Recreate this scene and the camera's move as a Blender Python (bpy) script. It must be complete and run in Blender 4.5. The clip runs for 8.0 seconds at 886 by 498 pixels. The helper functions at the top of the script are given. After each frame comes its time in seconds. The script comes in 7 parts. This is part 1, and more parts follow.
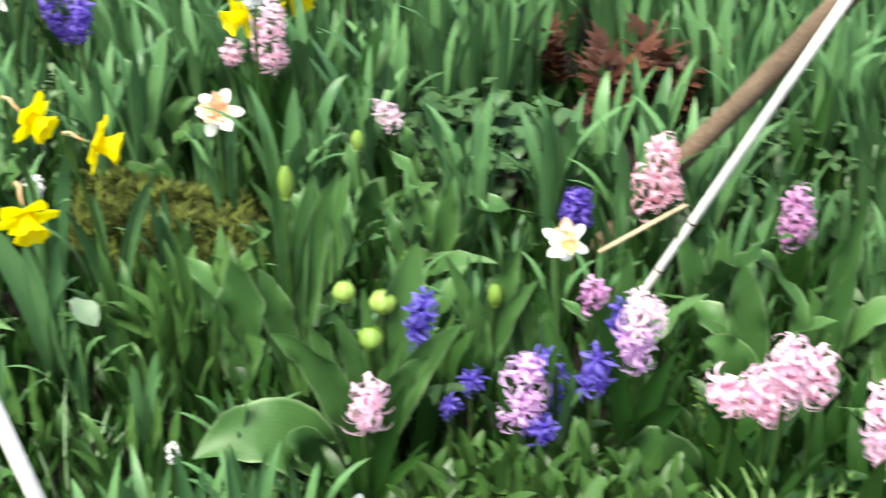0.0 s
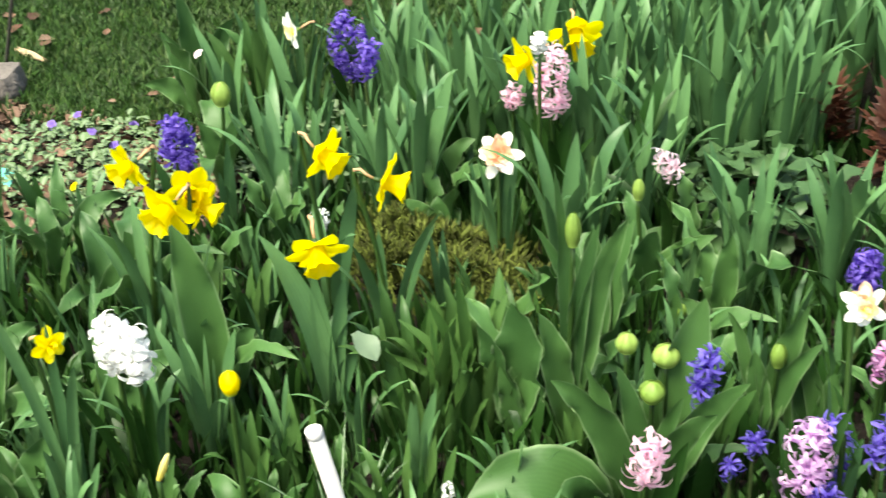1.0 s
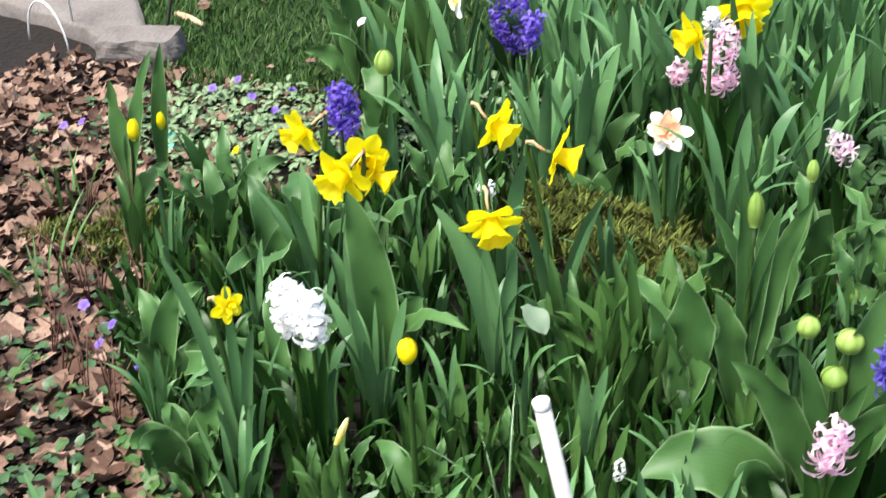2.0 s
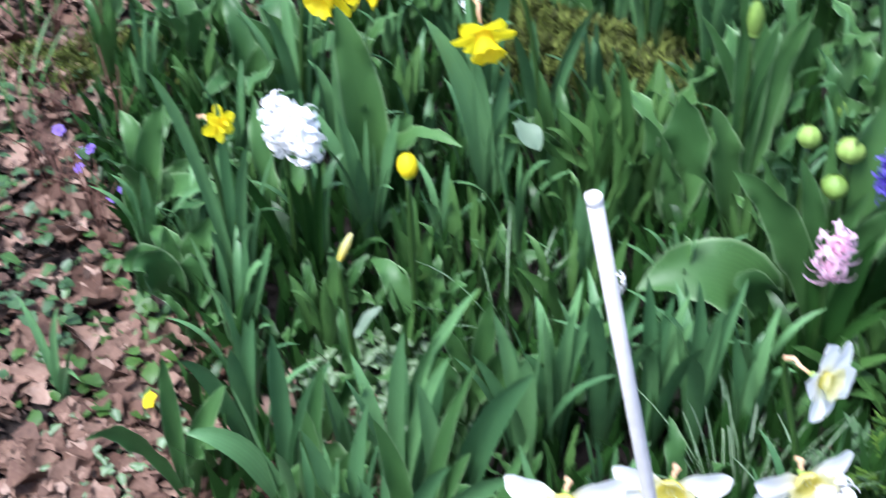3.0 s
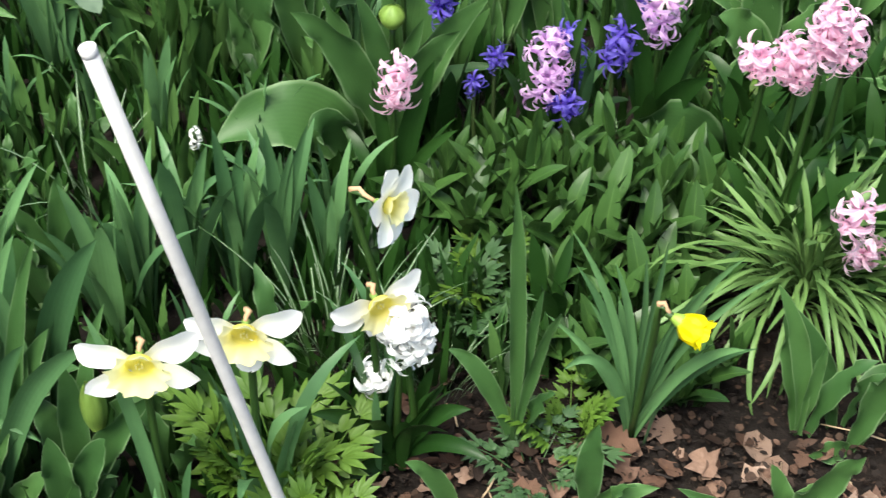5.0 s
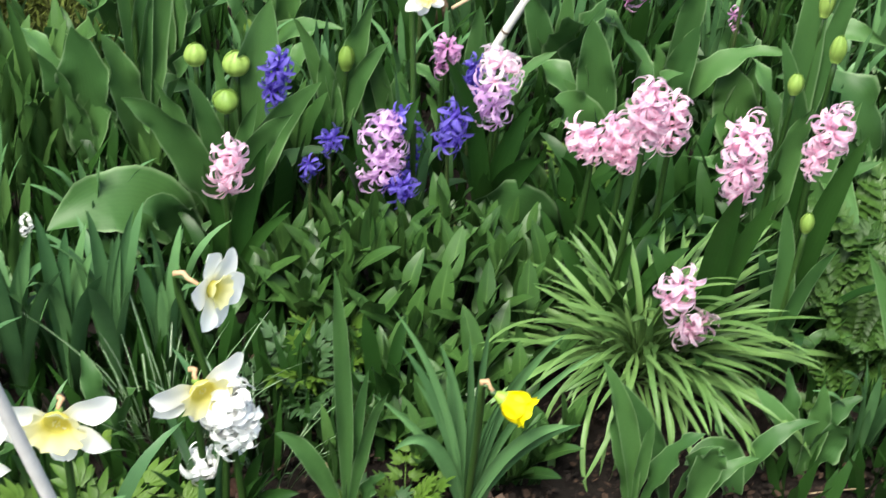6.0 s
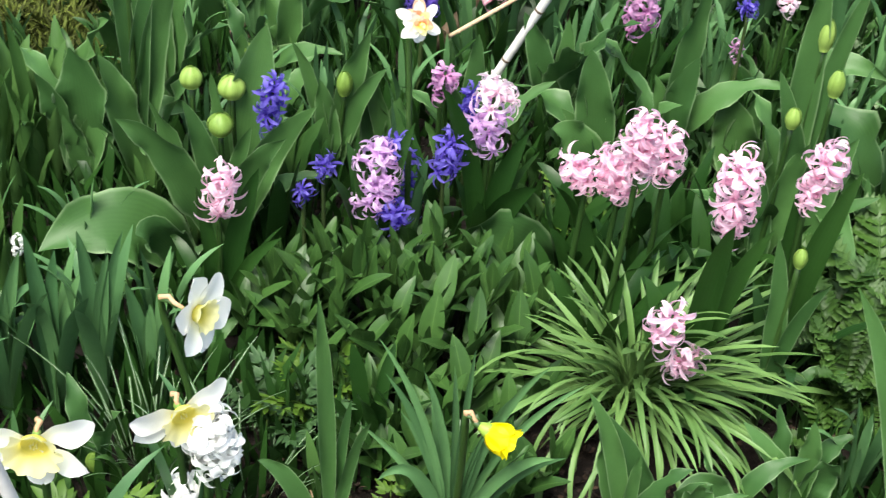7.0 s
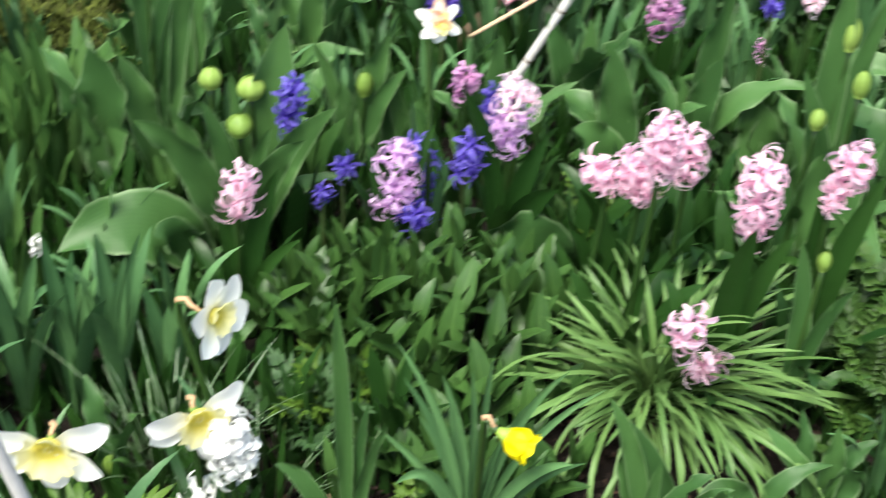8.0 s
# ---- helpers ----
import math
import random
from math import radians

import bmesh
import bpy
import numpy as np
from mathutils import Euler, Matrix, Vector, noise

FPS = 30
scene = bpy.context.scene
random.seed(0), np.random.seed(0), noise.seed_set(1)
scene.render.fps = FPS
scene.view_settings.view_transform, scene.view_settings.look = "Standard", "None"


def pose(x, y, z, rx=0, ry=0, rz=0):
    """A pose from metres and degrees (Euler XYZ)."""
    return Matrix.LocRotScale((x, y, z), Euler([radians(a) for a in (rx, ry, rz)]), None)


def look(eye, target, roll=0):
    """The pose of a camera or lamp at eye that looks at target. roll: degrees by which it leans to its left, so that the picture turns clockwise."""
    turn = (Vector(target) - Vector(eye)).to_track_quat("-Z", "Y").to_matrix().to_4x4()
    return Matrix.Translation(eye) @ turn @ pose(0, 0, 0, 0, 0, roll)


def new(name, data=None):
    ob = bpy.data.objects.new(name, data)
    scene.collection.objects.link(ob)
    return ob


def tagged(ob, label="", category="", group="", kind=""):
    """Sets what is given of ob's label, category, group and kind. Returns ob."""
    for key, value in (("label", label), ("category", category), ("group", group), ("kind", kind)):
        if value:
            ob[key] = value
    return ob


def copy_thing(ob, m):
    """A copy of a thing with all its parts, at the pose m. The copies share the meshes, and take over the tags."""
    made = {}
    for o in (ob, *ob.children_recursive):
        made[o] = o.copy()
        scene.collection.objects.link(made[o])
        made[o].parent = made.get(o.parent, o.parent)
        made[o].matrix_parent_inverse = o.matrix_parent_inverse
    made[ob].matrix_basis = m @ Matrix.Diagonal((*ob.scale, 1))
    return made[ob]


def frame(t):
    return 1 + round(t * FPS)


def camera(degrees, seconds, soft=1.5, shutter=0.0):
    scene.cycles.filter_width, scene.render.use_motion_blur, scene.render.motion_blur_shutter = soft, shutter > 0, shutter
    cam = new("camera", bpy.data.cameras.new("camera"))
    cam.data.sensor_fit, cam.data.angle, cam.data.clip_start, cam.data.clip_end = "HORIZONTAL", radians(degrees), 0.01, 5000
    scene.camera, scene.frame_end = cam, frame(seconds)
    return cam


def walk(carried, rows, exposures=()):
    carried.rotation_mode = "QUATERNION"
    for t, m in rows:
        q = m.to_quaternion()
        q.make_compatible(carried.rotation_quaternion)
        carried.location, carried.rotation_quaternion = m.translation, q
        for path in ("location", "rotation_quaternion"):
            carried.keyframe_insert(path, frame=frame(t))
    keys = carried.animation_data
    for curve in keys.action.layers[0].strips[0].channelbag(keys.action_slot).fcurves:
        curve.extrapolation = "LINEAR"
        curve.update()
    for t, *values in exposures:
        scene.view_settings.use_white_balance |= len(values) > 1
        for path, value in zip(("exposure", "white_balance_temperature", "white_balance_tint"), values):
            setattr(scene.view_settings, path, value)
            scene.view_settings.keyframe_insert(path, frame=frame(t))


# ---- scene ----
cam = camera(34.0, 8.0, soft=1.2, shutter=0.4)
PATH = [
    (0, (0.1087, -0.0235, 1.3535), (-0.1643, 1.6567, 0.3035), 0.07),
    (0.5, (0.0701, -0.0276, 1.3572), (-0.4065, 1.6277, 0.3409), -1.44),
    (1, (0.0415, -0.028, 1.3603), (-0.5525, 1.6009, 0.3633), -2.30),
    (1.5, (0.0043, -0.0358, 1.3618), (-0.6915, 1.5559, 0.3707), -2.81),
    (1.7, (-0.0124, -0.0414, 1.3597), (-0.7419, 1.5322, 0.364), -2.88),
    (2.8, (-0.1198, -0.0766, 1.3282), (-0.7972, 1.4025, 0.1648), -2.57),
    (3, (-0.1231, -0.0795, 1.3174), (-0.7335, 1.3927, 0.1091), -2.21),
    (3.5, (-0.1073, -0.083, 1.3105), (-0.5003, 1.3897, 0.0156), -0.53),
    (4, (-0.0695, -0.0722, 1.306), (-0.3138, 1.3997, -0.0258), 0.75),
    (4.2, (-0.052, -0.07, 1.3091), (-0.2721, 1.3967, -0.0326), 0.70),
    (5.3, (-0.0038, -0.0598, 1.2964), (-0.0953, 1.405, -0.0623), 1.73),
    (5.5, (0.0167, -0.0625, 1.2926), (-0.0455, 1.4235, -0.0446), 2.23),
    (6, (0.0484, -0.0602, 1.3022), (0.0572, 1.4896, 0.038), 3.71),
    (6.5, (0.0706, -0.0567, 1.3006), (0.1032, 1.5168, 0.0665), 4.68),
    (6.7, (0.0729, -0.0535, 1.3004), (0.098, 1.52, 0.0661), 4.87),
    (7, (0.0763, -0.0487, 1.3), (0.0629, 1.5222, 0.0622), 4.33),
    (7.5, (0.0779, -0.0399, 1.2978), (0.033, 1.524, 0.0518), 3.59),
    (7.6, (0.0793, -0.0388, 1.2972), (0.0362, 1.5263, 0.0528), 3.59),
    (7.7, (0.0808, -0.0377, 1.2967), (0.0437, 1.5291, 0.0544), 3.59),
    (7.8, (0.0822, -0.0367, 1.2961), (0.0588, 1.5359, 0.0612), 3.59),
    (7.9, (0.0837, -0.0356, 1.2956), (0.0645, 1.5396, 0.0640), 3.59),
    (8, (0.0851, -0.0345, 1.295), (0.0344, 1.533, 0.0538), 3.59),
]
EXPOSURES = [(0, 2.56, 6850, 0), (0.5, 2.55, 7150, -2), (1, 2.55, 7350, -2), (1.5, 2.54, 6700, 1), (1.7, 2.53, 6750, 3), (2.8, 2.43, 5500, 13), (3.1, 2.43, 5530, 13), (3.6, 2.23, 6450, 8), (4.2, 2.21, 6500, 9), (5.3, 2.2, 6680, 1), (8, 2.23, 6680, 1)]
walk(cam, [(t, look(eye, target, roll)) for t, eye, target, roll in PATH], exposures=EXPOSURES)


# ---- light ----
world = bpy.data.worlds.new("overcast_sky")
scene.world = world
world.use_nodes = True
wn, wl = world.node_tree.nodes, world.node_tree.links
sky = wn.new("ShaderNodeTexSky")
sky.sky_type, sky.sun_disc = "NISHITA", False
sky.sun_elevation, sky.sun_rotation = radians(65), radians(211)
sky.air_density, sky.dust_density, sky.ozone_density = 1.0, 4.0, 1.0
wl.new(sky.outputs["Color"], wn["Background"].inputs["Color"])
wn["Background"].inputs["Strength"].default_value = 0.068
sun = new("sun", bpy.data.lights.new("sun", "SUN"))
sun.data.energy, sun.data.angle, sun.data.color = 1.75, radians(30), (1.0, 0.97, 0.92)
sun.matrix_world = look((-1.2, -2.0, 5.0), (0, 0, 0))


# ---- materials ----
def shader(name):
    m = bpy.data.materials.new(name)
    m.use_nodes = True
    return m, m.node_tree.nodes, m.node_tree.links, m.node_tree.nodes["Principled BSDF"]


def node(nodes, kind, **inputs):
    n = nodes.new(kind)
    for key, value in inputs.items():
        n.inputs[key.replace("_", " ")].default_value = value
    return n


def ramp(nodes, links, fac, stops):
    r = nodes.new("ShaderNodeValToRGB")
    while len(r.color_ramp.elements) < len(stops):
        r.color_ramp.elements.new(0.5)
    for e, (p, c) in zip(r.color_ramp.elements, stops):
        e.position, e.color = p, (*c, 1)
    links.new(fac, r.inputs["Fac"])
    return r.outputs["Color"]


def mixed(nodes, links, kind, fac, a, b):
    m = nodes.new("ShaderNodeMix")
    m.data_type, m.blend_type = "RGBA", kind
    for socket, value in ((m.inputs[0], fac), (m.inputs[6], a), (m.inputs[7], b)):
        if hasattr(value, "links"):
            links.new(value, socket)
        else:
            socket.default_value = value if isinstance(value, float) else (*value, 1)
    return m.outputs[2]


def leaf_material(name, dark, light, rough=0.42, veins=26.0, glow=0.3, edge=None, blotch=6.0, spec=0.4):
    """A leaf: veins along the blade, blotches, each leaf with a tone of its own, light shining through."""
    m, n, k, p = shader(name)
    uv = n.new("ShaderNodeUVMap")
    split = n.new("ShaderNodeSeparateXYZ")
    k.new(uv.outputs["UV"], split.inputs[0])
    geo, info = n.new("ShaderNodeTexCoord"), n.new("ShaderNodeObjectInfo")
    big = node(n, "ShaderNodeTexNoise", Scale=blotch, Detail=4.0)
    k.new(geo.outputs["Object"], big.inputs["Vector"])
    tone = n.new("ShaderNodeMath")
    tone.operation = "MULTIPLY_ADD"
    tone.inputs[1].default_value = 0.6
    k.new(info.outputs["Random"], tone.inputs[0])
    each = n.new("ShaderNodeMath")
    each.operation = "MULTIPLY_ADD"
    each.inputs[1].default_value, each.inputs[2].default_value = 0.3, 0.04
    k.new(n.new("ShaderNodeNewGeometry").outputs["Random Per Island"], each.inputs[0])
    k.new(each.outputs[0], tone.inputs[2])
    half = n.new("ShaderNodeMath")
    half.operation = "MULTIPLY_ADD"
    half.inputs[1].default_value = 0.45
    k.new(big.outputs["Fac"], half.inputs[0])
    k.new(tone.outputs[0], half.inputs[2])
    base = ramp(n, k, half.outputs[0], [(0.2, dark), (0.95, light)])
    wave = n.new("ShaderNodeMath")
    wave.operation = "MULTIPLY"
    wave.inputs[1].default_value = veins
    k.new(split.outputs["X"], wave.inputs[0])
    sine = n.new("ShaderNodeMath")
    sine.operation = "SINE"
    k.new(wave.outputs[0], sine.inputs[0])
    fine = node(n, "ShaderNodeTexNoise", Scale=220.0, Detail=3.0)
    k.new(geo.outputs["Object"], fine.inputs["Vector"])
    relief = n.new("ShaderNodeMath")
    relief.operation = "MULTIPLY_ADD"
    relief.inputs[1].default_value = 0.3
    k.new(sine.outputs[0], relief.inputs[0])
    k.new(fine.outputs["Fac"], relief.inputs[2])
    streak = ramp(n, k, relief.outputs[0], [(0.1, (0.94, 0.94, 0.94)), (0.9, (1.04, 1.04, 1.03))])
    colour = mixed(n, k, "MULTIPLY", 1.0, base, streak)
    if edge:
        off = n.new("ShaderNodeMath")
        off.operation = "SUBTRACT"
        off.inputs[1].default_value = 0.5
        k.new(split.outputs["X"], off.inputs[0])
        out = n.new("ShaderNodeMath")
        out.operation = "ABSOLUTE"
        k.new(off.outputs[0], out.inputs[0])
        where, tint = edge
        rim = ramp(n, k, out.outputs[0], where)
        colour = mixed(n, k, "MIX", rim, colour, tint)
    # yellowed and dry tips on some blades
    dry = n.new("ShaderNodeMath")
    dry.operation = "MULTIPLY"
    k.new(split.outputs["Y"], dry.inputs[0])
    k.new(big.outputs["Fac"], dry.inputs[1])
    tip = ramp(n, k, dry.outputs[0], [(0.62, (0, 0, 0)), (0.78, (0.5, 0.5, 0.5))])
    colour = mixed(n, k, "MIX", tip, colour, (0.2, 0.19, 0.06))
    k.new(colour, p.inputs["Base Color"])
    p.inputs["Roughness"].default_value = rough
    p.inputs["Specular IOR Level"].default_value = spec
    bump = node(n, "ShaderNodeBump", Strength=0.16, Distance=0.0006)
    k.new(relief.outputs[0], bump.inputs["Height"])
    place = n.new("ShaderNodeNewGeometry")
    swell = node(n, "ShaderNodeTexNoise", Scale=42.0, Detail=2.0)
    k.new(place.outputs["Position"], swell.inputs["Vector"])
    wavy = node(n, "ShaderNodeBump", Strength=0.18, Distance=0.006)
    k.new(swell.outputs["Fac"], wavy.inputs["Height"])
    k.new(bump.outputs[0], wavy.inputs["Normal"])
    k.new(wavy.outputs[0], p.inputs["Normal"])
    through_light = n.new("ShaderNodeBsdfTranslucent")
    k.new(colour, through_light.inputs["Color"])
    mix = n.new("ShaderNodeMixShader")
    mix.inputs[0].default_value = glow
    k.new(p.outputs[0], mix.inputs[1])
    k.new(through_light.outputs[0], mix.inputs[2])
    k.new(mix.outputs[0], n["Material Output"].inputs["Surface"])
    return m


def petal_material(name, inner, outer, rough=0.5, glow=0.5, throat=None, vein=None):
    """A petal: paler or darker towards its rim, faint veins, each one with a tone of its own."""
    m, n, k, p = shader(name)
    uv, info, geo = n.new("ShaderNodeUVMap"), n.new("ShaderNodeObjectInfo"), n.new("ShaderNodeTexCoord")
    split = n.new("ShaderNodeSeparateXYZ")
    k.new(uv.outputs["UV"], split.inputs[0])
    stops = [(0.1, inner), (0.85, outer)] if not throat else [(0.0, throat), (0.3, inner), (0.9, outer)]
    base = ramp(n, k, split.outputs["Y"], stops)
    if vein:
        off = n.new("ShaderNodeMath")
        off.operation = "SUBTRACT"
        off.inputs[1].default_value = 0.5
        k.new(split.outputs["X"], off.inputs[0])
        out = n.new("ShaderNodeMath")
        out.operation = "ABSOLUTE"
        k.new(off.outputs[0], out.inputs[0])
        base = mixed(n, k, "MIX", ramp(n, k, out.outputs[0], [(0.0, (0.75, 0.75, 0.75)), (0.3, (0, 0, 0))]), base, vein)
    spots = node(n, "ShaderNodeTexNoise", Scale=90.0, Detail=4.0)
    k.new(geo.outputs["Object"], spots.inputs["Vector"])
    shade = ramp(n, k, spots.outputs["Fac"], [(0.25, (0.9, 0.9, 0.9)), (0.75, (1.05, 1.05, 1.05))])
    colour = mixed(n, k, "MULTIPLY", 1.0, base, shade)
    own = ramp(n, k, info.outputs["Random"], [(0.0, (0.92, 0.9, 0.92)), (1.0, (1.05, 1.05, 1.05))])
    colour = mixed(n, k, "MULTIPLY", 1.0, colour, own)
    k.new(colour, p.inputs["Base Color"])
    p.inputs["Roughness"].default_value = rough
    p.inputs["Specular IOR Level"].default_value = 0.25
    bump = node(n, "ShaderNodeBump", Strength=0.2, Distance=0.0006)
    k.new(spots.outputs["Fac"], bump.inputs["Height"])
    k.new(bump.outputs[0], p.inputs["Normal"])
    t = n.new("ShaderNodeBsdfTranslucent")
    k.new(colour, t.inputs["Color"])
    mix = n.new("ShaderNodeMixShader")
    mix.inputs[0].default_value = glow
    k.new(p.outputs[0], mix.inputs[1])
    k.new(t.outputs[0], mix.inputs[2])
    k.new(mix.outputs[0], n["Material Output"].inputs["Surface"])
    return m


def rough_material(name, stops, scale=8.0, fine=70.0, rough=0.85, relief=0.004, island=False, own=False):
    """Soil, stone, bark, litter: stains at one scale, grain at another; each piece with a tone of its own."""
    m, n, k, p = shader(name)
    geo = n.new("ShaderNodeTexCoord")
    big = node(n, "ShaderNodeTexNoise", Scale=scale, Detail=6.0)
    small = node(n, "ShaderNodeTexNoise", Scale=fine, Detail=5.0)
    for t in (big, small):
        k.new(geo.outputs["Object"], t.inputs["Vector"])
    fac = n.new("ShaderNodeMath")
    fac.operation = "MULTIPLY_ADD"
    fac.inputs[1].default_value = 0.5
    k.new(small.outputs["Fac"], fac.inputs[0])
    if island or own:
        rnd = n.new("ShaderNodeNewGeometry").outputs["Random Per Island"] if island else n.new("ShaderNodeObjectInfo").outputs["Random"]
        half = n.new("ShaderNodeMath")
        half.operation = "MULTIPLY_ADD"
        half.inputs[1].default_value, half.inputs[2].default_value = 0.75, -0.12
        k.new(rnd, half.inputs[0])
        k.new(half.outputs[0], fac.inputs[2])
    else:
        half = n.new("ShaderNodeMath")
        half.operation = "MULTIPLY"
        half.inputs[1].default_value = 0.5
        k.new(big.outputs["Fac"], half.inputs[0])
        k.new(half.outputs[0], fac.inputs[2])
    k.new(ramp(n, k, fac.outputs[0], stops), p.inputs["Base Color"])
    p.inputs["Roughness"].default_value = rough
    p.inputs["Specular IOR Level"].default_value = 0.25
    bump = node(n, "ShaderNodeBump", Strength=0.7, Distance=relief)
    k.new(small.outputs["Fac"], bump.inputs["Height"])
    k.new(bump.outputs[0], p.inputs["Normal"])
    return m


PALE_RIM = ([(0.44, (0, 0, 0)), (0.5, (0.55, 0.55, 0.55))], (0.24, 0.34, 0.18))
TULIP_LEAF = leaf_material("tulip_leaf", (0.01648, 0.056, 0.0143), (0.0549, 0.1277, 0.03338), 0.5, 95.0, 0.16, PALE_RIM, spec=0.33)
HYACINTH_LEAF = leaf_material("hyacinth_leaf", (0.006397, 0.02828, 0.004563), (0.0182, 0.05387, 0.00945), 0.42, 40.0, 0.12, spec=0.28)
NARCISSUS_LEAF = leaf_material("narcissus_leaf", (0.0198, 0.0662, 0.0246), (0.0935, 0.198, 0.0735), 0.45, 40.0, 0.14, spec=0.35)
LILY_LEAF = leaf_material("lily_shoot_leaf", (0.01858, 0.0613, 0.01234), (0.06096, 0.1287, 0.0329), 0.45, 30.0, 0.14, spec=0.3)
GRASSY_LEAF = leaf_material("grassy_leaf", (0.03519, 0.08758, 0.01877), (0.1213, 0.2151, 0.06412), 0.45, 12.0, 0.15, spec=0.28)
HERB_LEAF = leaf_material("herb_leaf", (0.0115, 0.03935, 0.007152), (0.04026, 0.0946, 0.02043), 0.42, 16.0, 0.12, ([(0.0, (0.387, 0.387, 0.387)), (0.03, (0, 0, 0))], (0.172, 0.2752, 0.086)))
FRESH_LEAF = leaf_material("fresh_leaf", (0.04131, 0.1037, 0.008581), (0.1005, 0.1863, 0.02502), 0.5, 10.0, 0.35)
FERN_LEAF = leaf_material("feathery_leaf", (0.01402, 0.04871, 0.007011), (0.05535, 0.1181, 0.02066), 0.5, 14.0, 0.3)
STRIPED_LEAF = leaf_material("striped_leaf", (0.01615, 0.0544, 0.01105), (0.03825, 0.09775, 0.0221), 0.4, 10.0, 0.2, ([(0.06, (0.85, 0.85, 0.85)), (0.13, (0, 0, 0))], (0.5, 0.58, 0.45)))
SILVER_LEAF = leaf_material("silvery_leaf", (0.034, 0.0765, 0.0238), (0.102, 0.17, 0.068), 0.6, 8.0, 0.2, ([(0.08, (0.595, 0.595, 0.595)), (0.3, (0, 0, 0))], (0.238, 0.289, 0.204)))
VINE_LEAF = leaf_material("trailing_vine_leaf", (0.02037, 0.05057, 0.0172), (0.04899, 0.1018, 0.03793), 0.45, 8.0, 0.2)
RED_LEAF = leaf_material("reddish_shoot", (0.031, 0.01054, 0.00682), (0.093, 0.03224, 0.0186), 0.5, 12.0, 0.25)
STEM = leaf_material("green_stem", (0.01221, 0.03661, 0.006101), (0.02884, 0.06656, 0.01331), 0.45, 10.0, 0.15)
BUD = leaf_material("green_bud", (0.13, 0.2357, 0.036), (0.3213, 0.454, 0.108), 0.45, 30.0, 0.3, ([(0.36, (0, 0, 0)), (0.5, (0.7, 0.7, 0.7))], (0.2, 0.3, 0.06)))
BELL_BASE = leaf_material("bell_base", (0.13, 0.25, 0.03), (0.27, 0.4, 0.06), 0.5, 10.0, 0.2)
# Paler than the other leaves: the sky's reflection is put into the colour.
SKY_SHEEN_LEAF = leaf_material("pale_leaf", (0.0975, 0.1625, 0.0975), (0.1755, 0.234, 0.1625), 0.5, 12.0, 0.3)
DARK_STEM = leaf_material("dark_stem", (0.018, 0.03, 0.01), (0.04, 0.065, 0.018), 0.5, 10.0, 0.1)
PETAL = {
    "pink": petal_material("pink_petal", (0.91, 0.58, 0.73), (0.94, 0.76, 0.86), vein=(0.86, 0.44, 0.62)),
    "rose": petal_material("rose_petal", (0.89, 0.5, 0.6), (0.93, 0.69, 0.76), vein=(0.85, 0.4, 0.51)),
    "pale": petal_material("pale_pink_petal", (0.92, 0.68, 0.78), (0.95, 0.86, 0.9), vein=(0.88, 0.55, 0.69)),
    "lilac": petal_material("lilac_petal", (0.72, 0.44, 0.76), (0.84, 0.63, 0.87), vein=(0.62, 0.34, 0.68)),
    "magenta": petal_material("magenta_petal", (0.6, 0.26, 0.52), (0.78, 0.46, 0.72)),
    "purple": petal_material("purple_petal", (0.1, 0.05, 0.42), (0.22, 0.15, 0.62)),
    "blue": petal_material("blue_petal", (0.1, 0.06, 0.46), (0.22, 0.18, 0.66)),
    "white": petal_material("white_petal", (0.94, 0.95, 0.92), (0.97, 0.97, 0.96), glow=0.28),
    "bell": petal_material("yellow_bell_petal", (0.88, 0.76, 0.01), (0.92, 0.83, 0.014), throat=(0.3, 0.45, 0.06)),
    "yellow": petal_material("yellow_petal", (0.9, 0.77, 0.006), (0.92, 0.82, 0.012)),
    "gold": petal_material("golden_cup", (0.9, 0.71, 0.005), (0.92, 0.78, 0.01)),
    "cream": petal_material("cream_cup", (0.92, 0.82, 0.17), (0.95, 0.91, 0.5)),
    "ivory": petal_material("ivory_petal", (0.96, 0.96, 0.9), (0.97, 0.97, 0.93), glow=0.28, throat=(0.88, 0.86, 0.6)),
    "peach": petal_material("peach_petal", (0.88, 0.4, 0.2), (0.92, 0.62, 0.43)),
    "violet": petal_material("violet_petal", (0.17, 0.09, 0.5), (0.26, 0.17, 0.62)),
}
PAPER = rough_material("papery_sheath", [(0.2, (0.3, 0.17, 0.09)), (0.8, (0.5, 0.33, 0.2))], 40.0, 200.0, 0.7, 0.001)
# Dark soil, its colour lowered to near black for the shade between plants.
SHADE_DARK_SOIL = rough_material("shade_darkened_soil", [(0.3, (0.003825, 0.00255, 0.001912)), (0.55, (0.008287, 0.005227, 0.003825)), (0.8, (0.02167, 0.01339, 0.008925))], 7.0, 60.0, 0.95, 0.012)
LITTER = rough_material("dead_leaf", [(0.05, (0.03641, 0.01706, 0.01077)), (0.35, (0.0884, 0.04517, 0.02938)), (0.62, (0.1457, 0.08282, 0.0563)), (0.95, (0.2289, 0.1556, 0.1175))], 30.0, 150.0, 0.7, 0.002, own=True)
CRUMBS = rough_material("dead_leaf_crumbs", [(0.1, (0.0072, 0.004043, 0.002812)), (0.5, (0.024, 0.01271, 0.007875)), (0.78, (0.066, 0.03465, 0.0225)), (1.0, (0.18, 0.1097, 0.07875))], 30.0, 150.0, 0.75, 0.002, island=True)
STONE = rough_material("pale_stone", [(0.25, (0.06375, 0.0527, 0.0476)), (0.5, (0.119, 0.1037, 0.0969)), (0.8, (0.17, 0.153, 0.1445))], 9.0, 120.0, 0.85, 0.003)
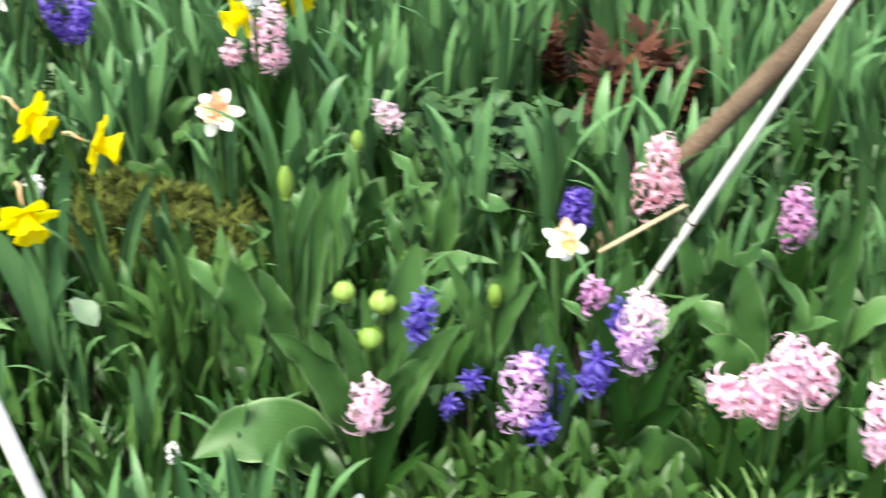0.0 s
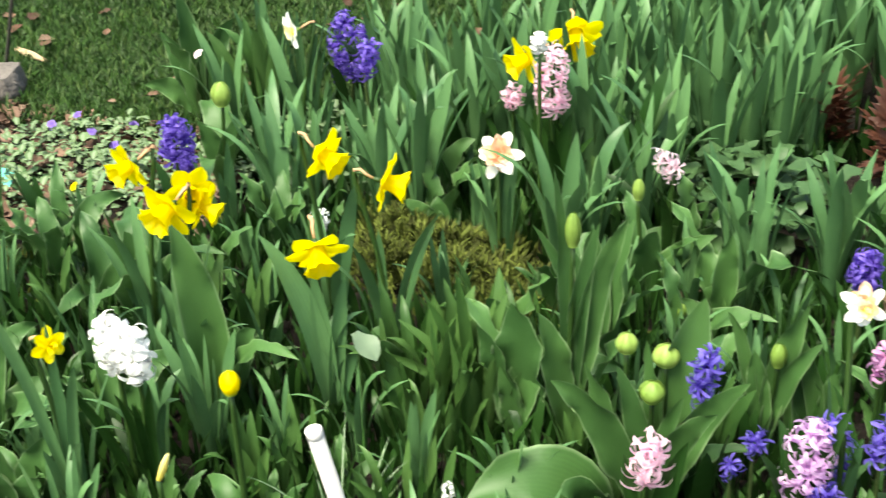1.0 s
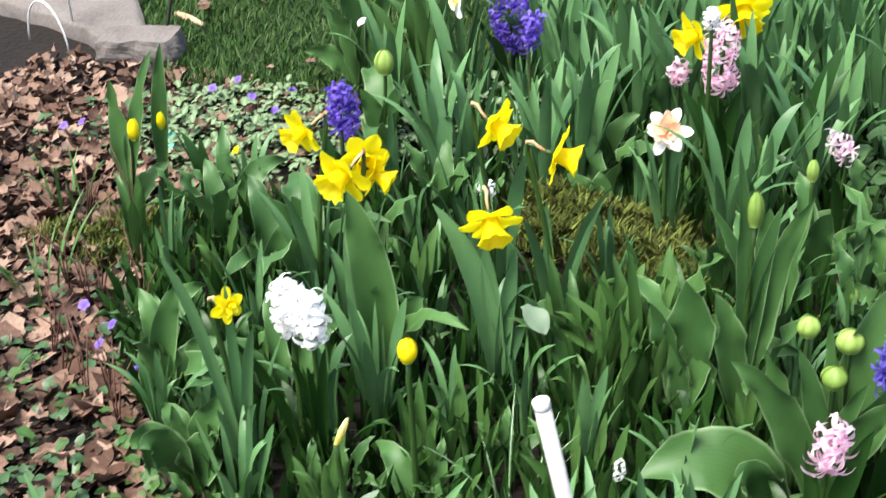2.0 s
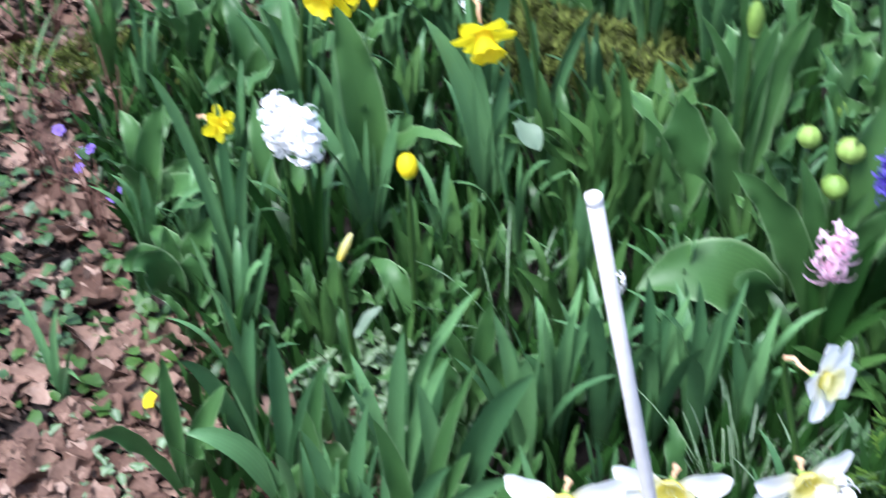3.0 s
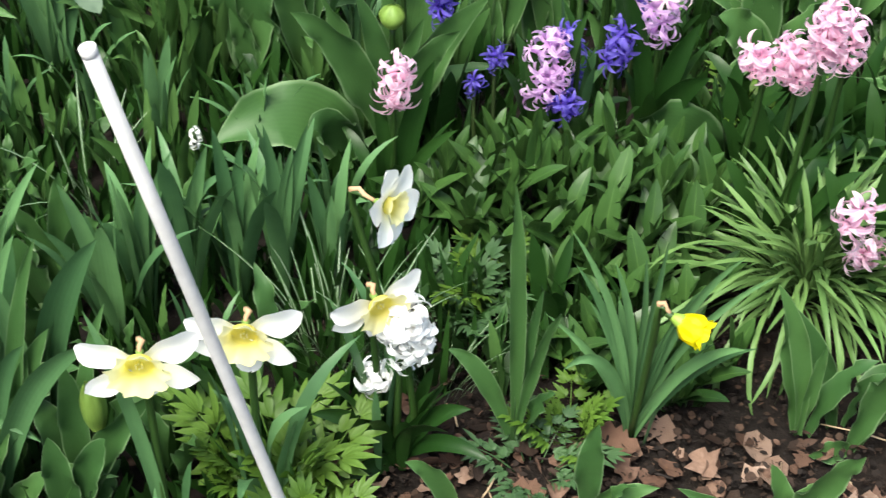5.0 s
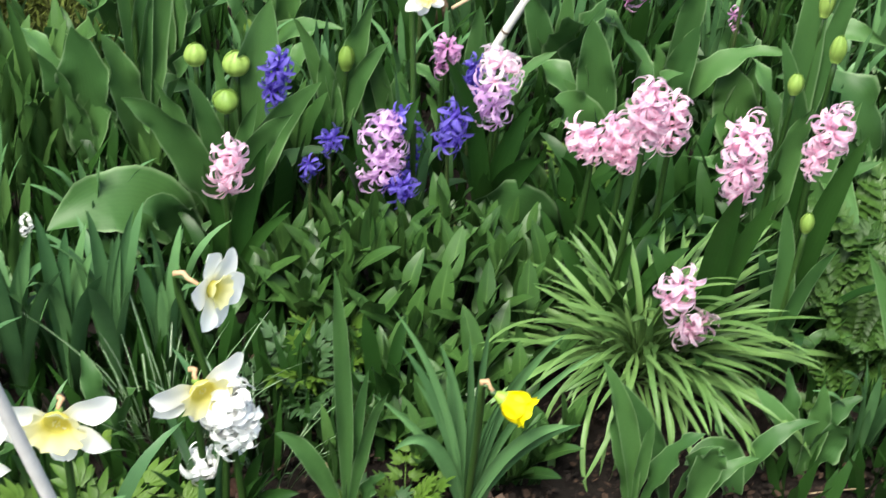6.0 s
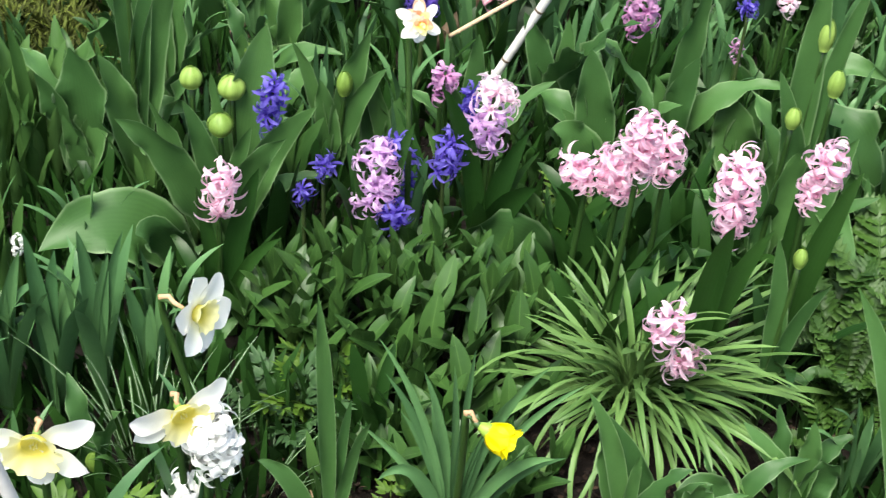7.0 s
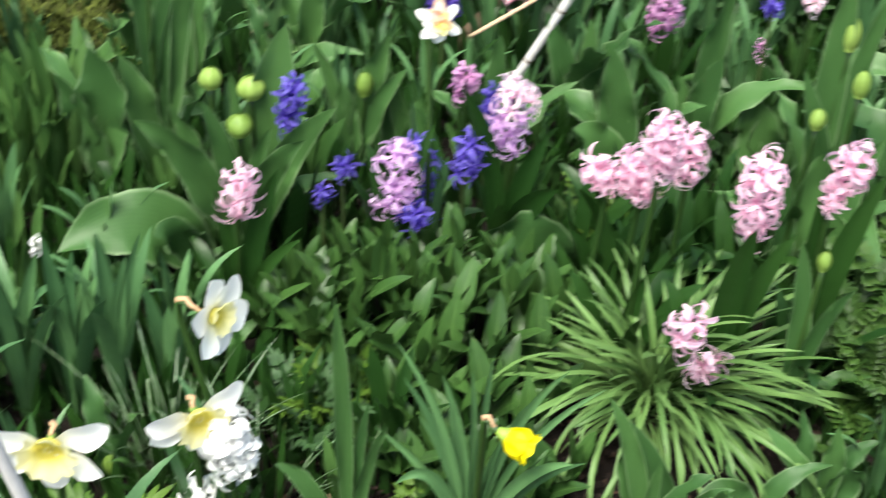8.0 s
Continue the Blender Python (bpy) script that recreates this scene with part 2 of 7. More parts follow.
BARK = rough_material("weathered_branch", [(0.25, (0.0522, 0.0348, 0.02262)), (0.55, (0.1261, 0.087, 0.05916)), (0.8, (0.2001, 0.1479, 0.1044))], 25.0, 160.0, 0.8, 0.002)
TWIG = rough_material("dry_twig", [(0.25, (0.26, 0.17, 0.1)), (0.75, (0.55, 0.42, 0.28))], 30.0, 160.0, 0.7, 0.001)
PLASTIC = rough_material("white_plastic", [(0.2, (0.4784, 0.46, 0.4508)), (0.6, (0.6072, 0.5888, 0.5796)), (0.9, (0.69, 0.6716, 0.6624))], 14.0, 90.0, 0.35, 0.0004)
IRON = rough_material("dark_iron", [(0.2, (0.012, 0.012, 0.012)), (0.8, (0.04, 0.035, 0.03))], 30.0, 200.0, 0.5, 0.0006)
TAG_TEAL = rough_material("teal_label", [(0.2, (0.1, 0.42, 0.38)), (0.8, (0.2, 0.55, 0.5))], 30.0, 200.0, 0.4, 0.0003)


# ---- mesh helpers ----
def meshed(name, verts, faces, material, uvs=None):
    me = bpy.data.meshes.new(name)
    me.from_pydata(verts, [], faces)
    me.materials.append(material)
    me.polygons.foreach_set("use_smooth", [True] * len(me.polygons))
    if uvs is not None:
        layer = me.uv_layers.new(name="UVMap")
        index = np.empty(len(me.loops), dtype=np.int32)
        me.loops.foreach_get("vertex_index", index)
        layer.data.foreach_set("uv", np.asarray(uvs, dtype=np.float32)[index].ravel())
    me.update()
    return me


def part(name, me, parent, m=None, label=""):
    ob = new(name, me)
    ob.parent = parent
    if m is not None:
        ob.matrix_local = m
    return tagged(ob, label)


def thing(name, m, label, category, group="", kind=""):
    ob = new(name)
    ob.empty_display_size = 0.05
    ob.matrix_basis = m
    return tagged(ob, label, category, group, kind)


def smooth(t, a, b):
    t = min(1.0, max(0.0, (t - a) / (b - a)))
    return t * t * (3 - 2 * t)


def profile(style, t):
    """The half width of a blade along its length, 0 to 1."""
    if style == "strap":
        return (0.62 + 0.38 * smooth(t, 0, 0.35)) * (max(0.0, 1 - t ** 7) ** 0.8) * (1 - 0.35 * smooth(t, 0.6, 1))
    if style == "lance":
        return (0.4 + 0.6 * smooth(t, 0, 0.45)) * max(0.0, 1 - max(0.0, (t - 0.42) / 0.58) ** 2.1) ** 0.9
    if style == "blunt":
        return (0.7 + 0.3 * smooth(t, 0, 0.3)) * max(0.0, 1 - t ** 9) ** 0.7 * (1 - 0.12 * smooth(t, 0.6, 1))
    if style == "cut":
        return (0.6 + 0.4 * smooth(t, 0, 0.5)) * max(0.0, 1 - t ** 22) ** 0.5
    if style == "ovate":
        return (0.12 + 0.88 * smooth(t, 0.02, 0.5)) * max(0.0, 1 - smooth(t, 0.55, 1.05) ** 1.6)
    return max(0.0, 1 - t ** 2.2) * (0.75 + 0.25 * smooth(t, 0, 0.3))


def strip(centre, sides, normals, widths, across, fold, ripple, phase):
    """A blade's surface from its centre line: folded along the middle, with a rippled rim."""
    verts, uvs, faces = [], [], []
    rows = len(centre)
    for j, (c, s, nrm, w) in enumerate(zip(centre, sides, normals, widths)):
        t = j / (rows - 1)
        for i in range(across):
            u = 2 * i / (across - 1) - 1
            lift = fold * (1.9 - 1.3 * t) * w * u * u + ripple * abs(u) ** 3 * w * (0.7 * math.sin(phase + 13 * t + (1.7 if u > 0 else 0)) + 0.5 * math.sin(1.7 * phase + 27 * t + (2.9 if u > 0 else 0)))
            verts.append(c + s * (w * u) + nrm * lift)
            uvs.append((i / (across - 1), t))
    for j in range(rows - 1):
        for i in range(across - 1):
            a = j * across + i
            faces.append((a, a + 1, a + across + 1, a + across))
    return verts, faces, uvs


def blade(name, tip, width, arch, turn, style, material, rows=10, across=5, fold=0.35, ripple=0.12, seed=0, droop=0.0):
    """A leaf from the plant's foot to its tip: it rises first and bends over; its broad face is turned to turn (degrees round z, 0 = -y)."""
    rnd = random.Random(seed)
    tip = Vector(tip)
    flat = Vector((tip.x, tip.y, 0))
    knee = flat * (0.2 if arch < 0.03 else 0.4) + Vector((0, 0, max(tip.z * 0.66, 0.0) + arch))
    bulge = Vector((rnd.uniform(-1, 1), rnd.uniform(-1, 1), 0)) * width * 0.3
    knee += bulge
    face = Vector((math.sin(radians(turn)), -math.cos(radians(turn)), 0.55)).normalized()
    twist = rnd.uniform(-0.6, 0.6)
    out = (flat.normalized() if flat.length > 0.01 else Vector((0, -1, 0))) * droop - Vector((0, 0, 0.7 * droop))
    centre, sides, normals, widths = [], [], [], []
    for j in range(rows + 1):
        t = j / rows
        p = knee * (2 * t * (1 - t)) + tip * (t * t) + out * t ** 4
        d = (knee * (1 - t) + (tip - knee) * t + out * 2 * t ** 3).normalized()
        s = d.cross(face)
        s = s.normalized() if s.length > 1e-4 else Vector((1, 0, 0))
        nrm = s.cross(d)
        a = twist * t
        s, nrm = s * math.cos(a) + nrm * math.sin(a), nrm * math.cos(a) - s * math.sin(a)
        centre.append(p), sides.append(s), normals.append(nrm), widths.append(0.5 * width * profile(style, t))
    return meshed(name, *strip(centre, sides, normals, widths, across, fold, ripple, rnd.uniform(0, 6))[:2], material, strip(centre, sides, normals, widths, across, fold, ripple, 0)[2])


def arc_blade(name, rise, bend, width, style, material, rows=9, across=3, fold=0.3, sway=0.0, ripple=0.0, seed=0):
    """A leaf 1 m long in the plane of x and z: it sets out at the angle rise and bends down by bend (radians) to its tip."""
    p, q, centre, sides, normals, widths = Vector((0, 0, 0)), 0.0, [], [], [], []
    for j in range(rows + 1):
        t = j / rows
        a = rise - bend * t ** 1.3
        d = Vector((math.cos(a), sway * t, math.sin(a))).normalized()
        s = Vector((0, 0, 1)).cross(d) if abs(d.z) < 0.999 else Vector((0, 1, 0))
        s = s.normalized() if s.length > 1e-4 else Vector((0, 1, 0))
        centre.append(p.copy()), sides.append(s), normals.append(d.cross(s)), widths.append(0.5 * width * profile(style, t))
        p = p + d / rows
    verts, faces, uvs = strip(centre, sides, normals, widths, across, fold, ripple, seed)
    return meshed(name, verts, faces, material, uvs)


def tube_data(points, radii, sides=8, cap=True):
    verts, faces, uvs = [], [], []
    for j, (p, r) in enumerate(zip(points, radii)):
        d = (points[min(j + 1, len(points) - 1)] - points[max(j - 1, 0)]).normalized()
        a = d.cross(Vector((0.3, 0.9, 0.13))).normalized()
        b = d.cross(a)
        for i in range(sides):
            w = 2 * math.pi * i / sides
            verts.append(p + (a * math.cos(w) + b * math.sin(w)) * r)
            uvs.append((i / sides, j / (len(points) - 1)))
    for j in range(len(points) - 1):
        for i in range(sides):
            faces.append((j * sides + i, j * sides + (i + 1) % sides, (j + 1) * sides + (i + 1) % sides, (j + 1) * sides + i))
    if cap:
        faces.append(tuple(range(sides))[::-1])
        faces.append(tuple(range((len(points) - 1) * sides, len(points) * sides)))
    return verts, faces, uvs


def tube(name, points, radii, material, sides=8, cap=True):
    verts, faces, uvs = tube_data(points, radii, sides, cap)
    return meshed(name, verts, faces, material, uvs)


def bezier(a, b, c, d, n=9):
    return [a * (1 - t) ** 3 + b * (3 * t * (1 - t) ** 2) + c * (3 * t * t * (1 - t)) + d * t ** 3 for t in (i / (n - 1) for i in range(n))]


def petal_data(length, width, cup, recurve, rows=5, across=3, start=0.0, ripple=0.0, phase=0.0, point=1.6):
    """A petal along +x that starts at radius start; cup lifts it towards +z, recurve rolls its tip back."""
    verts, faces, uvs = [], [], []
    for j in range(rows + 1):
        t = j / rows
        a = cup - recurve * t
        r, z = start, 0.0
        for i in range(j):
            q = cup - recurve * (i + 0.5) / rows
            r, z = r + math.cos(q) * length / rows, z + math.sin(q) * length / rows
        w = 0.5 * width * (0.35 + 0.65 * smooth(t, 0, 0.5)) * max(0.03, 1 - max(0.0, (t - 0.45) / 0.56) ** (point + 0.9)) ** 0.8
        for i in range(across):
            u = 2 * i / (across - 1) - 1
            h = 0.25 * w * u * u + ripple * math.sin(phase + 9 * t + 2.5 * u) * abs(u)
            verts.append(Vector((r - math.sin(a) * h, w * u, z + math.cos(a) * h)))
            uvs.append((i / (across - 1), t))
    for j in range(rows):
        for i in range(across - 1):
            k = j * across + i
            faces.append((k, k + 1, k + across + 1, k + across))
    return verts, faces, uvs


def gathered(name, pieces, material, stalks=False):
    """One mesh of many small pieces: (verts, faces, uvs) each. stalks: all hang on the first by a short stalk."""
    verts, faces, uvs = [], [], []
    rib = pieces[0][0] if stalks else ()
    for v, f, u in pieces:
        k = len(verts)
        verts += v
        uvs += u
        faces += [tuple(i + k for i in q) for q in f]
        if k and stalks:
            near = min(range(len(rib)), key=lambda i: (rib[i] - v[1]).length)
            faces.append((k, k + 1, near))
    return meshed(name, verts, faces, material, uvs)


def turned(data, m):
    v, f, u = data
    return [m @ p for p in v], f, u


def facing(direction, place=(0, 0, 0), spin=0.0):
    """A pose whose +z looks along direction."""
    q = Vector(direction).normalized().to_track_quat("Z", "Y")
    return Matrix.Translation(place) @ q.to_matrix().to_4x4() @ Matrix.Rotation(spin, 4, "Z")


def own_seed(x, y):
    return int(abs(x) * 7919 + abs(y) * 104729 * 1.3) % 100000


# ---- plants ----
LIBRARY = {}
BLOOMS = []


def stock_leaf(style, material, kind, i):
    """One of a dozen blades of a kind, 1 m long along its reach, for the foliage that fills the bed."""
    key = (kind, i)
    if key not in LIBRARY:
        rnd = random.Random(i * 17 + len(kind))
        lean = rnd.uniform(0.12, 0.6)
        w = {"tulip": 0.2, "hyacinth": 0.11, "narcissus": 0.078, "lily": 0.115}[kind] * rnd.uniform(0.8, 1.25)
        arch = rnd.uniform(0.0, 0.3) if lean > 0.4 else rnd.uniform(0, 0.1)
        if kind in ("narcissus", "lily"):
            lean, arch = rnd.uniform(0.03, 0.36), rnd.uniform(0, 0.06)
        tip = (lean, 0, max(0.1, math.sqrt(1 - lean * lean)) - arch * 0.8)
        rim = {"tulip": 0.6, "lily": 0.25}.get(kind, 0.05)
        LIBRARY[key] = blade(kind + "_leaf", tip, w, arch, 270 + rnd.uniform(-40, 40), style, material, 14 if kind == "tulip" else 10, 7 if kind == "tulip" else 5 if kind == "lily" else 3, rnd.uniform(0.12, 0.32), rim, i, rnd.uniform(-0.05, 0.28) if kind == "tulip" or i % 4 == 0 and kind in ("narcissus", "lily") else 0.0)
    return LIBRARY[key]


KINDS = {"tulip": ("lance", TULIP_LEAF), "hyacinth": ("strap", HYACINTH_LEAF), "narcissus": ("strap", NARCISSUS_LEAF),
         "lily": ("lance", LILY_LEAF), "trimmed": ("cut", TULIP_LEAF)}


def foliage(plant, kind, count, size, rnd, spread=0.02, name="leaf"):
    style, material = KINDS[kind]
    for i in range(count):
        a = 2 * math.pi * (i * 0.382 + rnd.uniform(-0.06, 0.06))
        s = size * rnd.uniform(0.7, 1.12)
        off = Vector((math.cos(a), math.sin(a), 0)) * spread * rnd.uniform(0.2, 1)
        m = Matrix.Translation(off) @ Matrix.Rotation(a, 4, "Z") @ Matrix.Scale(s, 4)
        part(name, stock_leaf(style, material, kind, rnd.randrange(12)), plant, m)


def given_leaves(plant, kind, leaves, seed):
    style, material = KINDS[kind]
    for i, (dx, dy, dz, w, arch, turn) in enumerate(leaves):
        fold, rim = {"tulip": (0.28, 0.45), "trimmed": (0.2, 0.3), "lily": (0.3, 0.15)}.get(kind, (0.35, 0.05))
        part("leaf", blade("leaf", (dx, dy, dz), w, arch, turn, style, material, 15 if kind in ("tulip", "trimmed") else 11, 7 if kind in ("tulip", "trimmed") else 5, fold, rim, seed + i), plant)


def leafy(x, y, kind, leaves=(), extra=0, size=0.2, group="", label="", spread=0.02):
    """A plant of leaves alone."""
    words = {"tulip": "tulip plant with broad grey-green leaves in soil", "hyacinth": "hyacinth plant with glossy green strap leaves",
             "narcissus": "daffodil clump with upright blue-green leaves", "lily": "leafy clump of upright green bulb shoots", "trimmed": "broad bulb leaves with their tops cut off"}
    plant = thing(kind + "_plant", pose(x, y, 0), label or words[kind], "plant", group or kind + " foliage in the bed")
    rnd = random.Random(own_seed(x, y))
    given_leaves(plant, kind, leaves, own_seed(x, y))
    foliage(plant, kind, extra, size, rnd, spread)
    return plant


def stem_part(plant, top, r=0.004, name="stem", material=STEM, back=None):
    top = Vector(top)
    back = Vector(back) if back is not None else Vector((0, 0, 1))
    pts = bezier(Vector((0, 0, -0.01)), Vector((top.x * 0.2, top.y * 0.2, top.z * 0.55)), top - back * top.z * 0.25, top)
    part(name, tube(name, pts, [r * (1.15 - 0.3 * i / 8) for i in range(9)], material), plant)


BUDS = {}


def bud_mesh(i, material):
    """A closed tulip bud of overlapping petals."""
    key = (i, material.name)
    if key not in BUDS:
        pieces = []
        for k in range(6):
            v, f, u = [], [], []
            inner = k % 2
            for r in range(7):
                t = r / 6
                rad = (0.43 - 0.03 * inner) * (math.sin(math.pi * (0.13 + 0.82 * t ** 1.05)) ** 0.6) * (1 + 0.03 * i)
                for c in range(5):
                    q = (c / 4 - 0.5) * 1.5 * (1 - 0.45 * t) + 2 * math.pi * k / 6 + 0.25 * t
                    ridge = 1 + 0.07 * (1 - abs(c - 2) / 2)
                    v.append(Vector((math.cos(q) * rad * ridge, math.sin(q) * rad * ridge, t * (1.0 + 0.015 * (k % 3)))))
                    u.append((c / 4, t))
            for r in range(6):
                for c in range(4):
                    a = r * 5 + c
                    f.append((a, a + 1, a + 6, a + 5))
            pieces.append((v, f, u))
        v, f, u = [], [], []
        for r in range(7):
            t = r / 6
            rad = 0.395 * math.sin(math.pi * (0.13 + 0.82 * t ** 1.05)) ** 0.6 * (1 if r < 6 else 0.2)
            v += [Vector((math.cos(q * math.pi / 6) * rad, math.sin(q * math.pi / 6) * rad, 1.005 * t)) for q in range(12)]
            u += [(q / 12, t) for q in range(12)]
            f += [((r - 1) * 12 + q, (r - 1) * 12 + (q + 1) % 12, r * 12 + (q + 1) % 12, r * 12 + q) for q in range(12) if r]
        f.append(tuple(72 + q for q in range(12)))
        pieces.append((v, f, u))
        verts, uvs, faces = [Vector((0, 0, 0))], [(0.5, 0)], []
        for v, f, u in pieces:
            k = len(verts)
            verts += v
            uvs += u
            faces += [tuple(q + k for q in p) for p in f] + [(0, k + c, k + c + 1) for c in range(4)]
        BUDS[key] = meshed("bud", verts, faces, material, uvs)
    return BUDS[key]


def tulip(x, y, leaves=(), bud=None, extra=3, size=0.22, yellow=False):
    """bud: its foot (dx, dy, z), length and width."""
    word = "bulb plant with a pale cream bud" if yellow == "cream" else "tulip with a round yellow bud about to open" if yellow == "round" else "tulip with a closed yellow bud and narrow green leaves" if yellow else "tulip with a closed green bud and broad grey-green leaves" if bud else "tulip plant with broad grey-green leaves in soil"
    plant = thing("tulip", pose(x, y, 0), word, "tulip", "tulips in the bed")
    seed = own_seed(x, y)
    given_leaves(plant, "tulip", leaves, seed)
    foliage(plant, "tulip", extra, size, random.Random(seed))
    if bud:
        dx, dy, z, long, wide = bud
        BLOOMS.append((x + dx, y + dy, z))
        stem_part(plant, (dx, dy, z), 0.0042)
        part("bud", bud_mesh(seed % 3, PETAL[{"cream": "cream"}.get(yellow, "bell")] if yellow else BUD), plant, Matrix.Translation((dx, dy, z - 0.002)) @ Matrix.Rotation(0.4 if yellow == "cream" else 0.0, 4, "Y") @ Matrix.Rotation(seed, 4, "Z") @ Matrix.Diagonal((wide, wide, long, 1)), "pale cream bud" if yellow == "cream" else "closed yellow bud" if yellow else "closed yellow-green bud")
    return plant


FLORETS = {}


def floret_mesh(colour, i, starry):
    """A hyacinth floret that opens towards +z: a tube and six petals rolled back."""
    key = (colour, i, starry)
    if key not in FLORETS:
        rnd = random.Random(i)
        verts, uvs, faces = [], [], []
        for z, r in ((-0.7, 0.1), (-0.35, 0.16), (0.02, 0.17)):
            for q in range(12):
                verts.append(Vector((math.cos(q * math.pi / 6) * r, math.sin(q * math.pi / 6) * r, z)))
                uvs.append((q / 12, 0.1))
        faces += [(j * 12 + q, j * 12 + (q + 1) % 12, j * 12 + 12 + (q + 1) % 12, j * 12 + 12 + q) for j in range(2) for q in range(12)]
        for k in range(6):
            wide = (0.25 if starry else 0.38 if colour == "white" else 0.25) * rnd.uniform(0.9, 1.1)
            curl = (1.5 if starry else 3.1 if colour == "white" else 2.5) * rnd.uniform(0.7, 1.15)
            v, f, u = petal_data((0.9 if starry else 0.95) * rnd.uniform(0.85, 1.12), wide, 0.55 if starry else 0.75, curl, 8, 3, 0.17)
            turn = Matrix.Rotation(2 * math.pi * (k + 0.5) / 6 + rnd.uniform(-0.1, 0.1), 4, "Z")
            b = len(verts) - 3
            verts += [turn @ p for p in v[3:]]
            uvs += u[3:]
            ring = [24 + 2 * k, 24 + 2 * k + 1, 24 + (2 * k + 2) % 12]
            faces += [tuple(ring[q] if q < 3 else q + b for q in quad) for quad in f]
        FLORETS[key] = meshed("floret", verts, faces, PETAL[colour], uvs)
    return FLORETS[key]


def hyacinth(x, y, foot, top, radius, colour, count=24, leaves=(), extra=5, size=0.2, floret=0.019, starry=False, second=None, label="", gap=0.0, taper=0.0):
    """A spike of florets between foot and top, (dx, dy, z) each. second: a colour for part of the florets."""
    words = {"pink": "pink", "rose": "warm pink", "pale": "pale pink", "lilac": "lilac-pink", "magenta": "magenta", "purple": "deep violet-blue", "blue": "violet-blue", "white": "white"}
    plant = thing("hyacinth", pose(x, y, 0), label or f"{words[colour]} hyacinth in bloom with green strap leaves", "hyacinth", "hyacinths in the bed")
    seed = own_seed(x, y)
    rnd = random.Random(seed)
    given_leaves(plant, "hyacinth", leaves, seed)
    foliage(plant, "hyacinth", extra, size, rnd)
    foot, top = Vector(foot), Vector(top)
    along = (top - foot).normalized()
    inset = min(0.3 * (top - foot).length, 0.6 * floret)
    foot, top = foot + along * inset, top - along * inset
    BLOOMS.append((x + foot.x, y + foot.y, foot.z - 0.012))
    stem_part(plant, foot, 0.003 if starry else 0.0042, "stem", DARK_STEM if colour in ("purple", "blue") else STEM)
    stalk = part("flower_stalk", tube("flower_stalk", [foot, foot.lerp(top, 0.5), top], [0.004, 0.0035, 0.0015], STEM), plant)
    side = along.cross(Vector((0, 1, 0.01))).normalized()
    floret, radius, count = floret * (1.3 if colour in ("purple", "white", "blue") else 1.36), radius * 0.94, max(4, round(count * (0.85 if colour in ("purple", "white", "blue") else 0.6)))
    for i in range(count):
        t = (i + 0.5 + rnd.uniform(-0.3, 0.3)) / count
        a = i * 2.39996 + rnd.uniform(-0.45, 0.45)
        if rnd.random() < gap:
            continue
        out = Matrix.Rotation(a, 3, along) @ side
        tilt = -0.25 + 0.9 * smooth(t, 0.55, 1.0) + rnd.uniform(-0.45, 0.45)
        aim = (out + along * tilt).normalized()
        swell = radius * (0.85 + 0.15 * math.sin(math.pi * t)) * (1 - 0.45 * smooth(t, 0.75, 1)) * (1 - taper * (1 - t) ** 1.5)
        spot = foot.lerp(top, t) + aim * max(0.004, (swell - 0.3 * floret) * rnd.uniform(0.5, 1.32))
        s = floret * rnd.uniform(0.8, 1.15)
        tone = second if second and t + rnd.uniform(-0.12, 0.12) > 0.74 else colour
        part("floret", floret_mesh(tone, rnd.randrange(4), starry), stalk, facing(aim, spot, rnd.uniform(0, 1)) @ Matrix.Scale(s, 4))
    return plant


CUPS = {}


def cup_mesh(colour, long, flare, frill):
    """A daffodil's cup or trumpet of radius 1 at its foot, opening towards +z, with a frilled rim and an inside."""
    key = (colour, long, flare, frill)
    if key not in CUPS:
        v, f, u = [], [], []
        n, rows = 36, 7
        for j in range(rows + 1):
            t = j / rows
            r = 0.8 + (flare - 0.8) * t ** 2.2
            for i in range(n):
                a = 2 * math.pi * i / n
                k = 1 + frill * t * t * (math.sin(9 * a) + 0.5 * math.sin(17 * a + 1))
                v.append(Vector((math.cos(a) * r * k, math.sin(a) * r * k, t * long * (1 + 0.4 * frill * math.sin(6 * a + 2) * t))))
                u.append((i / n * 6 % 1.0, t))
        for j in range(rows):
            for i in range(n):
                f.append((j * n + i, j * n + (i + 1) % n, (j + 1) * n + (i + 1) % n, (j + 1) * n + i))
        k = len(v)
        v.append(Vector((0, 0, 0.02)))
        u.append((0.5, 0.0))
        f += [(i, k, (i + 1) % n) for i in range(n)]
        # stamens in the throat
        for i in range(6):
            a = i * math.pi / 3
            w, g, h = tube_data([Vector((math.cos(a) * 0.2, math.sin(a) * 0.2, z * long)) for z in (0.0, 0.15, 0.3)], [0.04, 0.04, 0.06], 4)
            b = len(v)
            v += w
            u += h
            f += [tuple(q + b for q in p) for p in g] + [(k, b, b + 1)]
        CUPS[key] = meshed("cup", v, f, PETAL[colour], u)
    return CUPS[key]


PETALS = {}


def petal_mesh(colour, i, width, cup, recurve, point=1.6):
    key = (colour, i, width, cup, recurve)
    if key not in PETALS:
        d = petal_data(1.0, width, cup, recurve, 9, 5, 0.12, 0.03, i * 2.1, point)
        PETALS[key] = meshed("petal", *d[:2], PETAL[colour], d[2])
    return PETALS[key]


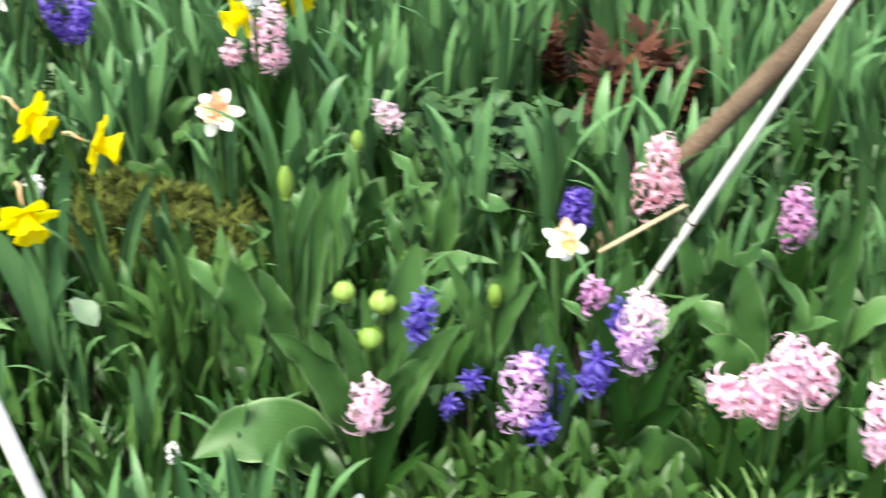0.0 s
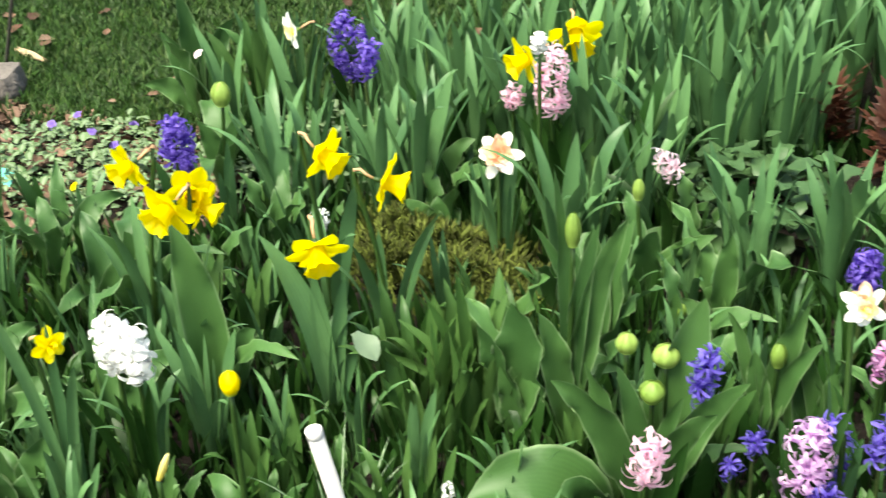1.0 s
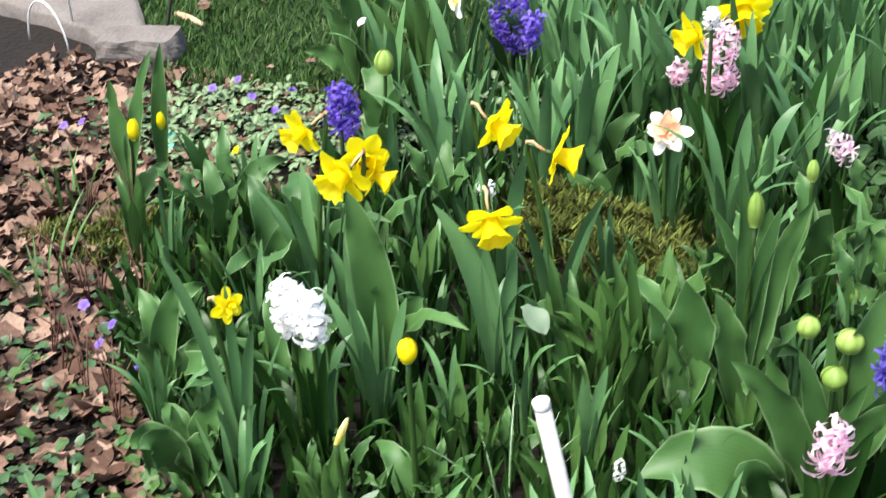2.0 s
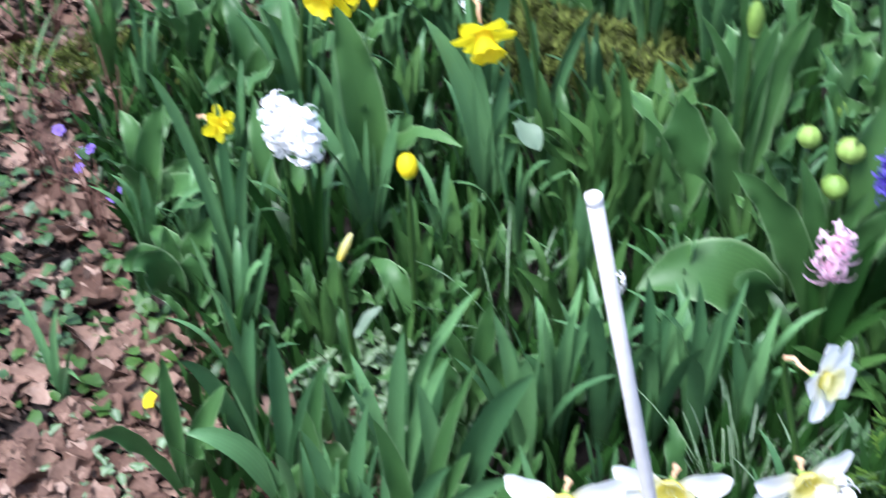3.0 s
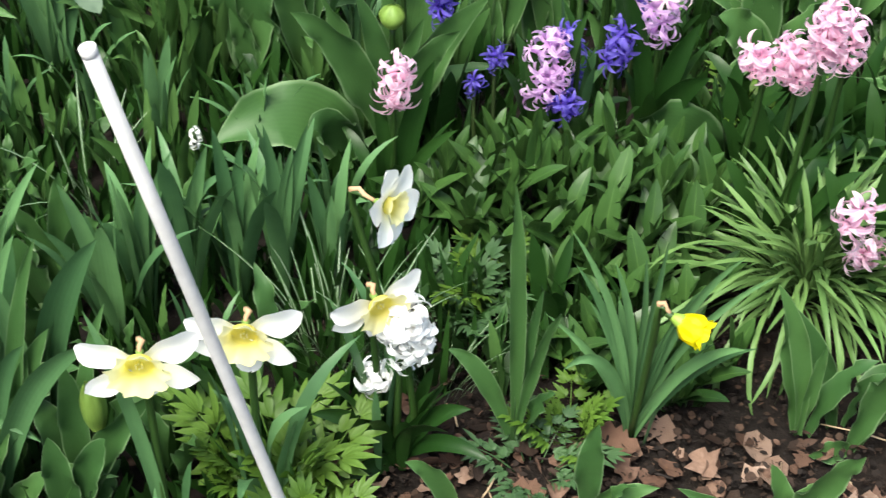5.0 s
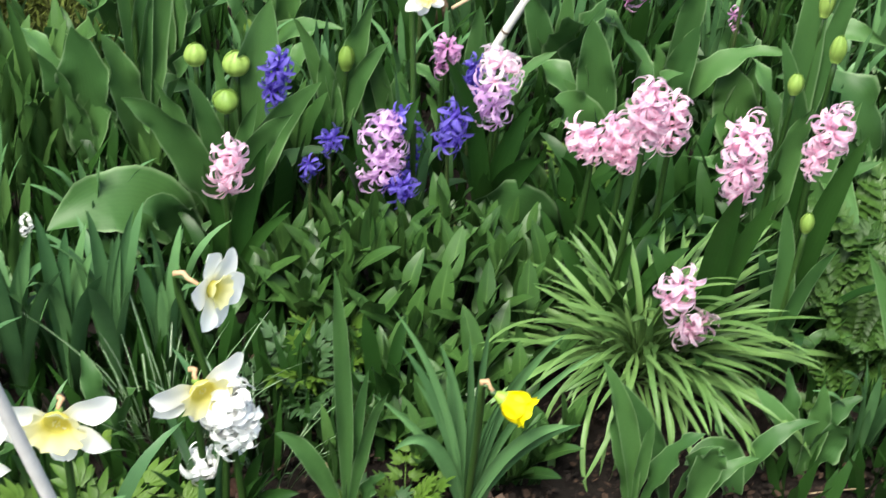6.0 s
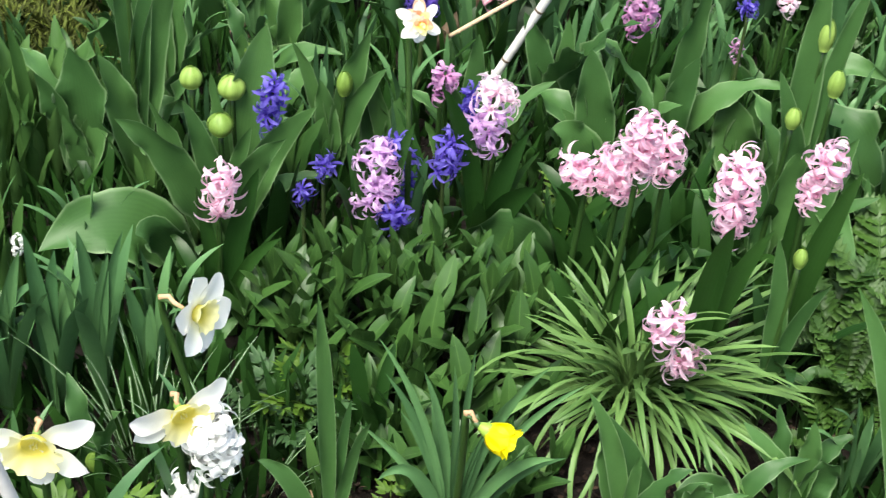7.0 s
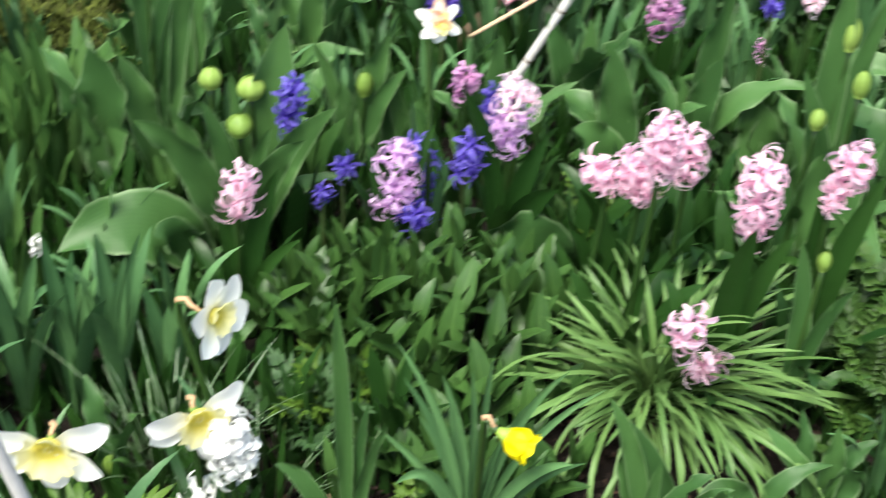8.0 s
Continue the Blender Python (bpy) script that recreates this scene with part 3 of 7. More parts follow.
def bloom(plant, head, look_to, size, kind, spin=0.0, seed=0):
    """A daffodil flower at head that looks along look_to; size: its width across."""
    rnd = random.Random(seed)
    m = facing(look_to, head, spin)
    r = size / 2
    petal, cup, double = {"trumpet": ("yellow", "gold", 0), "white": ("ivory", "cream", 0), "white_side": ("ivory", "cream", 0), "peach": ("ivory", "peach", 4),
                          "yellow_double": ("yellow", "yellow", 4), "amber": ("ivory", "cream", 4), "cream_double": ("ivory", "cream", 2), "nodding": ("bell", "yellow", 0)}[kind]
    lift, roll = {"nodding": (0.3, -0.8), "white_side": (0.2, 0.3), "trumpet": (0.2, 0.3), "white": (0.05, 0.3)}.get(kind, (0.25, 0.3))
    back = Vector(look_to).normalized()
    head = Vector(head)
    base = part("flower_head", tube("flower_head", [head - back * 0.014, head - back * 0.011, head - back * 0.006, head - back * 0.002], [0.0022, 0.0042, 0.004, 0.0042], STEM if petal != "ivory" else BUD), plant)
    if kind == "nodding":
        part("flower_base", tube("flower_base", [head - back * 0.008, head - back * 0.003, head + back * 0.002, head + back * 0.0065], [0.003, 0.0055, 0.0078, 0.0085], BELL_BASE, 12), base, None, "green base of the bell")
    for k in range(6):
        a = 2 * math.pi * k / 6 + rnd.uniform(-0.08, 0.08)
        a += {0: -0.28, 2: 0.28}.get(k, 0) if kind == "white" else 0
        c = lift + (rnd.uniform(-0.15, 0.2) + (0.06 if k % 2 else 0)) * (0.35 if kind == "nodding" else 1)
        if kind in ("peach", "amber"):
            c += rnd.uniform(-0.45, 0.4)
        if kind == "white" and spin and k == 1:
            continue
        if kind == "white" and k > 2:
            c += 0.1
        part("petal", petal_mesh(petal, k % 3, 0.54 if kind == "white" and k > 2 else 0.5 if kind in ("peach", "amber") else 0.8 if petal in ("yellow", "bell") and kind != "yellow_double" else 0.82 if kind == "white_side" else 0.66, 0.75 if kind == "nodding" else 0.3, roll, 2.3), base, m @ Matrix.Rotation(a, 4, "Z") @ Matrix.Rotation(-(c - 0.3), 4, "Y") @ Matrix.Scale(r, 4))
    if double:
        for ring in range(double):
            for k in range(6):
                a = 2 * math.pi * (k + 0.5 * (ring % 2)) / 6 + rnd.uniform(-0.2, 0.2)
                s = r * (0.92 - 0.17 * ring) * rnd.uniform(0.75, 1.15)
                tone = cup if kind == "yellow_double" or rnd.random() < ((0.3, 1.0, 1.0, 1.0) if kind == "peach" else (0.15, 0.6, 0.85, 1.0))[ring] else petal
                tone = "peach" if kind == "amber" and tone == cup and rnd.random() < 0.35 else tone
                part("inner_petal", petal_mesh(tone, k % 3, 0.6, 0.5, rnd.choice((-0.6, 0.3, 0.9))), base, m @ Matrix.Translation((0, 0, 0.1 * r * (ring + 1))) @ Matrix.Rotation(a, 4, "Z") @ Matrix.Rotation(-(0.35 + 0.28 * ring) + 0.3 + rnd.uniform(-0.25, 0.25), 4, "Y") @ Matrix.Rotation(rnd.uniform(-0.4, 0.4), 4, "X") @ Matrix.Scale(s, 4))
    if kind in ("trumpet", "white", "white_side", "nodding", "cream_double"):
        long, flare, frill = {"trumpet": (2.4, 1.65, 0.1), "white": (1.05, 1.7, 0.12), "white_side": (1.3, 1.6, 0.1), "nodding": (3.3, 1.75, 0.14), "cream_double": (1.3, 1.6, 0.12)}[kind]
        part("cup", cup_mesh(cup, long, flare, frill), base, m @ Matrix.Translation((0, 0, 0.07 * r)) @ Matrix.Scale(r * {"nodding": 0.3, "white": 0.31, "white_side": 0.26}.get(kind, 0.35), 4), {"white": "pale yellow frilled cup", "white_side": "pale yellow frilled cup", "trumpet": "golden trumpet"}.get(kind, ""))


def daffodil(x, y, heads, leaves=(), extra=6, size=0.26, label="", sheath=True):
    """heads: (dx, dy, z, look azimuth, look elevation, width, kind) each; azimuth 0 looks to -y, 90 to +x."""
    words = {"trumpet": "yellow trumpet daffodil in bloom", "white": "white daffodil with a pale yellow cup", "white_side": "white daffodil with a pale yellow cup", "peach": "double white and peach daffodil in bloom",
             "yellow_double": "small double yellow daffodil in bloom", "amber": "double white daffodil with amber centre", "cream_double": "white daffodil with a split creamy yellow cup", "nodding": "nodding small yellow daffodil"}
    plant = thing("daffodil", pose(x, y, 0), label or words[heads[0][6]] + " above blue-green leaves", "daffodil", "daffodils in the bed")
    seed = own_seed(x, y)
    given_leaves(plant, "narcissus", leaves, seed)
    foliage(plant, "narcissus", extra, size, random.Random(seed), 0.03)
    for i, (dx, dy, z, az, el, wide, kind) in enumerate(heads):
        a, e = radians(az), radians(el)
        way = Vector((math.sin(a) * math.cos(e), -math.cos(a) * math.cos(e), math.sin(e)))
        head = Vector((dx, dy, z))
        BLOOMS.append((x + dx, y + dy, z))
        bloom(plant, head, way, wide, kind, math.pi / 6 if kind[:5] == "white" else seed * 0.7 + i, seed + i)
        reach = {"nodding": 0.011, "white": 0.01}.get(kind, 0.022)
        neck = head - way * reach
        bend = neck - way * reach + Vector((0, 0, 0.004))
        pts = bezier(Vector((0, 0, -0.01)), Vector((dx * 0.3, dy * 0.3, z * 0.7)), bend + Vector((0, 0, -0.06)), bend, 8) + [bend.lerp(neck, 0.5) + Vector((0, 0, 0.003)), neck]
        part("stem", tube("stem", pts, [0.0042] * 7 + [0.0036, 0.003, 0.0026], STEM, 7), plant)
        if sheath:
            side = Vector((-way.y, way.x, 0)) * 0.003
            pts = [bend - Vector((0, 0, 0.004)), bend + Vector((0, 0, 0.003)), bend.lerp(neck, 0.4) + Vector((0, 0, 0.006)) + side, bend.lerp(neck, 0.8) + Vector((0, 0, 0.004)), neck + way * reach * 0.45]
            part("sheath", tube("sheath", pts, [0.003, 0.0034, 0.003, 0.0026, 0.0022], PAPER, 7), plant, None, "dry tan papery sheath")
    return plant


# ---- stakes, ends ----
BRANCH_FOOT, BRANCH_MID, BRANCH_TOP = (0.007, 2.155, -0.010), (0.278, 2.098, 0.401), (0.497, 2.033, 0.719)
STICK_ENDS = [(0.050, 1.645, 0.327), (0.105, 1.658, 0.362), (0.160, 1.672, 0.396)]
ROD_ENDS = [(-2.049, 2.660, -0.02), (-1.974, 2.700, 0.31)]
FALLEN_ENDS = [(-2.112, 2.824, 0.020), (-2.056, 2.801, 0.020), (-2.000, 2.779, 0.020)]
STALK_ENDS = [(0.076, 1.536, 0.040), (0.134, 1.516, 0.040), (0.191, 1.496, 0.040)]


# ---- ground, lawn, stone ----
EDGE = [(-60, 4.0), (-6, 2.95), (-2.2, 2.72), (-1.85, 2.47), (-1.5, 2.55), (-1.1, 2.9), (-0.6, 3.3), (0.0, 3.9), (1.0, 5.0), (60, 60)]


def lawn_edge(x):
    return float(np.interp(x, [p[0] for p in EDGE], [p[1] for p in EDGE]))


def height(x, y):
    """The bed's unevenness; flat far off."""
    return 0.012 * noise.noise((x * 4, y * 4, 0)) + 0.006 * noise.noise((x * 13, y * 13, 3)) - 0.012 if abs(x) < 4 and abs(y) < 6 else -0.012


def axis_steps():
    near = [i * 0.06 for i in range(-60, 61)]
    far = [4.2, 5.0, 7, 12, 25, 60, 150, 400]
    return [-f for f in reversed(far)] + near + far


xs = axis_steps()
verts = [Vector((x, y + 1.5, height(x, y + 1.5))) for y in xs for x in xs]
w = len(xs)
faces = [(j * w + i, j * w + i + 1, (j + 1) * w + i + 1, (j + 1) * w + i) for j in range(w - 1) for i in range(w - 1)]
ground = tagged(new("ground", meshed("ground", verts, faces, SHADE_DARK_SOIL, [(v.x, v.y) for v in verts])), "dark crumbly garden soil, deepened in colour for plant shade", "ground", kind="structure")

cols = [-400, -60, -20] + [-6 + 0.2 * i for i in range(41)] + [6, 20, 60]
verts, faces = [], []
for x in cols:
    e = lawn_edge(x) + 0.03 * math.sin(x * 9)
    for k, d in enumerate((0.0, 0.05, 0.4, 1.0, 2.0, 5.0, 20.0, 380.0)):
        verts.append(Vector((x, e + d, (-0.004 if k == 0 else 0.012) + (0.006 * noise.noise((x * 3, d * 3, 5)) if d < 6 else 0))))
for i in range(len(cols) - 1):
    for k in range(7):
        faces.append((i * 8 + k, (i + 1) * 8 + k, (i + 1) * 8 + k + 1, i * 8 + k + 1))
TURF = rough_material("turf", [(0.3, (0.00664, 0.0166, 0.00249)), (0.55, (0.01328, 0.03154, 0.00498)), (0.8, (0.02905, 0.04565, 0.00996))], 5.0, 90.0, 0.9, 0.01)
tagged(new("lawn", meshed("lawn", verts, faces, TURF, [(v.x, v.y) for v in verts])), "short green lawn turf beside the bed", "lawn", kind="structure")


def tufts(name, count, place, tall, wide, material, label, category, lean=0.5, seed=1):
    """Many short blades in one mesh; place(rng) gives x, y and z."""
    rng = random.Random(seed)
    verts, faces, uvs = [], [], []
    for _ in range(count):
        x, y, z = place(rng)
        a, b = rng.uniform(0, 6.283), rng.uniform(0, 6.283)
        h, wd, l = tall * rng.uniform(0.5, 1.2), wide * rng.uniform(0.7, 1.3), tall * lean * rng.uniform(0.1, 1.2)
        sx, sy, dx, dy = math.cos(a) * wd / 2, math.sin(a) * wd / 2, math.cos(b) * l, math.sin(b) * l
        k = len(verts)
        verts += [(x - sx, y - sy, z), (x + sx, y + sy, z), (x + dx * 0.4 - sx, y + dy * 0.4 - sy, z + h * 0.6), (x + dx * 0.4 + sx, y + dy * 0.4 + sy, z + h * 0.6), (x + dx, y + dy, z + h)]
        faces += [(k, k + 1, k + 3, k + 2), (k + 2, k + 3, k + 4)]
        uvs += [(0, 0), (1, 0), (0, 0.6), (1, 0.6), (0.5, 1)]
    return tagged(new(name, meshed(name, verts, faces, material, uvs)), label, category, kind="stuff")


PATH_BACK = [(-2.258, 2.868), (-2.377, 2.861), (-2.465, 2.882), (-2.573, 2.939), (-2.95, 3.12), (-3.7, 3.3)]
PATH_FRONT = [(-2.085, 2.660), (-2.215, 2.618), (-2.294, 2.660), (-2.400, 2.700), (-2.75, 2.78), (-3.6, 2.9)]


def on_path(x, y):
    """On the stone path, or on the litter before it."""
    side = float(np.interp(y, (2.66, 2.868), (-2.085, -2.258)))
    return x < side and y < float(np.interp(x, [p[0] for p in reversed(PATH_BACK)], [p[1] for p in reversed(PATH_BACK)])) and y > 2.5 or x < -2.2 and y < 2.75


def on_lawn(rng):
    while True:
        x, y = rng.uniform(-3.4, 0.6), rng.uniform(2.4, 4.6)
        if y > lawn_edge(x) - 0.035 and not on_path(x, y):
            return x, y, 0.008


LAWN_BLADE = rough_material("grass_blades", [(0.05, (0.00913, 0.0249, 0.00332)), (0.4, (0.01826, 0.05146, 0.00664)), (0.75, (0.02988, 0.0747, 0.01079)), (0.97, (0.083, 0.1079, 0.0332))], 30.0, 90.0, 0.6, 0.0005, island=True)
tufts("lawn_grass", 80000, on_lawn, 0.032, 0.0032, LAWN_BLADE, "short mown green grass", "grass", 0.9)

# pale stone path that ends at the bed's corner
rows = 26
verts, faces = [], []
for j in range(rows + 1):
    k = j / rows * (len(PATH_FRONT) - 1)
    back = [float(np.interp(k, range(len(PATH_BACK)), [p[c] for p in PATH_BACK])) for c in (0, 1)]
    front = [float(np.interp(k, range(len(PATH_FRONT)), [p[c] for p in PATH_FRONT])) for c in (0, 1)]
    for i, (t, z) in enumerate(((0, -0.03), (0, 0.022), (0.03, 0.03), (0.2, 0.031), (0.5, 0.033), (0.8, 0.031), (0.97, 0.028), (1, 0.02), (1, -0.03))):
        x, y = back[0] + (front[0] - back[0]) * t, back[1] + (front[1] - back[1]) * t
        rough = 0.012 if i in (0, 1, 2, 6, 7, 8) else 0.0
        verts.append(Vector((x + rough * noise.noise((x * 16, y * 16, 1)), y + rough * noise.noise((x * 16, y * 16, 5)), z + 0.004 * noise.noise((x * 9, y * 9, 2)))))
faces = [(j * 9 + i, j * 9 + i + 1, j * 9 + i + 10, j * 9 + i + 9) for j in range(rows) for i in range(8)] + [tuple(range(9))[::-1], tuple(range(rows * 9, rows * 9 + 9))]
tagged(new("stone_path", meshed("stone_path", verts, faces, STONE, [(v.x, v.y) for v in verts])), "pale pinkish-grey stone path ending at the bed", "path")


def edging_stone(x, y, long, deep, tall, turn, seed):
    """A rough hewn block with broken edges."""
    bm = bmesh.new()
    bmesh.ops.create_cube(bm, size=1)
    bmesh.ops.subdivide_edges(bm, edges=bm.edges[:], cuts=9, use_grid_fill=True)
    for v in bm.verts:
        c = v.co.copy()
        round_off = 1 - 0.1 * max(0.0, c.length - 0.58) / 0.28
        v.co = Vector((c.x * long, c.y * deep, c.z * tall)) * round_off
        q = v.co * 22 + Vector((seed, 0, 0))
        v.co += Vector((noise.noise(q), noise.noise(q + Vector((5, 0, 0))), 0.7 * noise.noise(q + Vector((0, 9, 0))))) * 0.011
        v.co += Vector((noise.noise(q * 3), noise.noise(q * 3 + Vector((5, 0, 0))), 0)) * 0.003
    me = bpy.data.meshes.new("edging_stone")
    bm.to_mesh(me)
    bm.free()
    me.materials.append(STONE)
    ob = tagged(new("edging_stone", me), "rough broken edging stone before the path", "stone")
    ob.matrix_basis = pose(x, y, tall * 0.38, 3, -4, turn)


edging_stone(-2.05, 2.575, 0.21, 0.1, 0.085, 9, 1)


# ---- stakes and sticks ----
def pipe(name, foot, top, outer, inner, material, label):
    """An open pipe with a wall."""
    foot, top = Vector(foot), Vector(top)
    n, d = 24, (top - foot).normalized()
    a = d.cross(Vector((0, 1, 0))).normalized()
    b = d.cross(a)
    rings = [(foot, outer), (foot.lerp(top, 0.3), outer), (foot.lerp(top, 0.7), outer), (top - d * 0.0006, outer), (top, outer - 0.0006), (top, inner + 0.0004), (top - d * 0.12, inner)]
    verts = [p + (a * math.cos(6.28319 * i / n) + b * math.sin(6.28319 * i / n)) * r for p, r in rings for i in range(n)]
    faces = [(j * n + i, j * n + (i + 1) % n, (j + 1) * n + (i + 1) % n, (j + 1) * n + i) for j in range(len(rings) - 1) for i in range(n)]
    faces.append(tuple((len(rings) - 1) * n + i for i in range(n)))
    stake = tagged(new(name, meshed(name, verts, faces, material, [(v.x, v.z) for v in verts])), label, "garden stake")
    ends = [(top - d * 0.007, outer), (top - d * 0.0066, outer + 0.0003), (top, outer + 0.0003), (top + d * 0.0004, outer - 0.0002), (top + d * 0.0004, inner + 0.0002), (top - d * 0.004, inner)]
    verts = [p + (a * math.cos(6.28319 * i / n) + b * math.sin(6.28319 * i / n)) * r for p, r in ends for i in range(n)]
    part("cut_end", meshed("cut_end", verts, [f for f in faces if max(f) < len(verts)], material, [(v.x, v.z) for v in verts]), stake, None, "sawn open end of the pipe")
    return stake


pipe("garden_stake", (-0.228, 0.812, -0.022), (-0.346, 0.742, 0.720), 0.0062, 0.0048, PLASTIC, "white plastic pipe stake standing in the bed")
POLE_FOOT, POLE_TOP = Vector((0.077, 1.955, -0.012)), Vector((0.360, 1.860, 0.647))
pole = pipe("support_pole", POLE_FOOT, POLE_TOP, 0.007, 0.0054, PLASTIC, "long white plastic pole leaning over the bed")
for k in (0.21, 0.36):
    spot, way = POLE_FOOT.lerp(POLE_TOP, k), (POLE_TOP - POLE_FOOT).normalized()
    part("joint", tube("joint", [spot - way * 0.002, spot + way * 0.002], [0.0073, 0.0073], BARK, 16), pole, None, "dull brown joint ring")


def branch(name, points, radii, material, label, category, sides=10):
    pts = []
    for a, b in zip(points, points[1:]):
        a, b = Vector(a), Vector(b)
        pts += [a.lerp(b, k / 6) + Vector((noise.noise(a.lerp(b, k / 6) * 9), noise.noise(a.lerp(b, k / 6) * 9 + Vector((3, 0, 0))), 0)) * radii[0] * 0.5 for k in range(6)]
    pts.append(Vector(points[-1]))
    rr = [float(np.interp(i / (len(pts) - 1), np.linspace(0, 1, len(radii)), radii)) * (1 + 0.12 * noise.noise(p * 25)) for i, p in enumerate(pts)]
    return tagged(new(name, tube(name, pts, rr, material, sides)), label, category)


branch("wooden_pole", [BRANCH_FOOT, BRANCH_MID, BRANCH_TOP], [0.018, 0.0185, 0.0185], BARK, "thick weathered brown branch leaning over the bed", "branch", 14)
branch("dry_stick", STICK_ENDS, [0.0028, 0.003, 0.0025], TWIG, "pale dry stick lying among the leaves", "stick")
branch("iron_rod", ROD_ENDS, [0.0045, 0.0045], IRON, "thin dark iron rod standing by the stone", "rod")
branch("fallen_stick", FALLEN_ENDS, [0.008, 0.01, 0.005], TWIG, "short pale stick lying on the lawn", "stick")
branch("dry_stalk", STALK_ENDS, [0.0028, 0.003, 0.002], TWIG, "brown dry stalk lying between clumps", "stick")


hoop = [Vector((-2.345 + 0.075 * math.cos(q), 2.60 - 0.02 * math.cos(q), -0.01 + 0.12 * math.sin(q))) for q in (math.pi * k / 14 for k in range(15))]
tagged(new("wire_hoop", tube("wire_hoop", hoop, [0.0024] * 15, PLASTIC, 8)), "white wire hoop standing in the leaf litter", "hoop")
tagged(new("thin_post", tube("thin_post", [Vector((-2.339, 2.698, -0.02)), Vector((-2.31, 2.66, 0.1)), Vector((-2.28, 2.63, 0.24))], [0.0028] * 3, PLASTIC, 8)), "thin grey garden post behind the hoop", "post")


# ---- clumps and ground cover ----
def grassy_clump(x, y, count, reach):
    """Arching blunt leaves: steep ones in the heart, low ones that cascade all round."""
    plant = thing("grassy_clump", pose(x, y, 0), "low clump of arching bright green grassy leaves", "grass clump")
    rnd = random.Random(5)
    stock = []
    for i in range(18):
        k = i / 17
        rise = radians(82 - 62 * k + rnd.uniform(-8, 8))
        stock.append(arc_blade("leaf", rise, rnd.uniform(0.6, 1.3) + 0.75 * k, rnd.uniform(0.034, 0.046), "blunt", GRASSY_LEAF, 10, 3, 0.35, rnd.uniform(-0.35, 0.35), 0.0, i))
    for i in range(count):
        k = (i + 0.5) / count
        a = 2 * math.pi * i * 0.382 + rnd.uniform(-0.35, 0.35)
        front = max(0.0, -math.sin(a))
        s = reach * rnd.uniform(0.5, 1.05) * (0.84 + 0.16 * abs(math.cos(a)) + 0.09 * math.cos(a))
        r = 0.07 * math.sqrt(k) * rnd.uniform(0.3, 1.1)
        m = Matrix.Translation((math.cos(a) * r, math.sin(a) * r, rnd.uniform(0.0, 0.05) + 0.03 * front)) @ Matrix.Rotation(a + rnd.uniform(-0.45, 0.45) + 0.25 * front, 4, "Z") @ Matrix.Rotation(rnd.uniform(-0.4, 0.4), 4, "X") @ Matrix.Scale(s, 4)
        part("leaf", stock[min(17, max(0, int(18 * k + rnd.uniform(-5, 5))))], plant, m)


HERB_STOCK = []


def herb_clump(x, y, rx, ry, shoots, tall, seed=3, label="bushy clump of pointed dark green leaves"):
    """Upright shoots, each with a spiral of pointed leaves with a pale midrib."""
    plant = thing("leafy_clump", pose(x, y, 0), label, "plant")
    rnd = random.Random(seed)
    if not HERB_STOCK:
        for i in range(12):
            HERB_STOCK.append(arc_blade("leaf", radians(rnd.uniform(55, 85)), rnd.uniform(0.0, 0.9), rnd.uniform(0.26, 0.34), "lance", HERB_LEAF, 9, 5, 0.2, rnd.uniform(-0.2, 0.2), 0.1, i))
    for i in range(shoots):
        k, a = math.sqrt((i + 0.5) / shoots), i * 2.4
        foot = Vector((math.cos(a) * k * rx * 0.8, math.sin(a) * k * ry * 0.8, 0))
        h = tall * (1 - 0.4 * k * k) * rnd.uniform(0.75, 1.15)
        top = foot + Vector((math.cos(a) * k * rx * 0.25, math.sin(a) * k * ry * 0.25, h))
        part("stem", tube("stem", [foot - Vector((0, 0, 0.01)), foot.lerp(top, 0.5) + Vector((0, 0, 0.01)), top], [0.003, 0.0025, 0.002], STEM, 5), plant)
        for j in range(7):
            t = 0.35 + 0.65 * j / 6
            b = a + j * 2.2 + rnd.uniform(-0.3, 0.3)
            s = rnd.uniform(0.062, 0.1) * (1.0 - 0.35 * (j > 4))
            m = Matrix.Translation(foot.lerp(top, t)) @ Matrix.Rotation(b, 4, "Z") @ Matrix.Rotation(0.45 - 0.6 * t + rnd.uniform(-0.25, 0.25), 4, "Y") @ Matrix.Scale(s, 4)
            part("leaf", HERB_STOCK[rnd.randrange(12)], plant, m)


FRONDS = {}


def toothed(length, width, cup, curl):
    """A crinkled leaflet with three pairs of teeth, along +x."""
    verts, faces, uvs = [], [], []
    rows = 9
    for j in range(rows):
        t = j / (rows - 1)
        w = 0.5 * width * math.sin(math.pi * min(1.0, 0.1 + 0.85 * t)) ** 0.6 * (1.25 if j % 2 else 0.62)
        x, z = length * t * (1 - 0.15 * curl * t), length * (cup * t - 0.5 * curl * t * t)
        for c, u in enumerate((-1, -0.45, 0, 0.45, 1)):
            verts.append(Vector((x + 0.12 * length * abs(u) * (1 if j % 2 else -0.3), w * u, z + 0.35 * w * abs(u) + 0.012 * (1 if j % 2 else -1) * abs(u))))
            uvs.append((c / 4, t))
    faces = [(j * 5 + c, j * 5 + c + 1, j * 5 + c + 6, j * 5 + c + 5) for j in range(rows - 1) for c in range(4)]
    return verts, faces, uvs


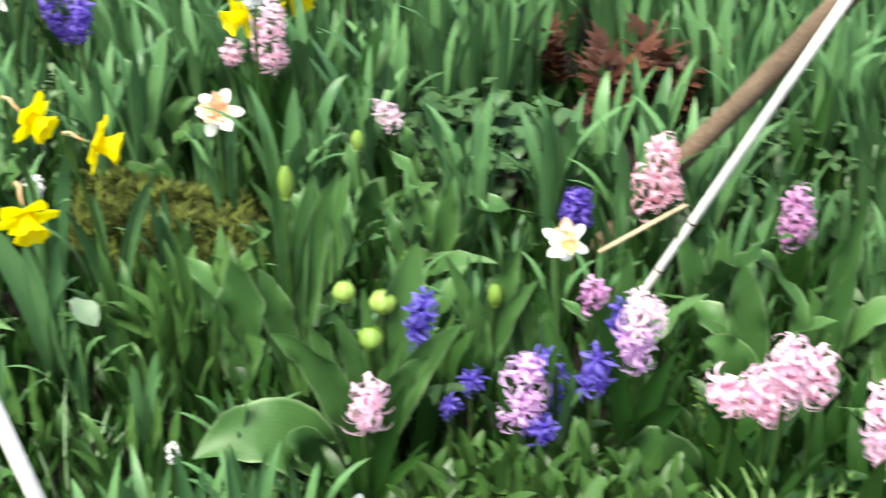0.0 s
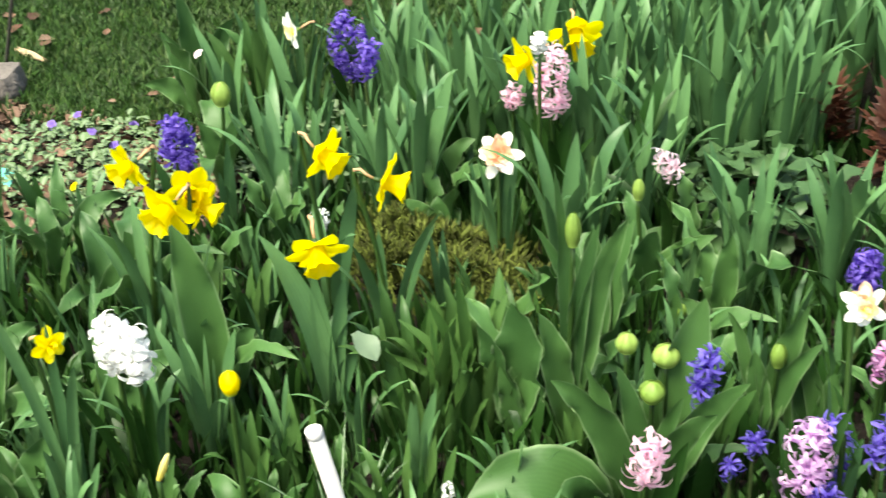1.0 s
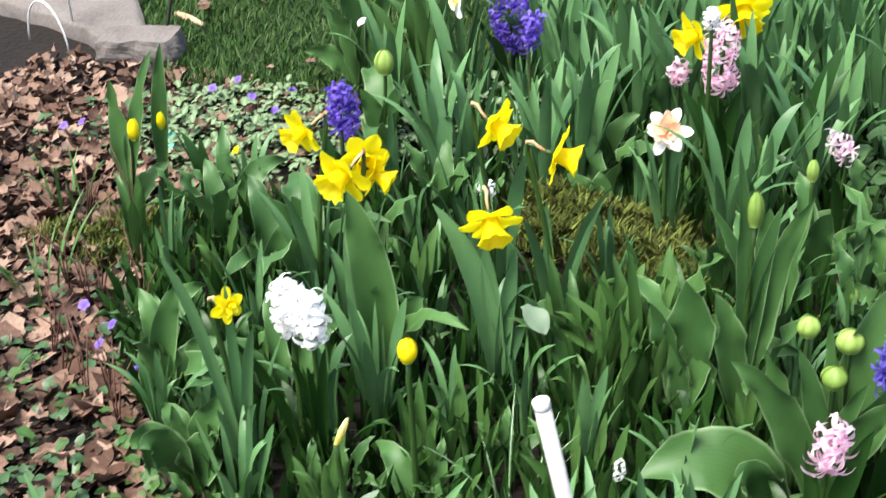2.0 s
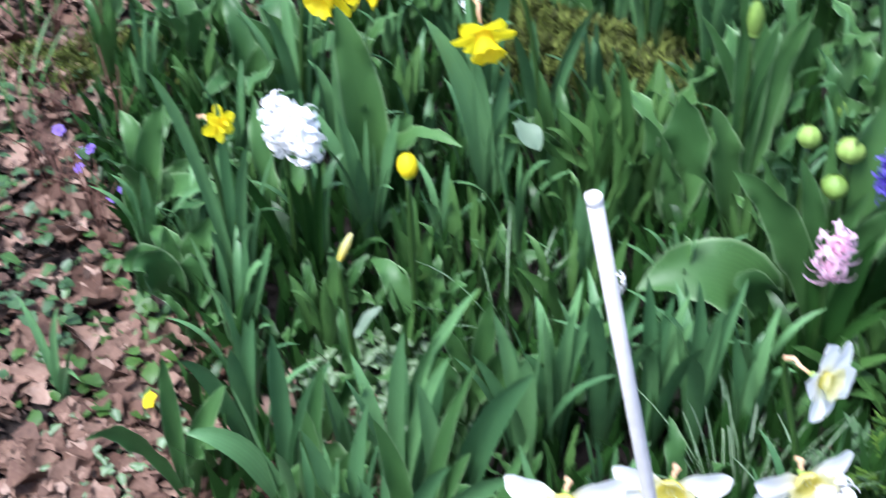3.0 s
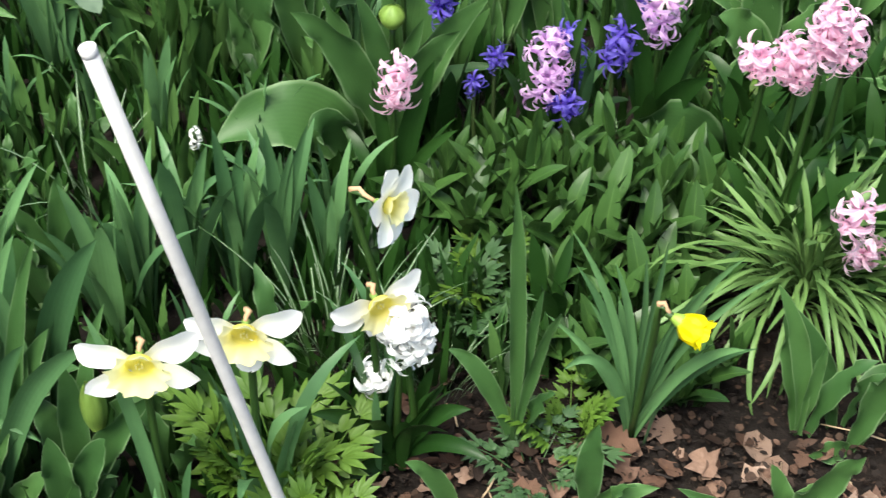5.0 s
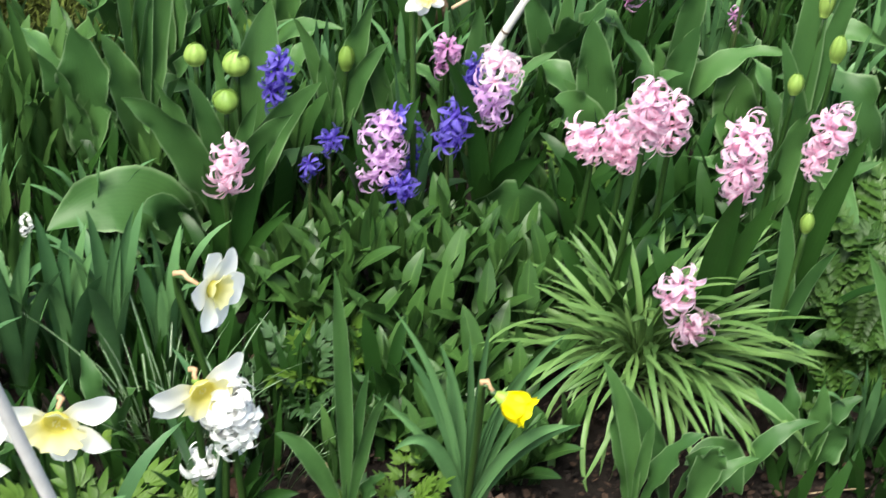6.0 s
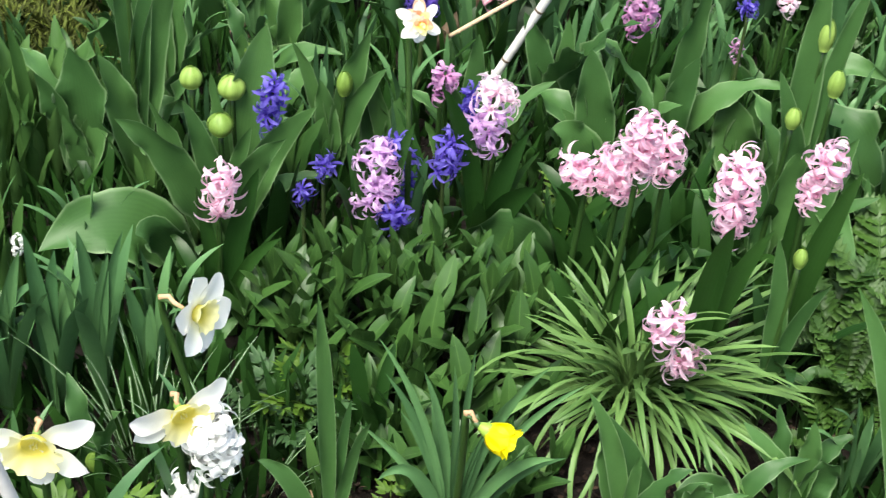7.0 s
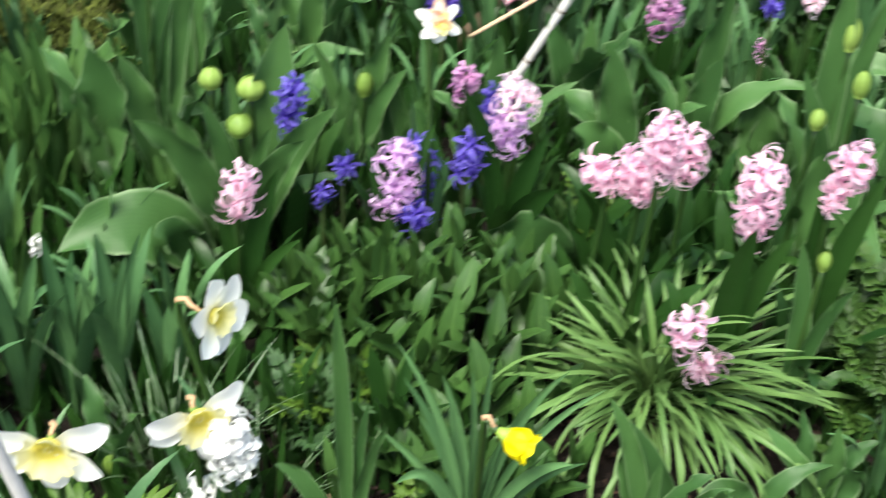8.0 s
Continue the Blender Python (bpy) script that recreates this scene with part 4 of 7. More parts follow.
def frond_mesh(i, kind):
    """A feathery frond or a cut compound leaf, 1 m long, that arches along +x."""
    if (i, kind) not in FRONDS:
        rnd = random.Random(i)
        pieces = []
        n = 10 if kind == "fern" else 3
        arch = lambda t: Vector((t * 0.8, 0, 0.75 * t - 0.35 * t * t))
        v, f, u = tube_data([arch(k / 6) for k in range(7)], [0.016 - 0.002 * k for k in range(7)], 5)
        pieces.append((v, f, u))
        for k in range(n):
            t = 0.2 + 0.8 * k / n
            for s in (-1, 1):
                if kind == "fern":
                    d = toothed(0.2 * math.sin(math.pi * (0.12 + 0.8 * t)) + 0.05, 0.125, rnd.uniform(0.1, 0.4), rnd.uniform(0.3, 0.9))
                    pieces.append(turned(d, Matrix.Translation(arch(t)) @ Matrix.Rotation(s * (1.15 - 0.35 * t) + rnd.uniform(-0.15, 0.15), 4, "Z") @ Matrix.Rotation(s * rnd.uniform(0.1, 0.5), 4, "X")))
                else:
                    for j in range(5):
                        d = petal_data(0.32 * (1 - 0.27 * abs(j - 2)) * rnd.uniform(0.85, 1.2), 0.085, 0.25, 0.6, 5, 3, 0.02, 0, 0, 0.2)
                        m = Matrix.Translation(arch(t) + Vector((0.02, s * (0.03 + 0.1 * (1 - t)), 0.01))) @ Matrix.Rotation(s * (1.0 - 0.5 * t) + (j - 2) * 0.42, 4, "Z") @ Matrix.Rotation(rnd.uniform(-0.3, 0.2), 4, "Y")
                        pieces.append(turned(d, m))
        if kind != "fern":
            for j in range(5):
                d = petal_data(0.36 * (1 - 0.22 * abs(j - 2)), 0.09, 0.25, 0.6, 5, 3, 0.02, 0, 0, 0.2)
                pieces.append(turned(d, Matrix.Translation(arch(1.0)) @ Matrix.Rotation((j - 2) * 0.42, 4, "Z")))
        FRONDS[i, kind] = gathered("frond" if kind == "fern" else "cut_leaf", pieces, {"fern": FERN_LEAF, "cut": FRESH_LEAF, "dark": VINE_LEAF, "red": RED_LEAF}[kind], True)
    return FRONDS[i, kind]


def feathery(x, y, kind, count, size, steep=0.5, seed=1):
    words = {"fern": "feathery clump of crinkled green fronds", "cut": "young plant with cut yellow-green leaves", "dark": "low plant with cut dark green leaves", "red": "clump of young reddish-brown peony shoots"}
    plant = thing({"fern": "feathery_plant", "red": "peony"}.get(kind, "cut_leaved_plant"), pose(x, y, 0), words[kind], "plant")
    rnd = random.Random(seed)
    for i in range(count):
        a = i * 2.4 + rnd.uniform(-0.3, 0.3)
        m = Matrix.Translation((math.cos(a) * 0.02, math.sin(a) * 0.02, 0)) @ Matrix.Rotation(a, 4, "Z") @ Matrix.Rotation(-steep * rnd.uniform(0.75 if kind == "fern" else 0.2, 1.35 if kind == "fern" else 1.2), 4, "Y") @ Matrix.Scale(size * rnd.uniform(0.7, 1.15), 4)
        part("frond" if kind == "fern" else "shoot" if kind == "red" else "cut_leaf", frond_mesh(rnd.randrange(4), kind), plant, m)


def patch(name, x, y, rx, ry, count, size, tall, material, label, category, seed=1):
    """Ground cover: many small oval leaves in one mesh."""
    rng = random.Random(seed)
    pieces = []
    for _ in range(count):
        a, r = rng.uniform(0, 6.283), math.sqrt(rng.random()) * (1 + 0.25 * noise.noise((seed, rng.random() * 3, 0)))
        p = Vector((x + math.cos(a) * r * rx, y + math.sin(a) * r * ry, rng.uniform(0.004, tall) * (1.1 - 0.5 * r)))
        s = size * rng.uniform(0.6, 1.3)
        d = petal_data(s, s * 0.75, 0.3, 0.7, 3, 3, 0.0, 0.08 * s, rng.random() * 6, 2.4)
        pieces.append(turned(d, Matrix.Translation(p) @ Matrix.Rotation(rng.uniform(0, 6.283), 4, "Z") @ Matrix.Rotation(rng.uniform(-0.7, 0.5), 4, "Y")))
    return tagged(new(name, gathered(name, pieces, material)), label, category, kind="stuff")


SMALL = {}


def small_flower(name, x, y, z, size, colour, label, petals=5):
    plant = thing(name, pose(x, y, 0), label, "flower", name + "s in the bed")
    key = (colour, petals)
    if key not in SMALL:
        d = petal_data(0.5, 0.5, 0.2, 0.35, 4, 3, 0.04, 0, 0, 3.0)
        SMALL[key] = meshed("petal", *d[:2], PETAL[colour], d[2])
    rnd = random.Random(own_seed(x, y))
    m = facing((rnd.uniform(-0.5, 0.5), -0.5, 0.8), (0, 0, z))
    for k in range(petals):
        part("petal", SMALL[key], plant, m @ Matrix.Rotation(2 * math.pi * k / petals, 4, "Z") @ Matrix.Scale(size, 4))
    part("stem", tube("stem", [Vector((0.01, 0.01, -0.02)), Vector((0.004, 0.006, z * 0.6)), Vector((0, 0, z))], [0.0012, 0.0011, 0.001], STEM, 5), plant)


def spiky(x, y, kind, count, tall, wide, radius, label, material, name, category, lean=0.7):
    """A tuft of thin leaves, each a part."""
    plant = thing(name, pose(x, y, 0), label, category)
    rnd = random.Random(own_seed(x, y))
    stock = [blade(name + "_leaf", (rnd.uniform(0.2, lean), rnd.uniform(-0.1, 0.1), rnd.uniform(0.6, 0.95)), wide / tall, rnd.uniform(0, 0.12), 270, kind, material, 7, 3, 0.2, 0.0, k) for k in range(8)]
    for i in range(count):
        a = i * 2.4 + rnd.uniform(-0.3, 0.3)
        r = radius * math.sqrt(rnd.random())
        m = Matrix.Translation((math.cos(a) * r, math.sin(a) * r, -0.005)) @ Matrix.Rotation(a + rnd.uniform(-0.6, 0.6), 4, "Z") @ Matrix.Scale(tall * rnd.uniform(0.6, 1.15), 4)
        part("leaf", stock[i % 8], plant, m)


grassy_clump(0.318, 1.295, 300, 0.225)
herb_clump(0.025, 1.385, 0.19, 0.13, 44, 0.13)
herb_clump(-0.12, 1.36, 0.08, 0.07, 7, 0.1, 9)
herb_clump(0.1, 1.14, 0.14, 0.05, 11, 0.035, 12, 'low sprawling clump of pointed dark green leaves')
herb_clump(0.08, 1.235, 0.13, 0.06, 10, 0.06, 11)
feathery(0.60, 1.34, "fern", 11, 0.17, 0.75, 2)
feathery(0.66, 1.45, "fern", 11, 0.2, 0.8, 3)
feathery(0.72, 1.34, "fern", 9, 0.18, 0.7, 16)
feathery(0.56, 1.42, "fern", 7, 0.17, 0.75, 17)
feathery(0.58, 1.25, "fern", 9, 0.1, 0.3, 4)
feathery(0.03, 1.03, "cut", 9, 0.07, 0.9, 5)
feathery(-0.01, 0.98, "dark", 9, 0.07, 0.2, 6)
feathery(-0.315, 0.92, "cut", 10, 0.13, 1.0, 7)
feathery(-0.265, 0.885, "cut", 8, 0.125, 1.0, 8)
feathery(-0.235, 0.815, "cut", 7, 0.11, 0.9, 15)
feathery(-0.11, 1.22, "dark", 12, 0.085, 0.8, 9)
feathery(-0.08, 1.26, "cut", 8, 0.085, 0.8, 10)
feathery(0.26, 1.66, "cut", 8, 0.11, 0.5, 11)
feathery(0.02, 2.68, "red", 9, 0.19, 0.8, 12)
feathery(0.14, 2.72, "red", 8, 0.18, 0.8, 13)
feathery(-0.13, 2.80, "red", 8, 0.18, 1.1, 14)
spiky(-0.25, 1.13, "strap", 46, 0.2, 0.004, 0.05, "tuft of thin dark leaves with white midribs", STRIPED_LEAF, "striped_grass", "grass")
spiky(-0.14, 1.09, "strap", 24, 0.15, 0.004, 0.05, "tuft of thin dark leaves with white midribs", STRIPED_LEAF, "striped_grass", "grass")
spiky(-0.62, 1.36, "strap", 20, 0.18, 0.004, 0.05, "tuft of thin dark leaves with white midribs", STRIPED_LEAF, "striped_grass", "grass")


def in_moss(x, y, rx, ry, top):
    """Places on an uneven mound made of a few lobes."""
    pick = random.Random(int(rx * 1000))
    lobes = [(x + pick.uniform(-0.75, 0.75) * rx, y + pick.uniform(-0.75, 0.75) * ry, pick.uniform(0.25, 0.6)) for _ in range(9)]

    def place(rng):
        cx, cy, s = rng.choice(lobes)
        a, r = rng.uniform(0, 6.283), abs(rng.gauss(0, 0.55))
        px, py = cx + math.cos(a) * r * rx * s, cy + math.sin(a) * r * ry * s
        return px, py, max(0.0, top * s * 1.6 * (1 - r * r) * (0.7 + 0.5 * noise.noise((px * 30, py * 30, 1))))
    return place


MOSS_TUFT = rough_material("moss_tufts", [(0.05, (0.01875, 0.0195, 0.0045)), (0.4, (0.045, 0.05625, 0.00825)), (0.7, (0.08625, 0.1125, 0.0165)), (0.97, (0.15, 0.1725, 0.0375))], 30.0, 90.0, 0.8, 0.001, island=True)
tufts("mossy_clump", 9000, in_moss(-0.75, 2.10, 0.26, 0.2, 0.07), 0.03, 0.005, MOSS_TUFT, "low feathery mound of mossy olive-green foliage", "ground cover", 0.9, 2)
tufts("mossy_clump", 2600, in_moss(-1.62, 1.84, 0.16, 0.1, 0.02), 0.03, 0.004, MOSS_TUFT, "low feathery mound of mossy olive-green foliage", "ground cover", 0.8, 3)
patch("silvery_ground_cover", -1.58, 2.29, 0.27, 0.22, 950, 0.02, 0.07, SILVER_LEAF, "low ground cover of silvery variegated leaves", "ground cover", 1)
patch("silvery_ground_cover", -1.12, 2.46, 0.22, 0.2, 700, 0.021, 0.1, SILVER_LEAF, "low ground cover of silvery variegated leaves", "ground cover", 2)
patch("silvery_ground_cover", -0.735, 1.19, 0.12, 0.1, 330, 0.02, 0.06, SILVER_LEAF, "low ground cover of silvery variegated leaves", "ground cover", 3)
patch("silvery_ground_cover", 0.86, 2.12, 0.2, 0.16, 360, 0.018, 0.08, SILVER_LEAF, "low ground cover of silvery variegated leaves", "ground cover", 4)
patch("silvery_ground_cover", -1.0, 0.98, 0.14, 0.1, 90, 0.016, 0.03, SILVER_LEAF, "low ground cover of silvery variegated leaves", "ground cover", 5)
patch("trailing_vine", -1.48, 1.45, 0.26, 0.45, 210, 0.022, 0.05, VINE_LEAF, "trailing dark green vine over dead leaves", "ground cover", 6)
patch("trailing_vine", -1.85, 2.22, 0.2, 0.2, 130, 0.022, 0.05, VINE_LEAF, "trailing dark green vine over dead leaves", "ground cover", 7)
patch("trailing_vine", 0.45, 2.45, 0.35, 0.25, 520, 0.03, 0.14, VINE_LEAF, "leafy green ground cover between the tulips", "ground cover", 8)
patch("trailing_vine", -0.2, 2.44, 0.2, 0.15, 150, 0.05, 0.17, VINE_LEAF, "leafy green ground cover between the tulips", "ground cover", 10)
patch("trailing_vine", -0.45, 2.62, 0.35, 0.25, 420, 0.03, 0.12, VINE_LEAF, "leafy green ground cover between the tulips", "ground cover", 9)


# ---- small things at the bed's corner ----
bm = bmesh.new()
bmesh.ops.create_cube(bm, size=1, matrix=Matrix.Diagonal((0.034, 0.002, 0.042, 1)))
bmesh.ops.bevel(bm, geom=bm.edges[:], offset=0.0006, segments=1)
me = bpy.data.meshes.new("plant_label")
bm.to_mesh(me)
bm.free()
me.materials.append(TAG_TEAL)
tag = tagged(new("plant_label", me), "faded teal plastic plant label in the bed", "label")
tag.matrix_basis = pose(-1.72, 2.18, 0.03, -35, 20, 25)
small_flower("pink_blossom", -1.36, 2.407, 0.25, 0.022, "pale", "single pale pink blossom on a thin stem")
BROWN_STEM = rough_material("bare_brown_stem", [(0.2, (0.05, 0.022, 0.016)), (0.8, (0.13, 0.06, 0.042))], 30.0, 160.0, 0.7, 0.001)
rnd = random.Random(21)
for i in range(16):
    y = rnd.uniform(1.3, 2.0)
    x = -1.06 - 0.62 * (y - 1.0) + rnd.uniform(-0.14, 0.04)
    h = rnd.uniform(0.08, 0.2)
    a, b = rnd.uniform(-0.05, 0.05), rnd.uniform(-0.04, 0.04)
    plant = thing("bare_shrublet", pose(x, y, 0), "bare thin reddish-brown stems at the bed's edge", "plant", "bare stems by the litter")
    for k in range(3):
        p = [Vector((0, 0, -0.01)), Vector((a * 0.4 + 0.01 * k, b * 0.3, h * 0.5)), Vector((a + 0.035 * (k - 1), b + rnd.uniform(-0.03, 0.03), h * (1 - 0.15 * k)))]
        part("stem", tube("stem", p, [0.0016, 0.0013, 0.0007], BROWN_STEM, 5), plant)
for x, y in ((-1.62, 1.62), (-1.5, 1.3), (-1.75, 1.9), (-1.42, 1.08)):
    spiky(x, y, "strap", 12, 0.16, 0.006, 0.06, "sparse tuft of green grass in leaf litter", LILY_LEAF, "grass_tuft", "grass")
patch("small_weeds", -1.13, 1.12, 0.13, 0.13, 42, 0.03, 0.04, FERN_LEAF, "small round-leaved weeds in leaf litter", "weeds", 13)
patch("trailing_vine", -1.28, 1.12, 0.1, 0.14, 34, 0.028, 0.06, VINE_LEAF, "trailing dark green vine over dead leaves", "ground cover", 14)
patch("small_weeds", -1.35, 1.28, 0.3, 0.3, 130, 0.026, 0.03, HERB_LEAF, "small round-leaved weeds in leaf litter", "weeds", 12)


def loose_leaf(x, y, z, long, wide, turn, tilt, label):
    """A single leaf on a thin stalk, its pale colour standing for reflected sky."""
    plant = thing("pale_leaf", pose(x, y, 0), label, "leaf")
    d = petal_data(long, wide, 0.25, 0.5, 8, 5, 0.0, 0.002, 1.0, 1.4)
    top = Vector((0, 0, z))
    part("leaf", meshed("leaf", *d[:2], SKY_SHEEN_LEAF, d[2]), plant, pose(0, 0, z, 0, tilt, turn))
    part("stalk", tube("stalk", [Vector((0, 0, -0.01)), Vector((0.005, 0.004, z * 0.5)), top], [0.002, 0.0017, 0.0014], STEM, 5), plant)


loose_leaf(-0.705, 1.622, 0.185, 0.06, 0.04, -35, 22, "leaf among tulip leaves, sky reflection coloured in pale green")
loose_leaf(-0.745, 1.205, 0.15, 0.052, 0.018, 240, 35, "leaf tip among daffodil leaves, sky reflection coloured in pale blue-green")
rnd = random.Random(31)
for i in range(16):
    x, y, a, l = rnd.uniform(-0.25, 0.7), rnd.uniform(0.86, 1.12), rnd.uniform(0, 3.14), rnd.uniform(0.03, 0.09)
    d = Vector((math.cos(a), math.sin(a), 0.12)) * l
    p = Vector((x, y, 0.006))
    tagged(new("dry_twig", tube("dry_twig", [p - d * 0.5, p + Vector((0.004, -0.003, 0.006)), p + d * 0.5], [0.0011, 0.0012, 0.0008], TWIG, 5)), "thin pale dry twig lying on the soil", "twig", "dry twigs on the soil")
BLOOMS += [tuple(POLE_FOOT.lerp(POLE_TOP, k)) for k in (0.08, 0.2, 0.32, 0.45)]
BLOOMS += [(x, 2.66, 0.1) for x in (0.0, 0.14)]

# hyacinths of the middle of the bed
hyacinth(-0.222, 1.394, (-0.001, 0.0, 0.185), (0.011, 0.002, 0.267), 0.032, 'pink', leaves=[(0.052, 0.011, 0.258, 0.029, 0, -1), (-0.025, -0.005, 0.234, 0.018, 0, -1), (0.087, -0.033, 0.187, 0.017, 0, -1)], extra=3, size=0.18, count=22, floret=0.023, gap=0.22, label='open pink hyacinth with rolled petals on a tall stem')
hyacinth(-0.035, 1.502, (0.0, 0.0, 0.142), (0.012, 0.001, 0.243), 0.036, 'lilac', leaves=[(-0.024, -0.002, 0.253, 0.022, 0, -1), (0.051, 0.004, 0.278, 0.022, 0, -1)], extra=5, size=0.2, count=40)
hyacinth(0.004, 1.587, (0.001, 0.0, 0.047), (-0.001, 0.0, 0.19), 0.026, 'blue', leaves=[], extra=1, size=0.17, count=16, floret=0.018, starry=True)
hyacinth(-0.122, 1.480, (-0.005, -0.001, 0.160), (0.0, 0.0, 0.182), 0.014, 'blue', leaves=[], extra=0, count=5, floret=0.015, starry=True, label='sparse violet-blue hyacinth with starry florets')
hyacinth(-0.098, 1.490, (-0.004, -0.001, 0.190), (0.004, 0.001, 0.226), 0.014, 'blue', leaves=[], extra=0, count=7, floret=0.015, starry=True, label='sparse violet-blue hyacinth with starry florets')
hyacinth(-0.005, 1.478, (-0.008, 0.0, 0.135), (0.012, 0.0, 0.165), 0.022, 'blue', leaves=[], extra=1, size=0.15, count=9, floret=0.017, starry=True)
hyacinth(-0.010, 1.520, (0.0, 0.0, 0.212), (0.008, 0.0, 0.245), 0.016, 'blue', leaves=[], extra=0, count=7, floret=0.016, starry=True)
hyacinth(0.060, 1.540, (-0.007, 0.0, 0.166), (0.007, 0.0, 0.243), 0.023, 'blue', leaves=[], extra=3, size=0.18, count=15, floret=0.018, starry=True)
hyacinth(0.112, 1.551, (-0.001, 0.0, 0.215), (0.003, 0.0, 0.323), 0.033, 'lilac', leaves=[(-0.067, -0.028, 0.325, 0.026, 0, -1), (0.052, -0.001, 0.245, 0.03, 0, -1), (0.068, -0.062, 0.202, 0.037, 0, -1)], second='pale', extra=4, size=0.2, count=26)
hyacinth(0.082, 1.608, (0.001, 0.0, 0.203), (0.0, 0.0, 0.276), 0.015, 'blue', leaves=[], extra=0, count=12, starry=True, floret=0.016)
hyacinth(0.118, 1.626, (0.012, 0.0, 0.233), (-0.012, 0.0, 0.286), 0.027, 'pale', leaves=[], extra=0, count=12, floret=0.016)
hyacinth(0.044, 1.697, (-0.004, 0.0, 0.189), (0.004, 0.0, 0.25), 0.020, 'magenta', leaves=[], extra=3, size=0.18, count=12, floret=0.016)
hyacinth(-0.170, 1.513, (-0.004, -0.001, 0.242), (0.004, 0.001, 0.327), 0.020, 'blue', leaves=[], extra=3, size=0.2, count=18, floret=0.017, starry=True)
hyacinth(0.273, 1.344, (0.01, -0.001, 0.332), (0.01, -0.001, 0.426), 0.024, 'pink', leaves=[(-0.058, 0.008, 0.099, 0.029, 0, -1), (-0.02, 0.003, 0.145, 0.026, 0, -1), (0.061, -0.009, 0.145, 0.025, 0, -1), (0.016, -0.002, 0.19, 0.024, 0, -1), (0.087, -0.012, 0.132, 0.024, 0, -1)], extra=5, size=0.22, count=26, floret=0.02)
hyacinth(0.331, 1.444, (0.002, 0.0, 0.26), (-0.002, 0.0, 0.339), 0.025, 'pink', leaves=[], extra=2, size=0.2, count=20, floret=0.02)
hyacinth(0.269, 1.422, (0.01, -0.001, 0.244), (-0.01, 0.001, 0.315), 0.029, 'pink', leaves=[], extra=2, size=0.2, count=24, floret=0.02)
hyacinth(0.225, 1.419, (0.016, -0.002, 0.256), (-0.016, 0.002, 0.304), 0.021, 'pink', leaves=[], extra=2, size=0.2, count=15, floret=0.02)
hyacinth(0.381, 1.299, (0.012, -0.003, 0.283), (0.01, -0.002, 0.408), 0.037, 'pink', leaves=[(0.061, -0.014, 0.317, 0.026, 0, -1), (0.006, -0.053, 0.346, 0.032, 0, -1), (-0.006, 0.001, 0.196, 0.025, 0, -1)], extra=5, size=0.22, count=32, floret=0.02, taper=0.5)
hyacinth(0.493, 1.342, (-0.01, 0.003, 0.301), (0.012, -0.004, 0.406), 0.027, 'pink', leaves=[(-0.019, 0.006, 0.331, 0.027, 0, -1), (0.044, -0.013, 0.375, 0.03, 0, -1)], extra=4, size=0.22, count=24, floret=0.019, taper=0.5)
hyacinth(0.345, 1.476, (-0.033, -0.315, 0.232), (-0.022, -0.317, 0.295), 0.022, 'pink', leaves=[], extra=0, count=12, floret=0.021, gap=0.1)
hyacinth(0.363, 1.461, (-0.016, -0.233, 0.132), (0.008, -0.238, 0.176), 0.022, 'pink', leaves=[], extra=0, count=10, floret=0.021, label='pink hyacinth flopped over grassy leaves')
hyacinth(0.392, 2.409, (-0.006, 0.001, -0.065), (-0.004, 0.001, -0.003), 0.036, 'magenta', leaves=[], extra=4, size=0.22, count=18)
hyacinth(0.482, 1.890, (0.003, -0.001, 0.177), (-0.003, 0.001, 0.223), 0.008, 'magenta', leaves=[], extra=2, size=0.16, count=9, floret=0.01)
hyacinth(0.485, 1.880, (-0.001, 0.0, 0.268), (0.002, 0.0, 0.29), 0.017, 'blue', leaves=[], extra=3, size=0.2, count=7, floret=0.016, starry=True)
hyacinth(0.559, 1.955, (-0.001, 0.0, 0.236), (0.002, 0.0, 0.268), 0.017, 'pale', leaves=[], extra=3, size=0.2, count=8, floret=0.016)
hyacinth(0.684, 1.648, (0.005, -0.002, 0.224), (-0.005, 0.002, 0.295), 0.022, 'pale', leaves=[], extra=4, size=0.22, count=18)
hyacinth(-0.166, 0.984, (0.002, 0.0, 0.192), (0.018, 0.002, 0.25), 0.028, 'white', leaves=[(-0.059, -0.065, 0.031, 0.028, 0, 9), (0.067, -0.095, 0.168, 0.021, 0, 9), (0.085, -0.02, 0.12, 0.022, 0.03, 9), (0.11, -0.05, 0.07, 0.02, 0.04, 9), (-0.09, -0.03, 0.1, 0.022, 0.03, 9)], extra=9, size=0.16, count=17, floret=0.026, gap=0.05)
hyacinth(-0.142, 0.986, (-0.014, 0.0, 0.158), (0.006, 0.001, 0.222), 0.018, 'white', leaves=[], extra=0, count=9, floret=0.021, label='arching spray of white hyacinth florets')
hyacinth(-0.186, 0.995, (-0.009, -0.001, 0.105), (0.009, 0.001, 0.15), 0.019, 'white', leaves=[], extra=0, count=7, floret=0.02, label='fallen spray of white hyacinth florets')

